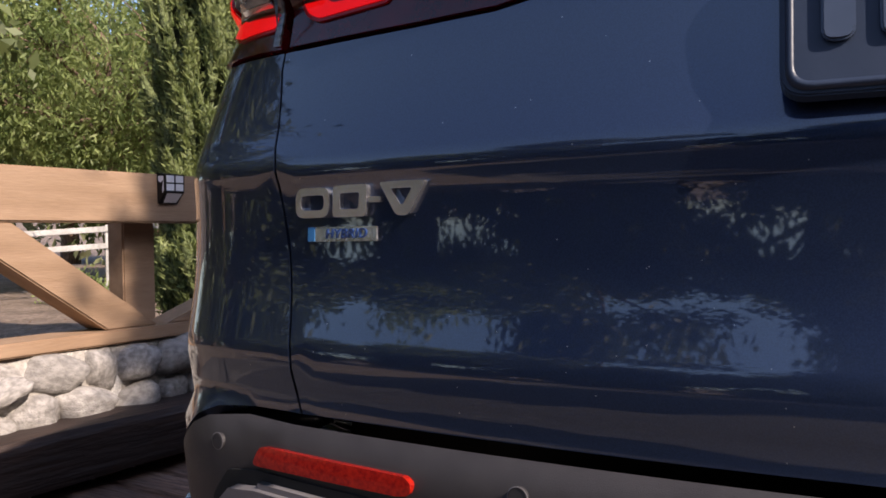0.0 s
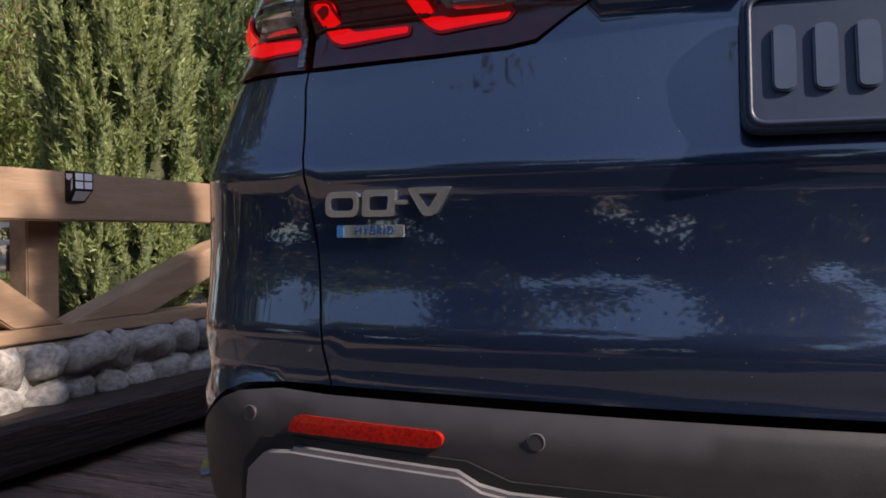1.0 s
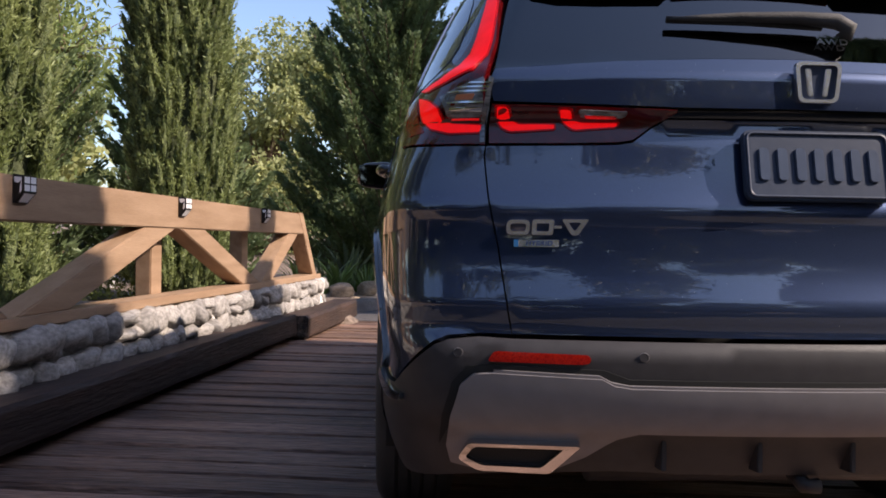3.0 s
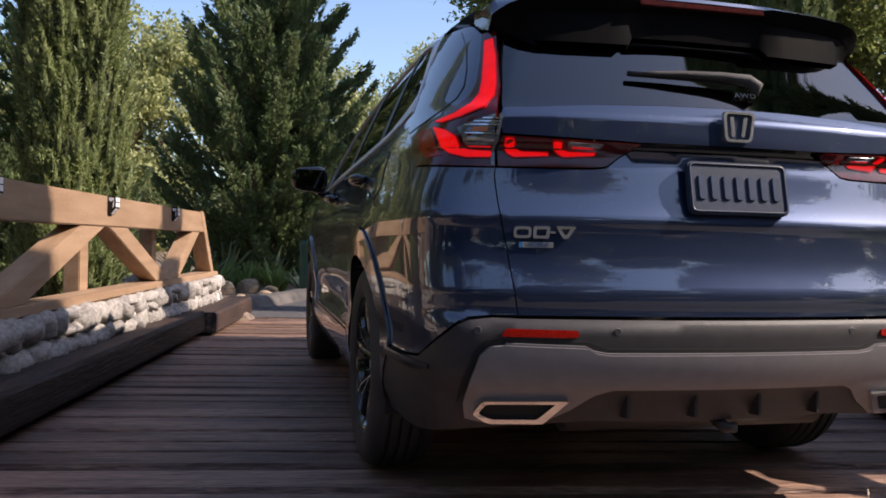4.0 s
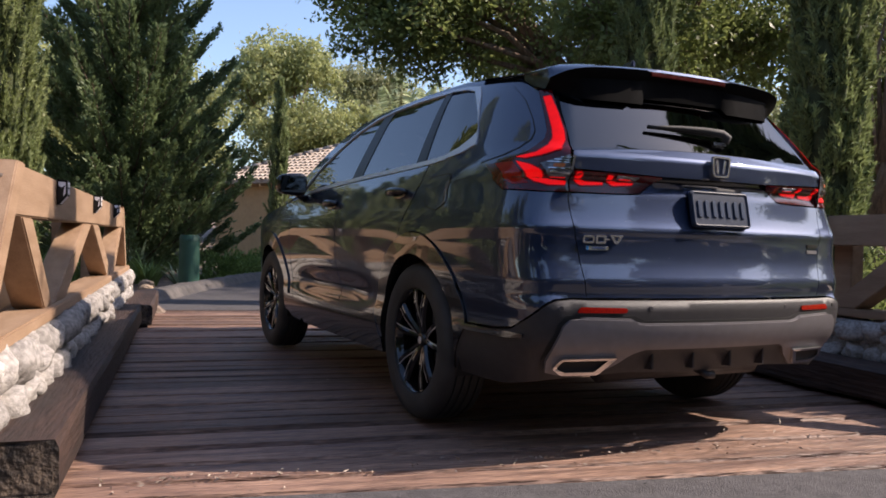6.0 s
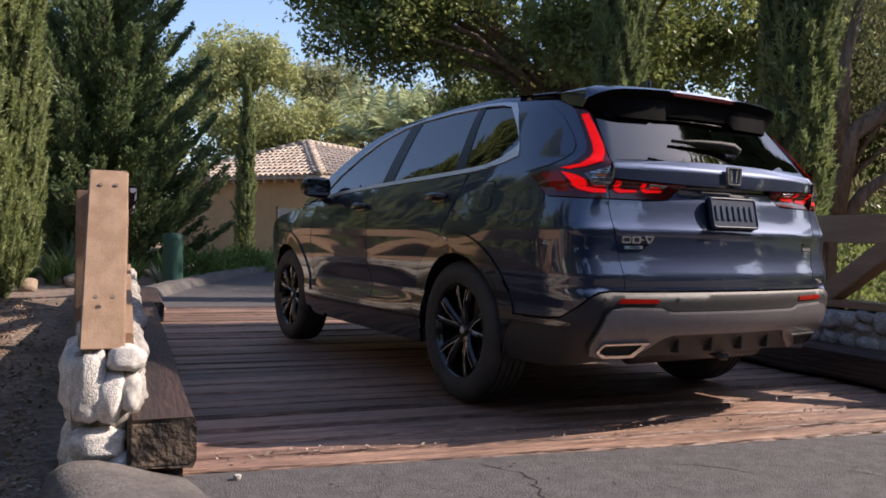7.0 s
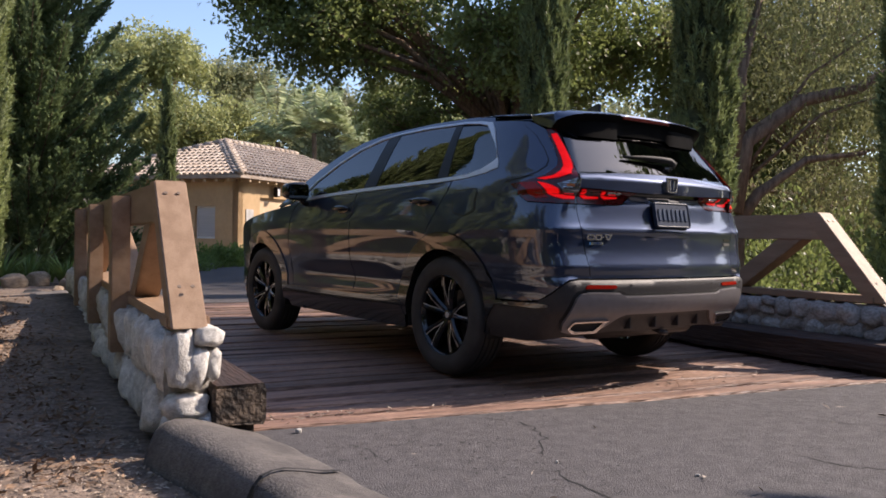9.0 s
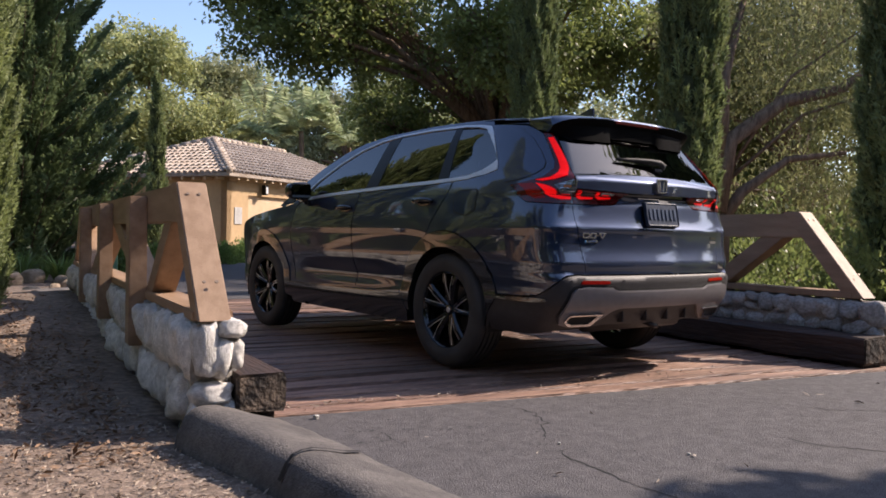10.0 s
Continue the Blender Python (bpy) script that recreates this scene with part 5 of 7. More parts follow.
# number plate
y_lo, y_hi = skin(0, 0.935).y, skin(0, 1.07).y
lean_ = math.atan2(y_hi - y_lo, 0.135)
PM = Matrix.Translation((0, (y_lo + y_hi) / 2 - 0.020, 1.004)) @ Matrix.Rotation(-lean_ * 0.85, 4, "X")
bm = bmesh.new()
plate = rounded([(-0.155, -0.076), (0.155, -0.076), (0.155, 0.076), (-0.155, 0.076)], 0.02, 6)
pl = part("number_plate", prism("number_plate", plate, -0.004, 0.012, M_plate, axis="y", bevel=0.0015), car, "dark blue embossed plate with raised bars")
pl.matrix_local = PM
rim_o, rim_i = rounded([(-0.151, -0.072), (0.151, -0.072), (0.151, 0.072), (-0.151, 0.072)], 0.018, 6), rounded([(-0.145, -0.066), (0.145, -0.066), (0.145, 0.066), (-0.145, 0.066)], 0.014, 6)
V = [(a, -0.0045, b) for a, b in rim_o] + [(a * 0.99, -0.008, b * 0.985) for a, b in rim_o] + [(a, -0.008, b) for a, b in rim_i] + [(a, -0.0045, b) for a, b in rim_i]
n_ = len(rim_o)
F = [(r_ * n_ + k, r_ * n_ + (k + 1) % n_, (r_ + 1) * n_ + (k + 1) % n_, (r_ + 1) * n_ + k) for r_ in range(3) for k in range(n_)]
part("plate_rim", mesh("plate_rim", V, F, M_plate, True), pl)
for k in range(7):
    x = -0.115 + k * 0.0385
    part("raised_bar", prism("raised_bar", rounded([(x - 0.0115, -0.036), (x + 0.0115, -0.036), (x + 0.0115, 0.036), (x - 0.0115, 0.036)], 0.009), -0.0095, -0.0035, M_letter, axis="y", bevel=0.002), pl)


def on_tail(x, z, off=0.0):
    """Axes on the tail skin: local x to the right along it, z up, -y out of it."""
    p, n = skin(TR(x, z), z), skin_normal(TR(x, z), z)
    right = (skin(TR(x + 0.01, z), z) - skin(TR(x - 0.01, z), z)).normalized()
    up = n.cross(right) * -1
    up = up if up.z > 0 else -up
    return Matrix.Translation(p + n * off) @ Matrix(((right.x, -n.x, up.x, 0), (right.y, -n.y, up.y, 0), (right.z, -n.z, up.z, 0), (0, 0, 0, 1)))


def ring_bar(name, outer, inner, y0, y1, mat):
    n = len(outer)
    V = [(a, y1, b) for a, b in outer] + [(a, y0, b) for a, b in outer] + [(a, y0, b) for a, b in inner] + [(a, y1, b) for a, b in inner]
    F = [(r * n + k, r * n + (k + 1) % n, (r + 1) * n + (k + 1) % n, (r + 1) * n + k) for r in range(3) for k in range(n)]
    bm = bmesh.new()
    vv = [bm.verts.new(v) for v in V]
    for f in F:
        bm.faces.new([vv[i] for i in f])
    bmesh.ops.recalc_face_normals(bm, faces=bm.faces[:])
    return bm_mesh(name, bm, mat)


# model badge drawn as plain bright shapes
badge = part("model_badge", ring_bar("model_badge", rounded([(-0.024, -0.016), (0.024, -0.016), (0.026, 0.016), (-0.022, 0.016)], 0.012), rounded([(-0.016, -0.008), (0.017, -0.008), (0.018, 0.008), (-0.015, 0.008)], 0.006), -0.006, 0.002, M_badge), car, "bright chrome badge shapes")
badge.matrix_local = on_tail(-0.611, 0.867, 0.001)
for nm, xx, o, i_ in (("badge_shape", -0.560, [(-0.023, -0.017), (0.021, -0.017), (0.024, 0.016), (-0.021, 0.016)], [(-0.013, -0.009), (0.012, -0.009), (0.014, 0.008), (-0.012, 0.008)]),
                      ("badge_shape", -0.496, [(-0.006, -0.017), (0.008, -0.017), (0.030, 0.017), (-0.026, 0.017)], [(-0.001, -0.006), (0.003, -0.006), (0.014, 0.010), (-0.012, 0.010)])):
    q = part(nm, ring_bar(nm, rounded(o, 0.005), rounded(i_, 0.003), -0.006, 0.002, M_badge), car)
    q.matrix_local = on_tail(xx, 0.868, 0.001)
q = part("badge_shape", block("badge_shape", -0.008, 0.008, -0.005, 0.002, -0.003, 0.003, M_badge, 0.001), car)
q.matrix_local = on_tail(-0.529, 0.868, 0.001)
hy = part("hybrid_badge", block("hybrid_badge", -0.047, 0.047, -0.003, 0.002, -0.0078, 0.0078, M_badge, 0.001), car, "small chrome strip with blue end")
hy.matrix_local = on_tail(-0.573, 0.833, 0.001)
part("blue_end", block("blue_end", -0.0462, -0.037, -0.0036, -0.0028, -0.0075, 0.0075, M_blue, 0), hy)


def words(name, body, size, mat, parent, depth=0.0008, shear=0.0):
    cu = bpy.data.curves.new(name, "FONT")
    cu.body, cu.size, cu.extrude, cu.align_x, cu.align_y, cu.shear = body, size, depth, "CENTER", "CENTER", shear
    cu.space_character = 1.12
    tmp = bpy.data.objects.new(name + "_tmp", cu)
    scene.collection.objects.link(tmp)
    me = bpy.data.meshes.new_from_object(tmp.evaluated_get(bpy.context.evaluated_depsgraph_get()))
    bpy.data.objects.remove(tmp)
    me.materials.clear()
    me.materials.append(mat)
    return part(name, me, parent)


q = words("hybrid_lettering", "HYBRID", 0.0145, M_ink, hy, shear=0.15)
q.matrix_local = Matrix.Translation((0.006, -0.0036, 0)) @ Matrix.Rotation(math.pi / 2, 4, "X")
aw = words("drive_lettering", "AWD", 0.028, M_satin, car, shear=0.2)
aw.matrix_local = on_tail(0.075, 1.288, 0.002) @ Matrix.Rotation(math.pi / 2, 4, "X")
for z, mt in ((0.864, M_iron), (0.838, M_skid)):
    q = part("trim_badge", block("trim_badge", -0.042, 0.042, -0.003, 0.002, -0.008, 0.008, mt, 0.002), car, "small plain trim badge bar")
    q.matrix_local = on_tail(0.600, z, 0.001)
# emblem: a plain rounded ring with a plain plate
em = part("emblem", ring_bar("emblem", rounded([(-0.042, -0.043), (0.042, -0.043), (0.050, 0.043), (-0.050, 0.043)], 0.016), rounded([(-0.034, -0.036), (0.034, -0.036), (0.041, 0.036), (-0.041, 0.036)], 0.012), -0.010, 0.002, M_badge), car, "chrome emblem frame")
em.matrix_local = on_tail(0.0, 1.180, 0.002)
for g in (-1, 1):
    part("emblem_bar", prism("emblem_bar", [(g * 0.009, -0.029), (g * 0.020, -0.029), (g * 0.029, 0.029), (g * 0.015, 0.029)], -0.008, 0.002, M_badge, axis="y", bevel=0.002), em)
part("emblem_ground", prism("emblem_ground", rounded([(-0.036, -0.038), (0.036, -0.038), (0.043, 0.038), (-0.043, 0.038)], 0.012), -0.002, 0.001, M_plate, axis="y", bevel=0), em)

# mirrors
for g in (-1, 1):
    bm = bmesh.new()
    bmesh.ops.create_uvsphere(bm, u_segments=24, v_segments=14, radius=1)
    for v in bm.verts:
        c = v.co
        q = Vector([math.copysign(abs(k) ** 0.62, k) for k in c])
        q.y = q.y * (0.5 if q.y < 0 else 1.0)
        v.co = Vector((g * (q.x * 0.106), q.y * 0.085, q.z * (0.074 - 0.010 * q.x)))
    bm.transform(Matrix.Translation((g * 0.985, 1.90, 1.203)))
    mi = part("door_mirror", bm_mesh("door_mirror", bm, M_black, True), car)
    part("mirror_glass", block("mirror_glass", *sorted((g * 0.902, g * 1.068)), 1.851, 1.857, 1.148, 1.258, M_mirror, 0.002), mi)
    part("mirror_foot", tube("mirror_foot", [(g * 0.86, 1.93, 1.105), (g * 0.90, 1.93, 1.118), (g * 0.94, 1.91, 1.150)], [0.03, 0.026, 0.03], M_black, 10), mi)

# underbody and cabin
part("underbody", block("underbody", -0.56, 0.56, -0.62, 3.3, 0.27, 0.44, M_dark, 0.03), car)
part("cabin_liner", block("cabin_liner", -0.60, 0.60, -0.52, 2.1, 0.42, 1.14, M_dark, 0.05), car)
part("silencer", tube("silencer", [(-0.42, -0.76, 0.345), (0.42, -0.76, 0.345)], 0.07, M_plastic, 14), car)
part("tow_eye", tube("tow_eye", [(0.02, -0.86, 0.33), (0.02, -0.93, 0.31), (0.05, -0.93, 0.31)], 0.018, M_plastic, 8), car)
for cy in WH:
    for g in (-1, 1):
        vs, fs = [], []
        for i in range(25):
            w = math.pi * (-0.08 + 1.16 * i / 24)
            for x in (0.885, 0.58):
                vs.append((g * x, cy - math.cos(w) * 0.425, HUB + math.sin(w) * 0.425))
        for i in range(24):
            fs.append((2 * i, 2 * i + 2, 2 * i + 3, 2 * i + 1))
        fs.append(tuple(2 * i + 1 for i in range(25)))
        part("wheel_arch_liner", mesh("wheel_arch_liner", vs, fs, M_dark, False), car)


# wheels
def lathe(name, prof, mat, n=64, smooth=True):
    """A body of rotation about x, from (x, r) points."""
    vs, fs = [], []
    for i in range(n):
        w = 2 * math.pi * i / n
        for x, r in prof:
            vs.append((x, math.cos(w) * r, math.sin(w) * r))
    m = len(prof)
    for i in range(n):
        j = (i + 1) % n
        for k in range(m - 1):
            fs.append((i * m + k, i * m + k + 1, j * m + k + 1, j * m + k))
    me = mesh(name, vs, fs, mat, smooth)
    me.set_sharp_from_angle(angle=radians(35))
    return me


R_T = 0.371
tyre_prof = [(-0.080, 0.243), (-0.104, 0.252), (-0.1165, 0.285), (-0.1165, 0.315), (-0.110, 0.340), (-0.098, 0.358), (-0.084, 0.366)]
tread = []
for c in (-0.055, -0.018, 0.018, 0.055):
    tread += [(c - 0.006, R_T), (c - 0.005, R_T - 0.009), (c + 0.005, R_T - 0.009), (c + 0.006, R_T)]
tyre_prof = tyre_prof + tread + [(-a, b) for a, b in tyre_prof[::-1]]
TYRE = lathe("tyre", tyre_prof, M_rubber, 72)
RIM = lathe("rim", [(-0.082, 0.244), (-0.095, 0.250), (-0.098, 0.244), (-0.090, 0.236), (-0.045, 0.226), (0.05, 0.222), (0.10, 0.240)], M_rim, 64)
DISC = lathe("brake_disc", [(0.02, 0.05), (0.005, 0.06), (0.005, 0.155), (0.025, 0.155), (0.025, 0.06)], M_disc, 48)
CAP = lathe("hub_cap", [(-0.074, 0.0), (-0.074, 0.022), (-0.070, 0.030), (-0.055, 0.036), (-0.02, 0.060), (0.02, 0.062)], M_rim, 32)
BADGE = lathe("cap_badge", [(-0.0765, 0.0), (-0.0765, 0.016), (-0.074, 0.018)], M_satin, 24)


def spoke_mesh(name):
    """One curved blade from hub to rim."""
    vs, fs = [], []
    for q in (0, 0.15, 0.4, 0.7, 0.9, 1.0):
        r = 0.035 + (0.238 - 0.035) * q
        x = -0.060 - 0.020 * math.sin(q * 2.2) - 0.012 * q
        w = 0.017 + 0.004 * abs(q - 0.4)
        off = 0.012 * q
        vs += [(x + 0.004, off - w, r), (x - 0.004, off - w * 0.35, r), (x - 0.004, off + w * 0.35, r), (x + 0.008, off + w, r), (x + 0.045, off + w * 0.6, r), (x + 0.045, off - w * 0.6, r)]
    for i in range(5):
        for k in range(6):
            a, b = i * 6 + k, i * 6 + (k + 1) % 6
            fs.append((a, b, b + 6, a + 6))
    fs += [tuple(range(6)), tuple(30 + k for k in range(6))[::-1]]
    return mesh(name, vs, fs, M_rim)


SPOKE = spoke_mesh("spoke")
EDGE = mesh("spoke_edge", [(-0.0655, -0.0185, 0.055), (-0.0655, -0.0145, 0.055), (-0.0935, -0.0085, 0.16), (-0.0935, -0.0125, 0.16), (-0.0965, -0.0040, 0.232), (-0.0965, -0.0085, 0.232)], [(0, 1, 2, 3), (3, 2, 4, 5)], M_satin)
for cy in WH:
    for g in (-1, 1):
        wheel = part("wheel", TYRE, car, "black ten-spoke alloy wheel with low-profile tyre")
        wheel.matrix_local = Matrix.Translation((g * 0.800, cy, R_T + 0.0005)) @ Matrix.Rotation(0.0 if g < 0 else math.pi, 4, "Z") @ Matrix.Rotation(0.31 if cy else 0.12, 4, "X")
        part("rim", RIM, wheel)
        part("brake_disc", DISC, wheel)
        part("hub_cap", CAP, wheel)
        part("cap_badge", BADGE, wheel)
        for k in range(5):
            for d in (-0.21, 0.21):
                s = part("spoke", SPOKE, wheel)
                mir_ = Matrix.Diagonal((1, 1 if d < 0 else -1, 1, 1))
                s.matrix_local = Matrix.Rotation(2 * math.pi * k / 5 + d, 4, "X") @ mir_
                e = part("spoke_edge", EDGE, wheel)
                e.matrix_local = Matrix.Rotation(2 * math.pi * k / 5 + d, 4, "X") @ mir_


# ---- plants ----
def cypress(x, y, h, r, seed, label, n=9000, mat=None, plumes=900, grow=1.0):
    """A columnar cypress: a spindle of upright soft plumes, each wrapped in fine sprays."""
    rng = np.random.default_rng(seed)
    z0 = ground_height(x, y)
    t = thing("cypress_tree", label, "tree", pose(x, y, z0), "cypress trees")
    part("trunk", tube("trunk", [(0, 0, -0.1), (0.02, 0, h * 0.4), (0, 0, h * 0.9)], [r * 0.22, r * 0.15, 0.01], M_bark), t)

    def prof(f):
        return np.clip(np.minimum((f + 0.02) / 0.07, 1) * (1 - np.clip((f - 0.45) / 0.56, 0, 1) ** 1.7), 0.02, 1)

    k = plumes
    f = rng.random(k) ** 0.95
    w = rng.random(k) * 2 * np.pi
    lump = 1 + 0.10 * np.sin(w * 3 + f * 7 + seed) + 0.08 * np.sin(w * 5 - f * 17 + seed) + 0.09 * rng.normal(size=k)
    rad = r * 0.84 * prof(f) * np.clip(lump, 0.70, 1.22)
    tall = rng.uniform(0.20, 0.42, k) * (0.55 + 1.1 * r)
    fat = tall * rng.uniform(0.09, 0.13, k)
    root = np.stack([np.cos(w) * rad, np.sin(w) * rad, 0.02 + f * h - tall * 0.3], 1)
    out = np.stack([np.cos(w), np.sin(w), np.zeros(k)], 1)
    axis = unit(out * rng.uniform(0.08, 0.34, k)[:, None] + np.array([0, 0, 1.0]) + rng.normal(size=(k, 3)) * 0.10)
    side = unit(np.cross(axis, out))
    fwd = np.cross(side, axis)
    # the plumes' soft bodies
    stops, sides = np.array([0.0, 0.22, 0.5, 0.78, 1.0]), 5
    girth = np.array([0.5, 0.9, 1.0, 0.7, 0.1])
    ang = np.arange(sides) * 2 * np.pi / sides
    ring = np.cos(ang)[:, None, None, None] * fwd + np.sin(ang)[:, None, None, None] * side        # sides, 1, k, 3
    R = fat[None, None, :, None] * girth[None, :, None, None] * rng.uniform(0.75, 1.25, (sides, 5, k, 1))
    body = root + axis * tall[:, None] * stops[:, None, None] + ring * R * 0.8                            # sides, 5, k, 3
    vs = np.transpose(body, (2, 1, 0, 3)).reshape(-1, 3)
    faces = []
    for i in range(k):
        o = i * 5 * sides
        for g in range(4):
            for q in range(sides):
                p = (q + 1) % sides
                faces.append((o + g * sides + q, o + g * sides + p, o + (g + 1) * sides + p, o + (g + 1) * sides + q))
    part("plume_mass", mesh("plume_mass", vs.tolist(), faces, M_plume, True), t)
    # fine sprays standing off the bodies
    m = n // k
    i = np.repeat(np.arange(k), m)
    q = rng.random(len(i)) ** 0.85
    turn = rng.normal(size=len(i)) * 1.3
    away = np.cos(turn)[:, None] * fwd[i] + np.sin(turn)[:, None] * side[i]
    reach = fat[i] * np.interp(q, stops, girth) * rng.uniform(0.6, 1.45, len(i))
    P = root[i] + axis[i] * (tall[i] * q)[:, None] + away * reach[:, None]
    D = axis[i] * 1.0 + away * 0.55 + rng.normal(size=(len(i), 3)) * 0.45
    ln = rng.uniform(0.022, 0.058, len(i)) * grow
    V = leaf_quads(P, D, ln, ln * 0.34, rng, away + np.array([0, 0, 0.2]), True)
    # inner mass, dark green in place of the shade between plumes
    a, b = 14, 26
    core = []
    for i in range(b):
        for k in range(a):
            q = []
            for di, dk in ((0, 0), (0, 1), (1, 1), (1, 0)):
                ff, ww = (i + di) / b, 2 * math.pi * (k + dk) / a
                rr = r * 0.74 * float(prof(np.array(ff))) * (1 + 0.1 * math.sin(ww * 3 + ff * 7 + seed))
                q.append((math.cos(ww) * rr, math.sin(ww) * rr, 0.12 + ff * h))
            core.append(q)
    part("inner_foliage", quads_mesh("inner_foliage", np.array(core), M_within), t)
    part("crown", quads_mesh("crown", V, mat or M_cypress), t)
    return t


def conifer(x, y, h, r, seed, label, mat, n_branch=150, base=0.03):
    """A broad pyramidal conifer with flat upswept sprays."""
    rng = np.random.default_rng(seed)
    rr = random.Random(seed)
    z0 = ground_height(x, y)
    t = thing("conifer_tree", label, "tree", pose(x, y, z0))
    part("trunk", tube("trunk", [(0, 0, -0.1), (0.03, 0.02, h * 0.5), (0, 0, h * 0.98)], [0.16, 0.09, 0.01], M_bark), t)
    limbs, V = [], []
    for i in range(n_branch):
        f = base + (1 - base) * ((i + 0.5) / n_branch) ** 1.15
        w = i * 2.39996 + rr.uniform(-0.3, 0.3)
        L = r * (1 - f) ** 0.75 * rr.uniform(0.75, 1.18) + 0.12
        up = rr.uniform(0.15, 0.5) + 0.45 * f
        pts = []
        for s in range(6):
            q = s / 5
            pts.append((math.cos(w) * L * q, math.sin(w) * L * q, f * h * 0.97 + L * up * q * q - 0.10 * L * math.sin(q * 3.1)))
        limbs.append(tube_data(pts, [0.028 * (1 - f * 0.6) * (1 - 0.8 * s / 5) for s in range(6)], 5))
        m = int(120 + 200 * L)
        q = rng.random(m) ** 0.7
        pa = np.array(pts)
        idx = np.clip((q * 5).astype(int), 0, 4)
        C = pa[idx] + (pa[idx + 1] - pa[idx]) * (q * 5 - idx)[:, None]
        dirv = unit(pa[-1] - pa[0])
        side = np.array([-math.sin(w), math.cos(w), 0])
        sgn = np.where(rng.random(m) < 0.5, -1, 1)[:, None]
        spread = (0.06 + 0.22 * L * (1 - q) * rng.random(m))[:, None]
        C = C + side * sgn * spread * 0.9 + rng.normal(size=(m, 3)) * np.array([0.03, 0.03, 0.05])
        D = dirv * 0.9 + side * sgn * 0.55 + np.array([0, 0, 0.45]) + rng.normal(size=(m, 3)) * 0.25
        ln = rng.uniform(0.060, 0.125, m)
        out = np.array([math.cos(w) * 0.7, math.sin(w) * 0.7, 0.7])
        V.append(leaf_quads(C, D, ln, ln * 0.48, rng, out, True))
        V.append(leaf_quads(C, D + rng.normal(size=(m, 3)) * 0.35, ln * 0.8, ln * 0.48, rng, out, True))
    part("branchwork", mesh("branchwork", *joined(limbs), M_bark, True), t)
    part("crown", quads_mesh("crown", np.concatenate(V), mat), t)
    return t


def broad_tree(x, y, h, trunk_r, blobs, seed, label, mat, leaf=0.11, per=420, hang=0.0, fork=0.35, spread=0.55, lean=(0, 0), twigs=True, name="broadleaf_tree", aspect=0.5, dens=26, arms=()):
    """A branching tree: limbs reach towards leaf masses, each of many small clumps with gaps between them. blobs: (dx, dy, z, radius)."""
    rng = np.random.default_rng(seed)
    rr = random.Random(seed)
    z0 = ground_height(x, y)
    t = thing(name, label, "tree", pose(x, y, z0))
    zf = h * fork
    top = Vector((lean[0], lean[1], zf))
    limbs = [tube_data([(0, 0, -0.2), (lean[0] * 0.4, lean[1] * 0.4, zf * 0.5), top], [trunk_r * 1.25, trunk_r, trunk_r * 0.8], 10)]
    for pts, r0 in arms:
        limbs.append(tube_data(pts, [r0 * (1 - 0.7 * k / (len(pts) - 1)) for k in range(len(pts))], 9))
    V = []
    for nb, (bx, by, bz, br) in enumerate(blobs):
        end = Vector((bx, by, bz))
        a = top if bz > zf else Vector((lean[0] * 0.5, lean[1] * 0.5, zf * 0.6))
        m1 = a.lerp(end, 0.4) + Vector((rr.uniform(-0.3, 0.3), rr.uniform(-0.3, 0.3), 0.12 * (end - a).length))
        m2 = a.lerp(end, 0.75) + Vector((rr.uniform(-0.3, 0.3), rr.uniform(-0.3, 0.3), 0.06 * (end - a).length))
        r0 = trunk_r * 0.42
        if not arms or nb % 4 == 0:
            limbs.append(tube_data([a, m1, m2, end], [r0, r0 * 0.7, r0 * 0.45, r0 * 0.12], 7))
        n_cl = max(6, int(dens * br ** 1.6))
        for c in range(n_cl):
            d = Vector((rr.gauss(0, 1), rr.gauss(0, 1), rr.gauss(0, 0.8))).normalized() * br * rr.random() ** 0.42
            cc = end + d
            if twigs and c % 2 == 0:
                limbs.append(tube_data([m2.lerp(end, rr.random()), end + d * 0.5 + Vector((0, 0, 0.05)), cc], [r0 * 0.22, r0 * 0.14, 0.008], 4))
            m = int(per * rr.uniform(0.5, 1.3) / 6)
            s = spread * rr.uniform(0.45, 0.85)
            P = np.array(cc) + rng.normal(size=(m, 3)) * np.array([s * 0.5, s * 0.5, s * 0.36])
            if hang:
                P[:, 2] -= rng.random(m) ** 1.5 * hang
            D = rng.normal(size=(m, 3)) + np.array([0, 0, -0.3 - hang * 1.2])
            ln = leaf * rng.uniform(0.7, 1.4, m)
            V.append(leaf_quads(P, D, ln, ln * aspect, rng))
    part("trunk", mesh("trunk", *joined(limbs), M_bark, True), t)
    part("crown", quads_mesh("crown", np.concatenate(V), mat), t)
    return t


def blobs_in(n, seed, rx, ry, z0, z1, r0, r1):
    q = random.Random(seed)
    out = []
    for i in range(n):
        w, s = q.uniform(0, 6.283), q.random() ** 0.5
        z = q.uniform(z0, z1)
        k = 1 - 0.55 * abs((z - (z0 + z1) / 2) / max(0.1, (z1 - z0) / 2)) ** 2
        out.append((math.cos(w) * rx * s * k, math.sin(w) * ry * s * k, z, q.uniform(r0, r1)))
    return out


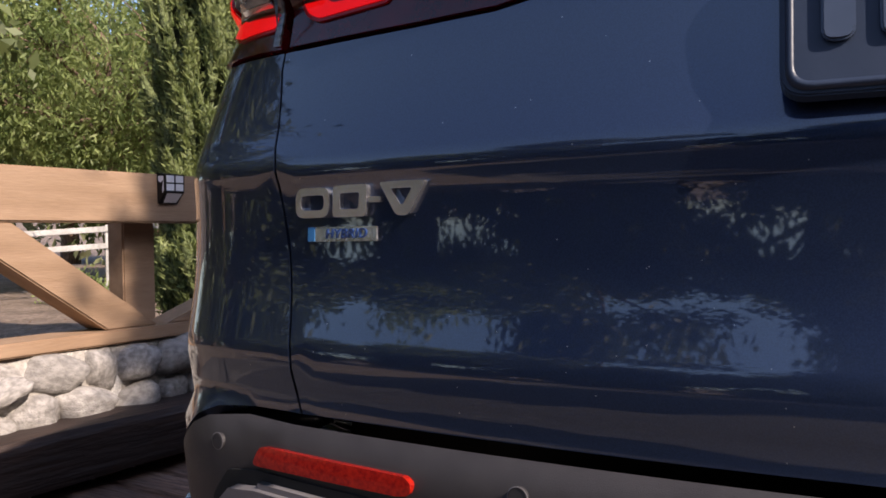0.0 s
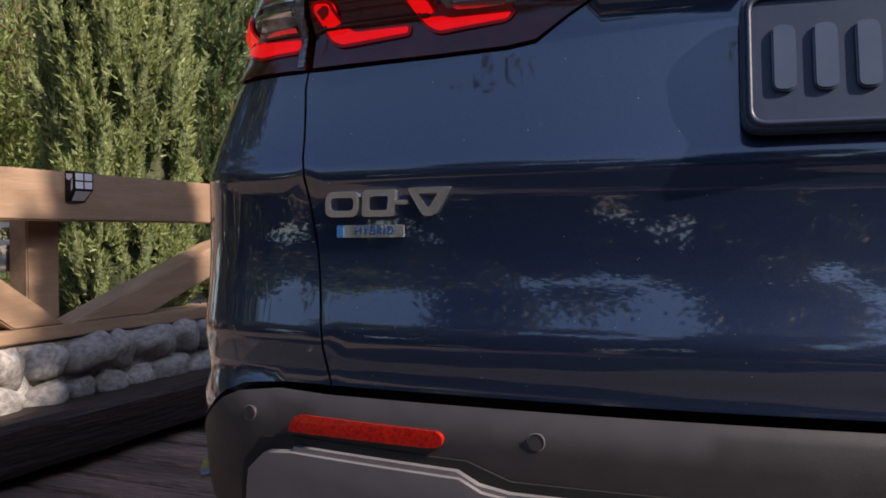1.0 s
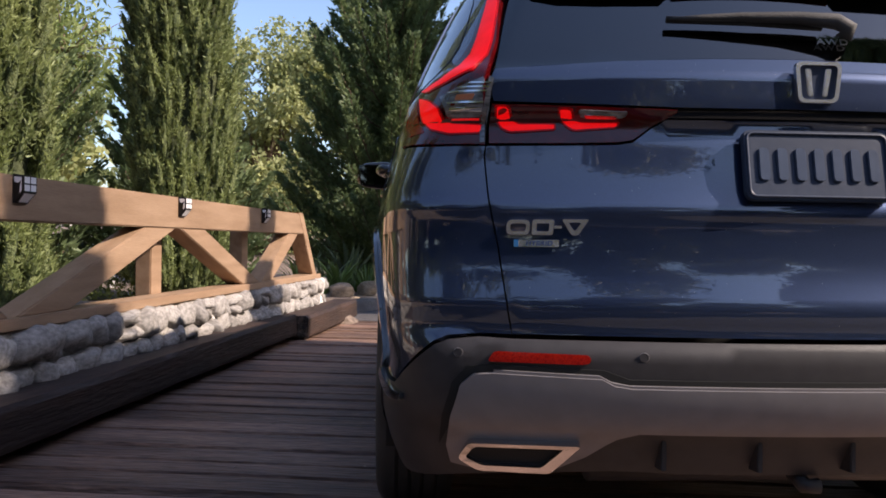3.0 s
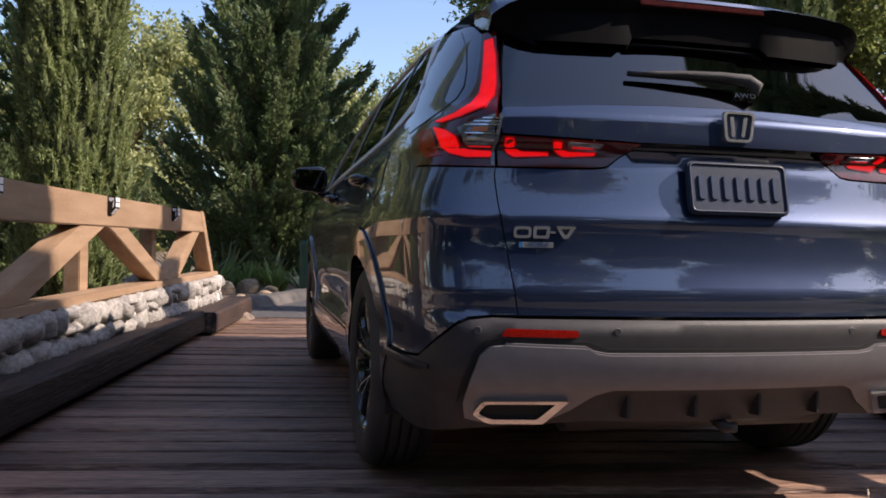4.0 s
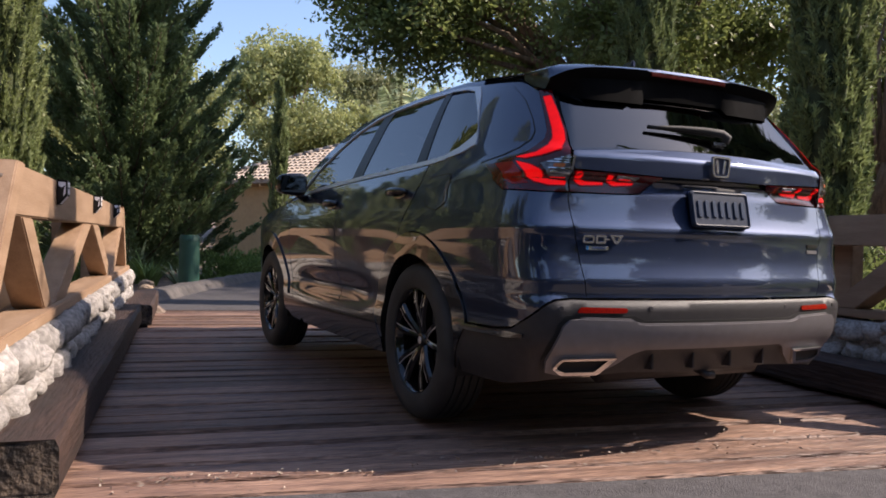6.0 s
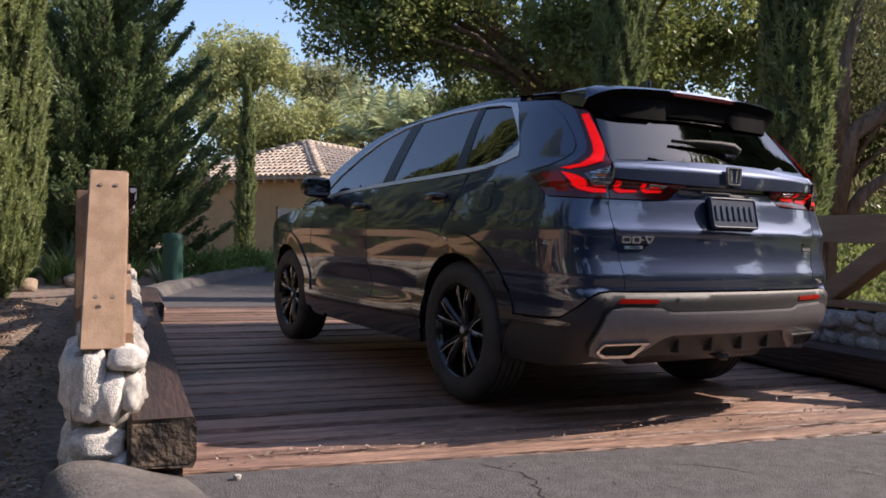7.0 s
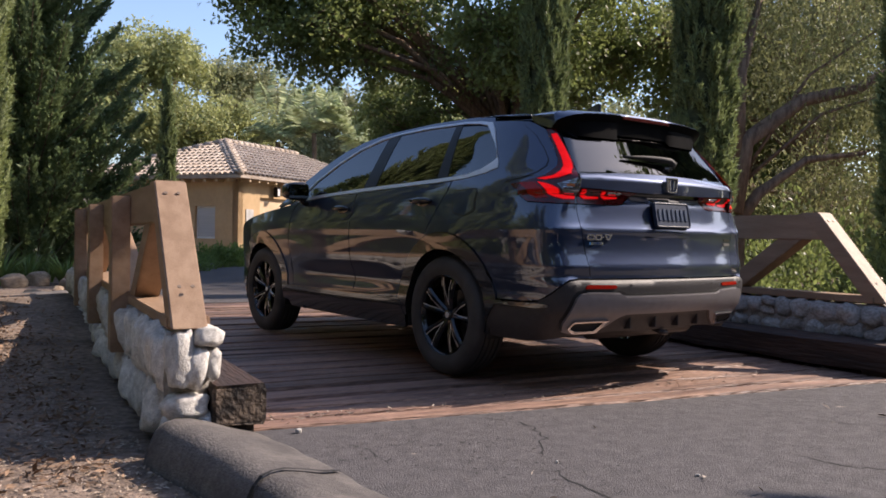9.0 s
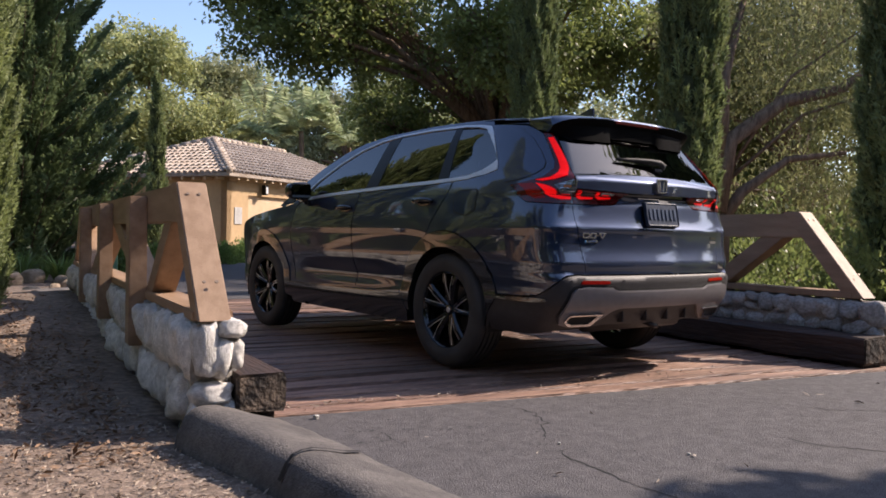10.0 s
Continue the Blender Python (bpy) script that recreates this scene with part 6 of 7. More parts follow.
# cypresses behind the rails
cypress(-3.47, 2.45, 6.6, 0.41, 11, "tall columnar cypress with grey-green sprays", 160000, None, 1700)
cypress(-3.06, 5.62, 6.2, 0.46, 12, "tall columnar cypress with dense green sprays", 160000, None, 1700)
cypress(4.76, 5.19, 8.6, 0.32, 13, "slim tall cypress beside the drive", 95000, M_column, 1500, 1.45)
cypress(4.34, 1.96, 8.8, 0.34, 14, "slim tall cypress beside the drive", 95000, M_column, 1500, 1.45)
cypress(3.85, -0.85, 8.6, 0.44, 15, "slim tall cypress beside the drive", 95000, M_column, 1500, 1.45)
cypress(3.76, 20.4, 5.5, 0.25, 16, "thin young cypress before the house", 20000, M_column, 500, 1.6)

conifer(-0.95, 14.4, 9.4, 2.55, 31, "dark dense cedar reaching down to the ground", M_conifer, 300)
conifer(-4.1, 9.6, 5.6, 1.25, 32, "loose green cedar behind the rail", M_conifer, 130)
conifer(-6.2, 8.2, 6.0, 1.6, 33, "light green cedar behind the rail", M_conifer, 110)

broad_tree(9.4, 11.4, 9.5, 0.24, blobs_in(26, 41, 4.8, 5.0, 4.6, 9.0, 0.9, 1.5) + [(-5.6, 2.2, 7.0, 1.2), (-6.6, 1.6, 7.9, 1.0), (-5.0, 1.0, 5.6, 1.0), (-7.4, 2.4, 8.6, 0.9), (-5.6, 2.2, 5.9, 1.0), (-4.6, 1.6, 5.3, 1.0), (-3.5, 1.5, 5.5, 1.1), (-6.3, 1.8, 6.6, 0.9), (-4.2, 1.2, 6.8, 1.3), (-2.6, 0.8, 6.2, 1.2), (-1.2, 2.7, 3.6, 1.3), (0.5, 3.5, 3.4, 1.3), (1.8, 2.5, 3.4, 1.2), (-0.2, 4.5, 4.4, 1.3)], 41, "large dark broadleaf tree with spreading limbs", M_ficus, 0.13, 340, spread=0.6, dens=44)
broad_tree(17.0, 9.5, 9.0, 0.22, blobs_in(22, 42, 4.5, 4.5, 3.0, 9.0, 1.0, 1.6), 42, "broadleaf tree with sunlit leaves behind the cypresses", M_ficus, 0.16, 300, spread=0.7, dens=34)
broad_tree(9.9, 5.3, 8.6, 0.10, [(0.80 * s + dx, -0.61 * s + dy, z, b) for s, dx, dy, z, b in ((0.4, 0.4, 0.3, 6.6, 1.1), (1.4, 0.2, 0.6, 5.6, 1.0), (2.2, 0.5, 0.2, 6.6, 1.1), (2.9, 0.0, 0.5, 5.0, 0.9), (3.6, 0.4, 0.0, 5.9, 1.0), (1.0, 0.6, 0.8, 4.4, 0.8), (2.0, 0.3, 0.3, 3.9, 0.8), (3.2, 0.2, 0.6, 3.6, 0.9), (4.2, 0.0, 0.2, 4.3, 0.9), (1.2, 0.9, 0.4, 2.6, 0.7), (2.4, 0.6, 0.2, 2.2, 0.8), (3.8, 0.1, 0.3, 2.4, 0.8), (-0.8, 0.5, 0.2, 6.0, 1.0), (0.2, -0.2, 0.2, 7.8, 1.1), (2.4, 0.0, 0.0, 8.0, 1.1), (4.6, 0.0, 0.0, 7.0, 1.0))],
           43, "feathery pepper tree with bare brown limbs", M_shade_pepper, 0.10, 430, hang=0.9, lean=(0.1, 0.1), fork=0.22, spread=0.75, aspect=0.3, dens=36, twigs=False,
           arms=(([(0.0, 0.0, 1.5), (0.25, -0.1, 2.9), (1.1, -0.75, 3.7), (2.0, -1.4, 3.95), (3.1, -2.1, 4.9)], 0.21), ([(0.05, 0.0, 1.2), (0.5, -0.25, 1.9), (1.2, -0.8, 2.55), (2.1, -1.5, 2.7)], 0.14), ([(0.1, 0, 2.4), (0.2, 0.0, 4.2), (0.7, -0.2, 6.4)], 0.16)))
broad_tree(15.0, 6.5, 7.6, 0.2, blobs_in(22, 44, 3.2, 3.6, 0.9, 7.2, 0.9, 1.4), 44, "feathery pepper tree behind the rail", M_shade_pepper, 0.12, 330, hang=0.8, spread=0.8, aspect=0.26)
broad_tree(-11.2, 9.0, 6.5, 0.2, blobs_in(22, 45, 2.9, 2.7, 2.4, 6.6, 0.8, 1.2), 45, "sunlit feathery pepper tree beyond the white fence", M_pepper, 0.12, 480, hang=0.7, spread=0.8, aspect=0.25)
broad_tree(-13.5, 12.5, 7.5, 0.2, blobs_in(20, 46, 3.4, 3.2, 1.8, 7.2, 1.0, 1.5), 46, "light green tree in the distance", M_pepper, 0.2, 220, hang=0.6, spread=1.0, aspect=0.3)
broad_tree(-12, 20, 12, 0.3, blobs_in(22, 47, 4.2, 4.0, 3.0, 11.5, 1.2, 1.9), 47, "tall light green tree beyond the rail", M_pepper, 0.28, 130, hang=0.5, spread=1.1, aspect=0.3)
broad_tree(-17, 9, 10, 0.3, blobs_in(20, 48, 4.0, 4.0, 2.5, 9.5, 1.2, 1.8), 48, "tall light green tree beyond the white fence", M_pepper, 0.28, 130, hang=0.5, spread=1.1, aspect=0.3)
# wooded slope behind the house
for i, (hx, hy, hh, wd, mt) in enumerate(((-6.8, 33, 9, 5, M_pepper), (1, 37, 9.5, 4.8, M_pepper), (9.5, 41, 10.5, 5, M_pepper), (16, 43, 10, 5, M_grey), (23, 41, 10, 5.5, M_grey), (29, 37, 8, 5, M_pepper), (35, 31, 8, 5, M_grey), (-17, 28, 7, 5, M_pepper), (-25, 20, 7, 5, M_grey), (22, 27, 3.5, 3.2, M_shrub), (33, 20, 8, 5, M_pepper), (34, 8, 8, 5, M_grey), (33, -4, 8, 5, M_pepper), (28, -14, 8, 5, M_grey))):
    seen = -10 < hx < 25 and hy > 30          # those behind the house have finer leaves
    # M_far stands in for pepper leaves here, with haze in its colour
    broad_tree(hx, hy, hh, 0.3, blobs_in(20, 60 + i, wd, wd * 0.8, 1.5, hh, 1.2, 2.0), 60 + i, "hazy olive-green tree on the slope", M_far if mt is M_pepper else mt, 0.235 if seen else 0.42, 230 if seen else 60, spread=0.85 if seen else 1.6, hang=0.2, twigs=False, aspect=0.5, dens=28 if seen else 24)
# the near side of the drive: unseen trees added for reflections and bounce
for i, (hx, hy, hh, wd) in enumerate(((1.0, -15, 8.0, 3.4), (-6.5, -14, 8.0, 3.4), (-14, -5, 7, 3.2), (9, -12, 8, 3.2), (-10.5, -1.0, 8, 3.0), (-12.5, 3.0, 8.5, 3.0))):
    broad_tree(hx, hy, hh, 0.25, blobs_in(22, 80 + i, wd, wd, 2.0, hh, 0.9, 1.4), 80 + i, "unseen dark evergreen tree added for the car's reflections", M_oak, 0.26, 170, spread=1.0, twigs=False)
broad_tree(6.4, -7.7, 6.5, 0.25, [(-2.9, 2.5, 4.9, 0.75), (-2.3, 2.2, 5.0, 0.85), (-1.6, 1.4, 5.1, 0.9), (-0.8, -0.1, 5.0, 1.0), (0.2, -0.8, 5.0, 1.1), (1.2, -1.0, 5.1, 1.1), (2.4, -1.2, 5.0, 1.1), (-1.9, 0.4, 5.4, 1.1), (0.0, -1.2, 5.8, 1.3), (1.8, -1.4, 5.6, 1.2), (0.6, -2.4, 5.4, 1.3), (-1.2, -1.2, 5.2, 1.2)], 90, "broadleaf tree beside the drive", M_ficus, 0.32, 560, spread=0.55, twigs=False)
# out of view; added so its crown dapples the left wall and rail
broad_tree(6.5, -1.6, 8.2, 0.10, [(-0.9, 0.1, 7.0, 0.5), (-0.3, -0.1, 7.2, 0.5), (0.3, 0.2, 7.0, 0.5)], 91, "unseen sparse broadleaf tree added for dappled shade", M_ficus, 0.14, 240, spread=0.45, dens=14, twigs=False)
# unseen belt of trees, added to darken the low sky the car mirrors
for i in range(10):
    w = math.radians(196 + i * 17)
    broad_tree(25 * math.cos(w) + 1, 23 * math.sin(w), 7.0 + i % 3, 0.3, blobs_in(26, 110 + i, 4.2, 3.0, 0.2, 5.2 + 1.4 * (i % 3), 1.2, 1.9), 110 + i, "unseen dense tree added to cover the low sky", M_oak if i % 2 else M_ficus, 0.36, 120, spread=1.3, twigs=False)


def strap_plant(x, y, h, n, seed, mat, label, name="strap_leaf_plant", width=0.05):
    rng = random.Random(seed)
    chunks = []
    for i in range(n):
        w, L, lean = rng.uniform(0, 6.283), h * rng.uniform(0.7, 1.15), rng.uniform(0.25, 0.9)
        d, s = Vector((math.cos(w), math.sin(w), 0)), Vector((-math.sin(w), math.cos(w), 0))
        vs, fs = [], []
        for k in range(5):
            q = k / 4
            c = d * (0.04 + L * lean * q ** 1.5) + Vector((0, 0, L * q * (1 - 0.35 * lean * q)))
            ww = width * (1 - q ** 2) * 0.5 + 0.002
            vs += [c - s * ww, c + Vector((0, 0, -0.3 * ww)), c + s * ww]
        for k in range(4):
            fs += [(3 * k, 3 * k + 1, 3 * k + 4, 3 * k + 3), (3 * k + 1, 3 * k + 2, 3 * k + 5, 3 * k + 4)]
        chunks.append((vs, fs))
    at = pose(x, y, ground_height(x, y) - 0.01)
    if name == "agave":                     # broad leaves, each a part
        ob = thing(name, label, "plant", at, "bed plants")
        for c in chunks:
            part("leaf", mesh("leaf", *c, mat, True), ob)
        return ob
    ob = new(name, mesh(name, *joined(chunks), mat, True))
    ob.matrix_world = at
    return tagged(ob, label, "plant", "bed plants")


def shrub(x, y, r, h, seed, mat, label, n=2600, leaf=0.06):
    rng = np.random.default_rng(seed)
    d = unit(rng.normal(size=(n, 3)))
    d[:, 2] = np.abs(d[:, 2])
    rad = (1 + 0.18 * np.sin(d[:, 0] * 7 + seed) + 0.15 * np.sin(d[:, 1] * 9)) * (1 - 0.4 * rng.random(n) ** 2)
    P = d * rad[:, None] * np.array([r, r, h])
    V = leaf_quads(P, d + rng.normal(size=(n, 3)) * 0.6 + np.array([0, 0, 0.4]), leaf * rng.uniform(0.7, 1.4, n), leaf * 0.5, rng)
    ob = new("shrub", quads_mesh("shrub", V, mat))
    ob.matrix_world = pose(x, y, ground_height(x, y) - 0.02)
    return tagged(ob, label, "shrub", "shrubs")


rs = random.Random(5)
for i in range(7):
    strap_plant(-2.6 + i * 0.42 + rs.uniform(-0.1, 0.1), 11.0 + rs.uniform(-0.7, 0.9), rs.uniform(0.5, 0.75), 26, 100 + i, M_agave if i % 2 else M_shrub, "clump of long strap-shaped green leaves")
for i, (x, y, h) in enumerate(((-1.75, 12.4, 1.0), (-0.9, 12.9, 0.9), (-2.5, 12.2, 0.85))):
    strap_plant(x, y, h, 20, 130 + i, M_agave, "large blue-green agave with broad pointed leaves", "agave", 0.11)
for i in range(9):
    strap_plant(-2.3 + i * 0.2 + rs.uniform(-0.1, 0.1), 11.2 + rs.uniform(-0.4, 0.5), rs.uniform(0.45, 0.65), 34, 140 + i, M_shrub, "clump of arching bright green grass leaves", "grass_clump", 0.03)
for i in range(16):
    shrub(0.7 + i * 0.52, 12.8 + i * 0.63 + rs.uniform(-0.3, 0.3), 0.5, rs.uniform(0.4, 0.62), 200 + i, M_shrub, "low bright green hedge shrub", 1800, 0.08)
for i in range(9):
    shrub(3.3 + rs.uniform(-0.2, 0.9), -1.8 + i * 0.95, 0.6, rs.uniform(0.5, 1.1), 230 + i, M_ficus, "dark green shrub behind the rail", 2400, 0.07)
for i in range(8):
    shrub(5.8 + rs.uniform(-0.8, 0.9), -3.2 + i * 1.6, 1.1, rs.uniform(0.9, 1.7), 250 + i, M_ficus if i % 2 else M_pepper, "tall shrub in the shade of the trees", 3600, 0.09)
for i in range(6):
    shrub(-6.4 + i * 0.9 - 3, 6.3 + rs.uniform(-0.4, 0.4) + i * 0.5, 0.45, rs.uniform(0.25, 0.45), 270 + i, M_pepper, "low yellow-green shrub on the dry soil", 900, 0.06)


for i in range(7):
    lat = 8.6 + i * 1.15
    shrub(10.6 + 0.795 * lat, 14.8 - 0.606 * lat, 1.5, rs.uniform(2.6, 3.8), 290 + i, M_ficus if i % 2 else M_shrub, "tall dark green shrub under the trees", 5200, 0.15)


def palm(x, y, h, seed):
    rr = random.Random(seed)
    t = thing("palm_tree", "palm with arching feather fronds behind the house", "tree", pose(x, y, ground_height(x, y)), "palms")
    part("trunk", tube("trunk", [(0, 0, -0.1), (0.1, 0, h * 0.5), (0, 0, h)], [0.16, 0.13, 0.12], M_bark), t)
    rng = np.random.default_rng(seed)
    for i in range(18):
        w, L, lift = i * 2.4, rr.uniform(2.0, 2.7), rr.uniform(0.6, 2.1)
        q = np.repeat(np.linspace(0.12, 1, 34), 2)
        d = np.array([math.cos(w), math.sin(w), 0])
        s = np.array([-math.sin(w), math.cos(w), 0])
        C = d * (L * q * 0.70)[:, None] + np.array([0, 0, 1.0]) * (h + L * (lift * q - 0.75 * q * q))[:, None]
        sg = np.tile([-1.0, 1.0], 34)[:, None]
        ln = 0.55 * np.sin(np.clip(q * 3.0, 0, 3.1)) + 0.12
        V = leaf_quads(C, s * sg + d * 0.6 + np.array([0, 0, -0.35]), ln, 0.12, rng)
        part("frond", quads_mesh("frond", V, M_palm), t)


palm(14.5, 31.9, 5.7, 1)
palm(13.1, 33.0, 5.2, 2)
palm(16.5, 30.7, 5.0, 3)

# ---- house ----
HX, HY = 6.94, 22.7
HL, HR = Vector((-0.49, 0.87, 0)).normalized(), Vector((0.87, 0.49, 0)).normalized()
HM = Matrix(((HR.x, HL.x, 0, HX), (HR.y, HL.y, 0, HY), (0, 0, 1, 0), (0, 0, 0, 1)))   # a along the garage front, b along the shaded side
house = thing("house", "ochre stucco house with a clay tile hip roof", "house", HM)
EAVE, WA, WB = 2.95, 12.0, 7.0


def wall_with_holes(name, length, height, holes, th, mat):
    """A wall slab along a, of real thickness, with rectangular openings."""
    xs = sorted({0, length, *[h[0] for h in holes], *[h[1] for h in holes]})
    zs = sorted({-0.3, height, *[h[2] for h in holes], *[h[3] for h in holes]})
    bm = bmesh.new()
    grid = {(i, j): bm.verts.new((x, 0, z)) for i, x in enumerate(xs) for j, z in enumerate(zs)}
    for i in range(len(xs) - 1):
        for j in range(len(zs) - 1):
            cx, cz = (xs[i] + xs[i + 1]) / 2, (zs[j] + zs[j + 1]) / 2
            if not any(h[0] < cx < h[1] and h[2] < cz < h[3] for h in holes):
                bm.faces.new((grid[i, j], grid[i + 1, j], grid[i + 1, j + 1], grid[i, j + 1]))
    out = bmesh.ops.extrude_face_region(bm, geom=bm.faces[:])
    bmesh.ops.translate(bm, verts=[v for v in out["geom"] if isinstance(v, bmesh.types.BMVert)], vec=(0, th, 0))
    bmesh.ops.delete(bm, geom=[v for v in bm.verts if not v.link_faces], context="VERTS")
    bmesh.ops.recalc_face_normals(bm, faces=bm.faces[:])
    return bm_mesh(name, bm, mat)


w = part("wall", wall_with_holes("wall_garage", WA, EAVE, [(1.2, 6.2, -0.25, 2.2)], 0.25, M_stucco), house)
w2 = part("wall", wall_with_holes("wall_side", WB, EAVE, [(1.0, 1.9, 0.7, 1.85)], 0.25, M_stucco), house)
w2.matrix_local = Matrix(((0, 1, 0, 0.0), (1, 0, 0, 0.0), (0, 0, 1, 0), (0, 0, 0, 1)))
part("wall", block("wall_back", 0.25, WA, WB, WB + 0.25, -0.3, EAVE, M_stucco, 0), house)
part("wall", block("wall_end", WA, WA + 0.25, 0, WB + 0.25, -0.3, EAVE, M_stucco, 0), house)
part("garage_door", block("garage_door", 1.2, 6.2, 0.12, 0.17, -0.2, 2.2, M_cream, 0.01), house, "cream panelled garage door")
win = part("window_frame", block("window_frame", 0.10, 0.16, 1.0, 1.9, 0.7, 1.85, M_white, 0.004), house)
part("blind", block("blind", 0.17, 0.18, 1.02, 1.88, 0.72, 1.83, M_white, 0), win)
part("pane", block("pane", 0.085, 0.097, 1.06, 1.84, 0.77, 1.79, M_pane, 0), win)
part("plinth_band", block("plinth_band", -0.04, 0.9, -0.04, -0.002, 0.2, 0.55, M_stucco, 0.01), house)
part("wall_vent", block("wall_vent", 0.40, 0.82, -0.03, -0.003, 1.15, 1.75, M_fence, 0.008), house)
for la in (2.0, 5.0):
    lamp = part("wall_lantern", block("wall_lantern", la - 0.09, la + 0.09, -0.24, -0.06, 2.25, 2.62, M_iron, 0.02), house, "black iron wall lantern")
    part("lantern_pane", block("lantern_pane", la - 0.06, la + 0.06, -0.246, -0.2405, 2.3, 2.55, M_frost, 0), lamp)
    part("lantern_arm", block("lantern_arm", la - 0.015, la + 0.015, -0.07, -0.003, 2.5, 2.53, M_iron, 0), lamp)
OV, PITCH = 0.45, 0.42
ridge_h = (WB / 2 + OV) * PITCH
A0, A1, B0, B1 = -OV, WA + OV, -OV, WB + OV
ra0, ra1, rb = WB / 2, WA - WB / 2, WB / 2
RV = [(A0, B0, EAVE), (A1, B0, EAVE), (A1, B1, EAVE), (A0, B1, EAVE), (ra0, rb, EAVE + ridge_h), (ra1, rb, EAVE + ridge_h)]
roof_me = mesh("roof", [(a, b, z - 0.06) for a, b, z in RV] + [(a, b, z - 0.16) for a, b, z in RV[:4]], [(0, 1, 5, 4), (1, 2, 5), (2, 3, 4, 5), (3, 0, 4), (9, 8, 7, 6), (0, 6, 7, 1), (1, 7, 8, 2), (2, 8, 9, 3), (3, 9, 6, 0)], M_tile)
roof = part("roof", roof_me, house, "weathered pinkish clay barrel tiles")
for i in range(24):
    a = 0.1 + i * 0.5
    part("rafter_tail", block("rafter_tail", a, a + 0.1, -OV + 0.06, -0.003, EAVE - 0.27, EAVE - 0.17, M_cream, 0.008), house)
for i in range(14):
    b = 0.1 + i * 0.5
    part("rafter_tail", block("rafter_tail", -OV + 0.06, -0.003, b, b + 0.1, EAVE - 0.27, EAVE - 0.17, M_cream, 0.008), house)


def tile_mesh(name, L=0.44, w=0.21, h=0.075):
    vs, fs = [], []
    for y, s in ((0, 1.0), (L, 0.86)):
        for k in range(6):
            q = math.pi * k / 5
            vs.append((-math.cos(q) * w / 2 * s, y, math.sin(q) * h * s + (0.03 if y == 0 else 0.0)))
        for k in range(6):
            q = math.pi * k / 5
            vs.append((-math.cos(q) * (w / 2 - 0.018) * s, y, math.sin(q) * (h - 0.018) * s + (0.03 if y == 0 else 0.0)))
    for k in range(5):
        fs.append((k, 12 + k, 12 + k + 1, k + 1)[::-1])
        fs.append((k, k + 1, 7 + k, 6 + k))
    return mesh(name, vs, fs, M_tile, True)


TILE = tile_mesh("tile")
tv = [v.co.copy() for v in TILE.vertices]
tf = [tuple(p.vertices) for p in TILE.polygons]
rest = []
made = 0
sl = math.atan(PITCH)
rt = random.Random(4)
for side in ("b", "a"):
    rows = int((WB / 2 + OV) / math.cos(sl) / 0.38)
    for row in range(rows):
        d = row * 0.38 * math.cos(sl)
        lo, hi = (B0 + d, B1 - d) if side == "b" else (A0 + d, A1 - d)
        n = int((hi - lo) / 0.25)
        for i in range(n):
            c = lo + (i + 0.5) * (hi - lo) / n
            z = EAVE - 0.055 + d * PITCH
            e = rt.uniform(-0.012, 0.012)
            if side == "b":       # slope facing the shaded side
                m = Matrix.Translation((A0 + d + e, c, z)) @ Matrix.Rotation(-sl, 4, "Y") @ Matrix.Rotation(-math.pi / 2, 4, "Z")
            else:
                m = Matrix.Translation((c, B0 + d + e, z)) @ Matrix.Rotation(sl, 4, "X")
            if made < 290 and (side == "b" or (c < 5.5)):
                ob = part("tile", TILE, roof)
                ob.matrix_local = m
                made += 1
            else:
                rest.append(([m @ v for v in tv], tf))
tagged(part("far_tiles", mesh("far_tiles", *joined(rest), M_tile, True), roof), kind="stuff")
for p0, p1 in (((A0, B0, EAVE), (ra0, rb, EAVE + ridge_h)), ((A0, B1, EAVE), (ra0, rb, EAVE + ridge_h)), ((ra0, rb, EAVE + ridge_h), (ra1, rb, EAVE + ridge_h))):
    n = 14
    P0, P1 = Vector(p0), Vector(p1)
    for i in range(n):
        a, b = P0.lerp(P1, i / n), P0.lerp(P1, (i + 1.08) / n)
        part("ridge_tile", tube("ridge_tile", [a + Vector((0, 0, 0.02)), b + Vector((0, 0, 0.0))], [0.12, 0.10], M_tile, 10), roof)

# ---- white fence, utility box, rocks ----
fence = thing("white_fence", "white painted two-rail wooden fence", "fence", pose(-10.2, 6.6, 0, 0, 0, 52))
for i in range(6):
    part("post", block("post", i * 2.0 - 1.15, i * 2.0 - 1.05, -0.05, 0.05, -0.4, 1.0 + 0.06 * (i * 2.0 - 1.1), M_fence), fence)
for z in (0.69, 0.94):
    rail = part("rail", block("rail", -1.3, 9.2, -0.075, -0.051, -0.042, 0.042, M_fence), fence)
    rail.matrix_local = pose(0, 0, z, 0, -3.4, 0)
bx = thing("utility_bollard", "dark green plastic utility pedestal beside the drive", "utility box", pose(-0.42, 9.75, ground_height(-0.42, 9.75)))
bm = bmesh.new()
bmesh.ops.create_cone(bm, cap_ends=True, segments=28, radius1=0.16, radius2=0.155, depth=0.8, matrix=Matrix.Translation((0, 0, 0.40)))
part("barrel", bm_mesh("barrel", bm, M_box, False), bx)
bm = bmesh.new()
bmesh.ops.create_cone(bm, cap_ends=True, segments=28, radius1=0.168, radius2=0.150, depth=0.10, matrix=Matrix.Translation((0, 0, 0.85)))
bmesh.ops.bevel(bm, geom=[e for e in bm.edges if abs(e.verts[0].co.z - e.verts[1].co.z) < 1e-4], offset=0.012, segments=2, affect="EDGES")
part("cap", bm_mesh("cap", bm, M_box, False), bx)

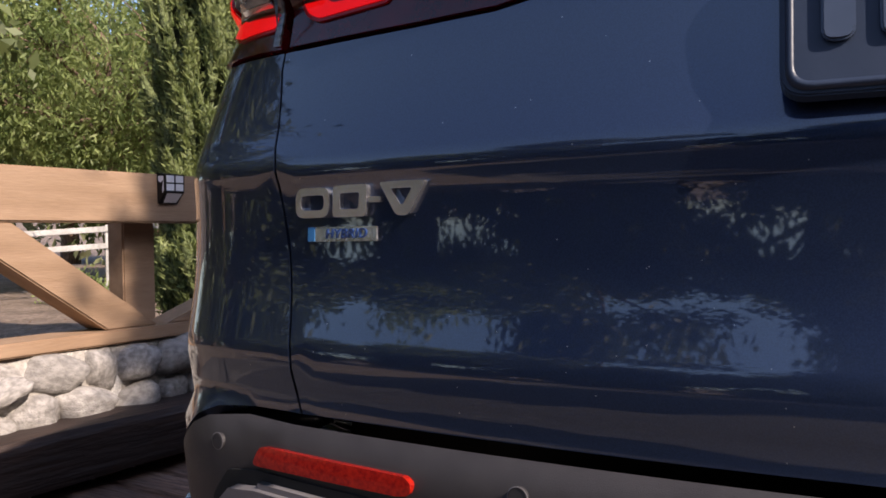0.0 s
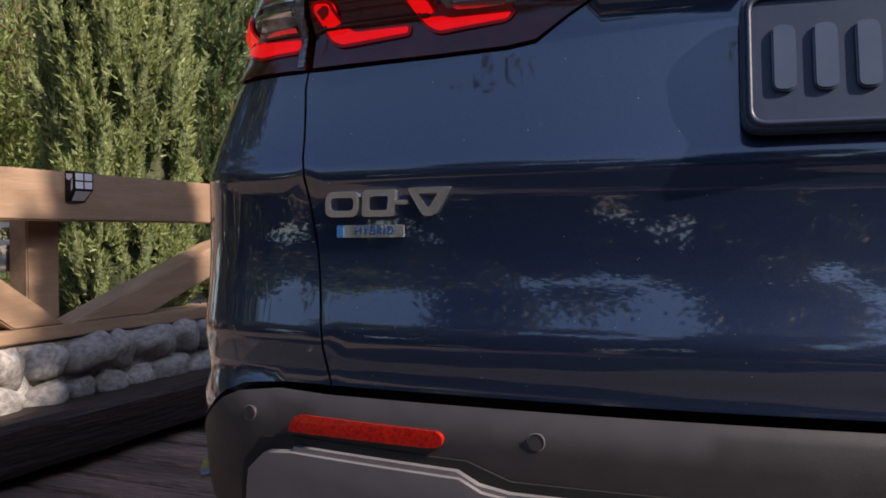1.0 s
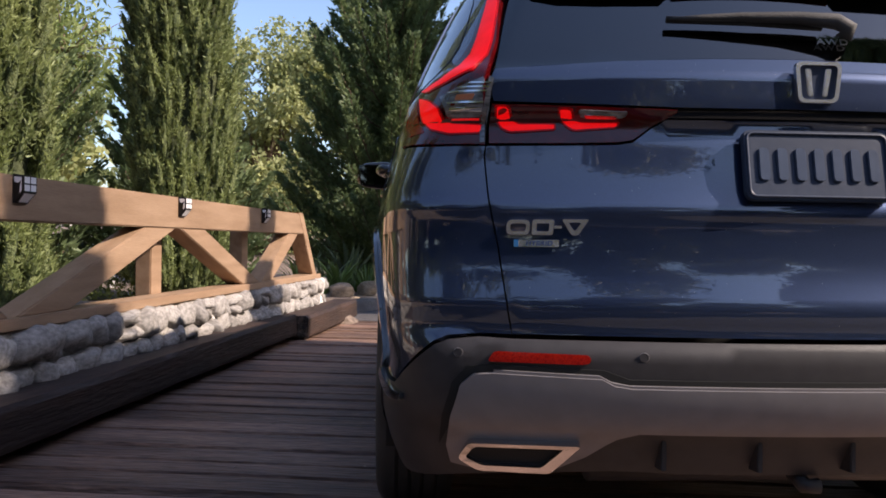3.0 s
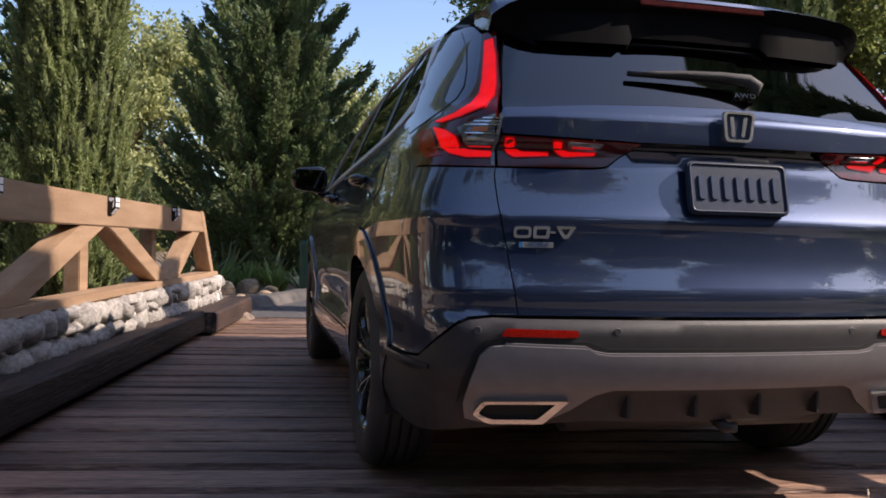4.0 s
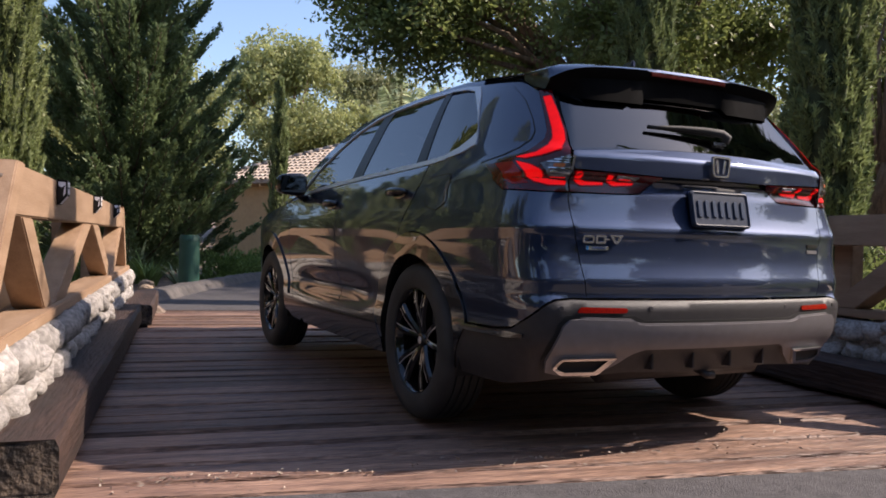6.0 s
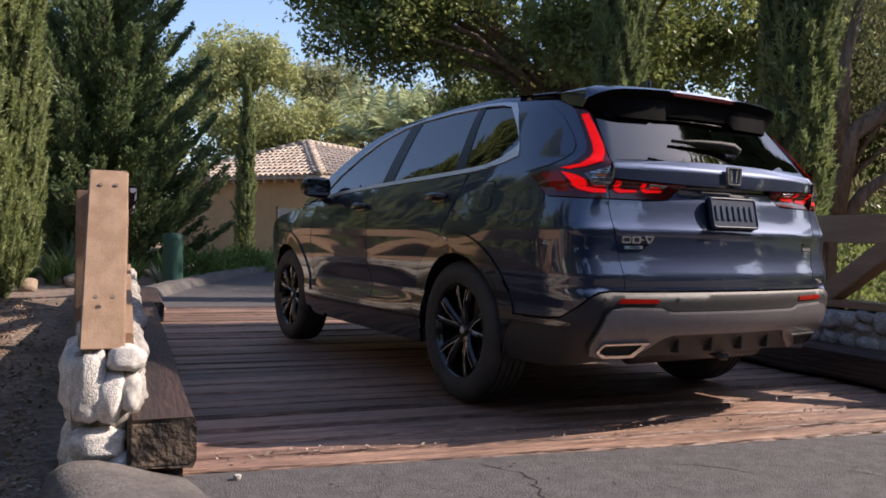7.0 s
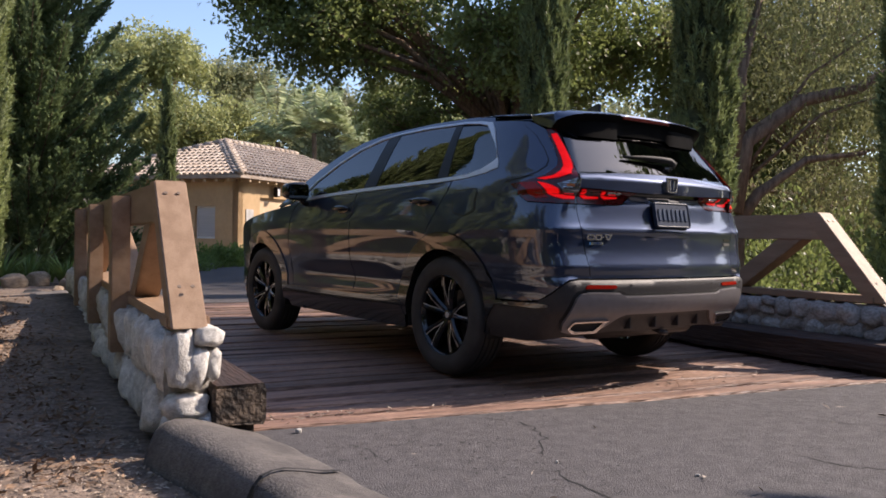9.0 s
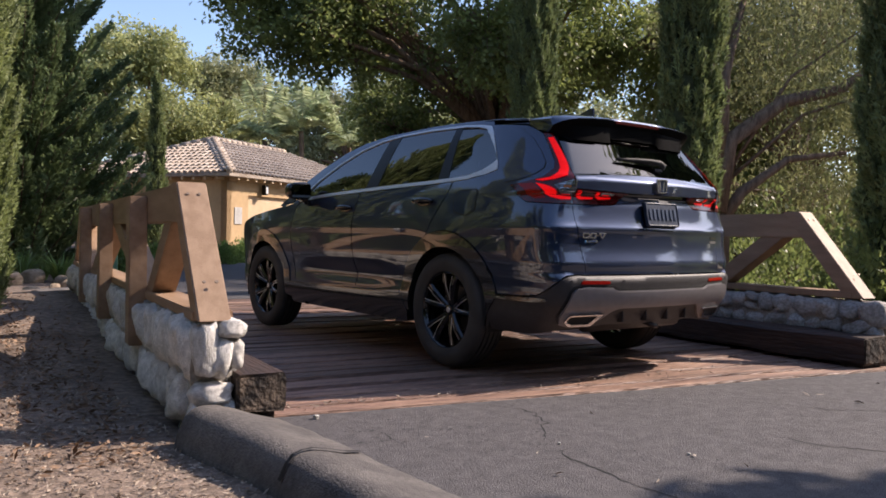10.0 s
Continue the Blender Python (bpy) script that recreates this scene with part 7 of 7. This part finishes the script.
ROCKS = stone_meshes(4, 77)
for me in ROCKS:
    me.materials[0] = M_rock
rr = random.Random(9)
for x, y, s in ((-1.75, 10.4, 0.22), (-1.35, 10.8, 0.24), (-1.0, 10.2, 0.15), (-2.5, 9.6, 0.2), (-1.1, 9.3, 0.13), (-1.45, 8.6, 0.12), (-0.95, 8.9, 0.1), (-1.6, 7.2, 0.14), (-1.95, 7.5, 0.16), (0.4, 11.9, 0.12), (1.0, 12.9, 0.13)):
    ob = new("rock", ROCKS[rr.randrange(4)])
    ob.matrix_world = Matrix.LocRotScale((x, y, ground_height(x, y) + s * 0.35), Euler((0, 0, rr.uniform(0, 6))), (s, s * rr.uniform(0.7, 1.1), s * 0.62))
    tagged(ob, "tan field rock at the edge of the bed", "rock", "bed rocks")


# ---- litter ----
def litter(name, spots, mat, seed, label, size, flat=0.3):
    rng = np.random.default_rng(seed)
    P = np.array(spots)
    n = len(P)
    D = rng.normal(size=(n, 3)) * np.array([1, 1, flat])
    V = leaf_quads(P, D, rng.uniform(size * 0.5, size * 1.6, n), rng.uniform(size * 0.2, size * 0.5, n), rng)
    V[:, :, 2] = np.maximum(V[:, :, 2], P[:, None, 2] - 0.003)
    return tagged(new(name, quads_mesh(name, V, mat)), label, name.replace("_", " "), kind="stuff")


rl = random.Random(14)
spots, leaves_ = [], []
while len(spots) < 30000:
    x, y = rl.uniform(-6.5, -2.8), rl.uniform(-4.5, 3.2)
    if rl.random() > 1.25 - 0.16 * math.hypot(x + 4.1, y + 2.6):
        continue
    q = -2.86 - 0.055 * max(0, -y - 1.2) ** 1.6
    if x < q:
        spots.append((x, y, ground_height(x, y) + 0.006))
litter("wood_chips", spots, M_chip, 1, "scattered pale wood chips and straw on the soil", 0.024)
for i in range(4600):
    x, y = rl.gauss(-3.12, 0.33), rl.uniform(-1.0, 5.5)
    u, v = to_bridge(x, y)
    if u < -2.86:
        leaves_.append((x, y, ground_height(x, y) + 0.012))
for i in range(500):
    x, y = rl.uniform(-8, -2.9), rl.uniform(-2, 9)
    leaves_.append((x, y, ground_height(x, y) + 0.012))
litter("dry_leaves", leaves_, M_chip2, 2, "fallen brown leaves beside the stone wall", 0.040, 0.4)
deck_bits = []
for i in range(240):
    u, v = rl.uniform(-2.15, 1.65), rl.choice((rl.uniform(-1.1, -0.6), rl.uniform(-1.1, 5.5)))
    deck_bits.append((*bridge(u, v), 0.004))
for i in range(160):
    u = rl.uniform(-2.2, 1.7)
    deck_bits.append((*bridge(u, rl.gauss(-0.92, 0.02)), 0.004))
litter("bark_crumbs", deck_bits, M_chip, 3, "crumbs of pale bark and straw on the planks", 0.022)
road_bits = [(rl.uniform(-2.6, 2.5), rl.uniform(-4.5, -1.4), 0.001) for i in range(60)]
litter("road_leaves", road_bits, M_chip, 4, "small dry leaves on the asphalt", 0.04)

PEBBLES = stone_meshes(3, 31)
for me in PEBBLES:
    me.materials[0] = M_limewash
for i, (x, y, s) in enumerate(((-2.30, -0.86, 0.017), (-1.68, -1.81, 0.008), (-1.37, -2.22, 0.008))):
    ob = new("pebble", PEBBLES[i % 3])
    ob.matrix_world = Matrix.LocRotScale((x, y, -0.006 + s * 0.55), Euler((0, 0, i)), (s, s * 0.85, s * 0.7))
    tagged(ob, "small pale stone lying on the asphalt", "stone", "pebbles")
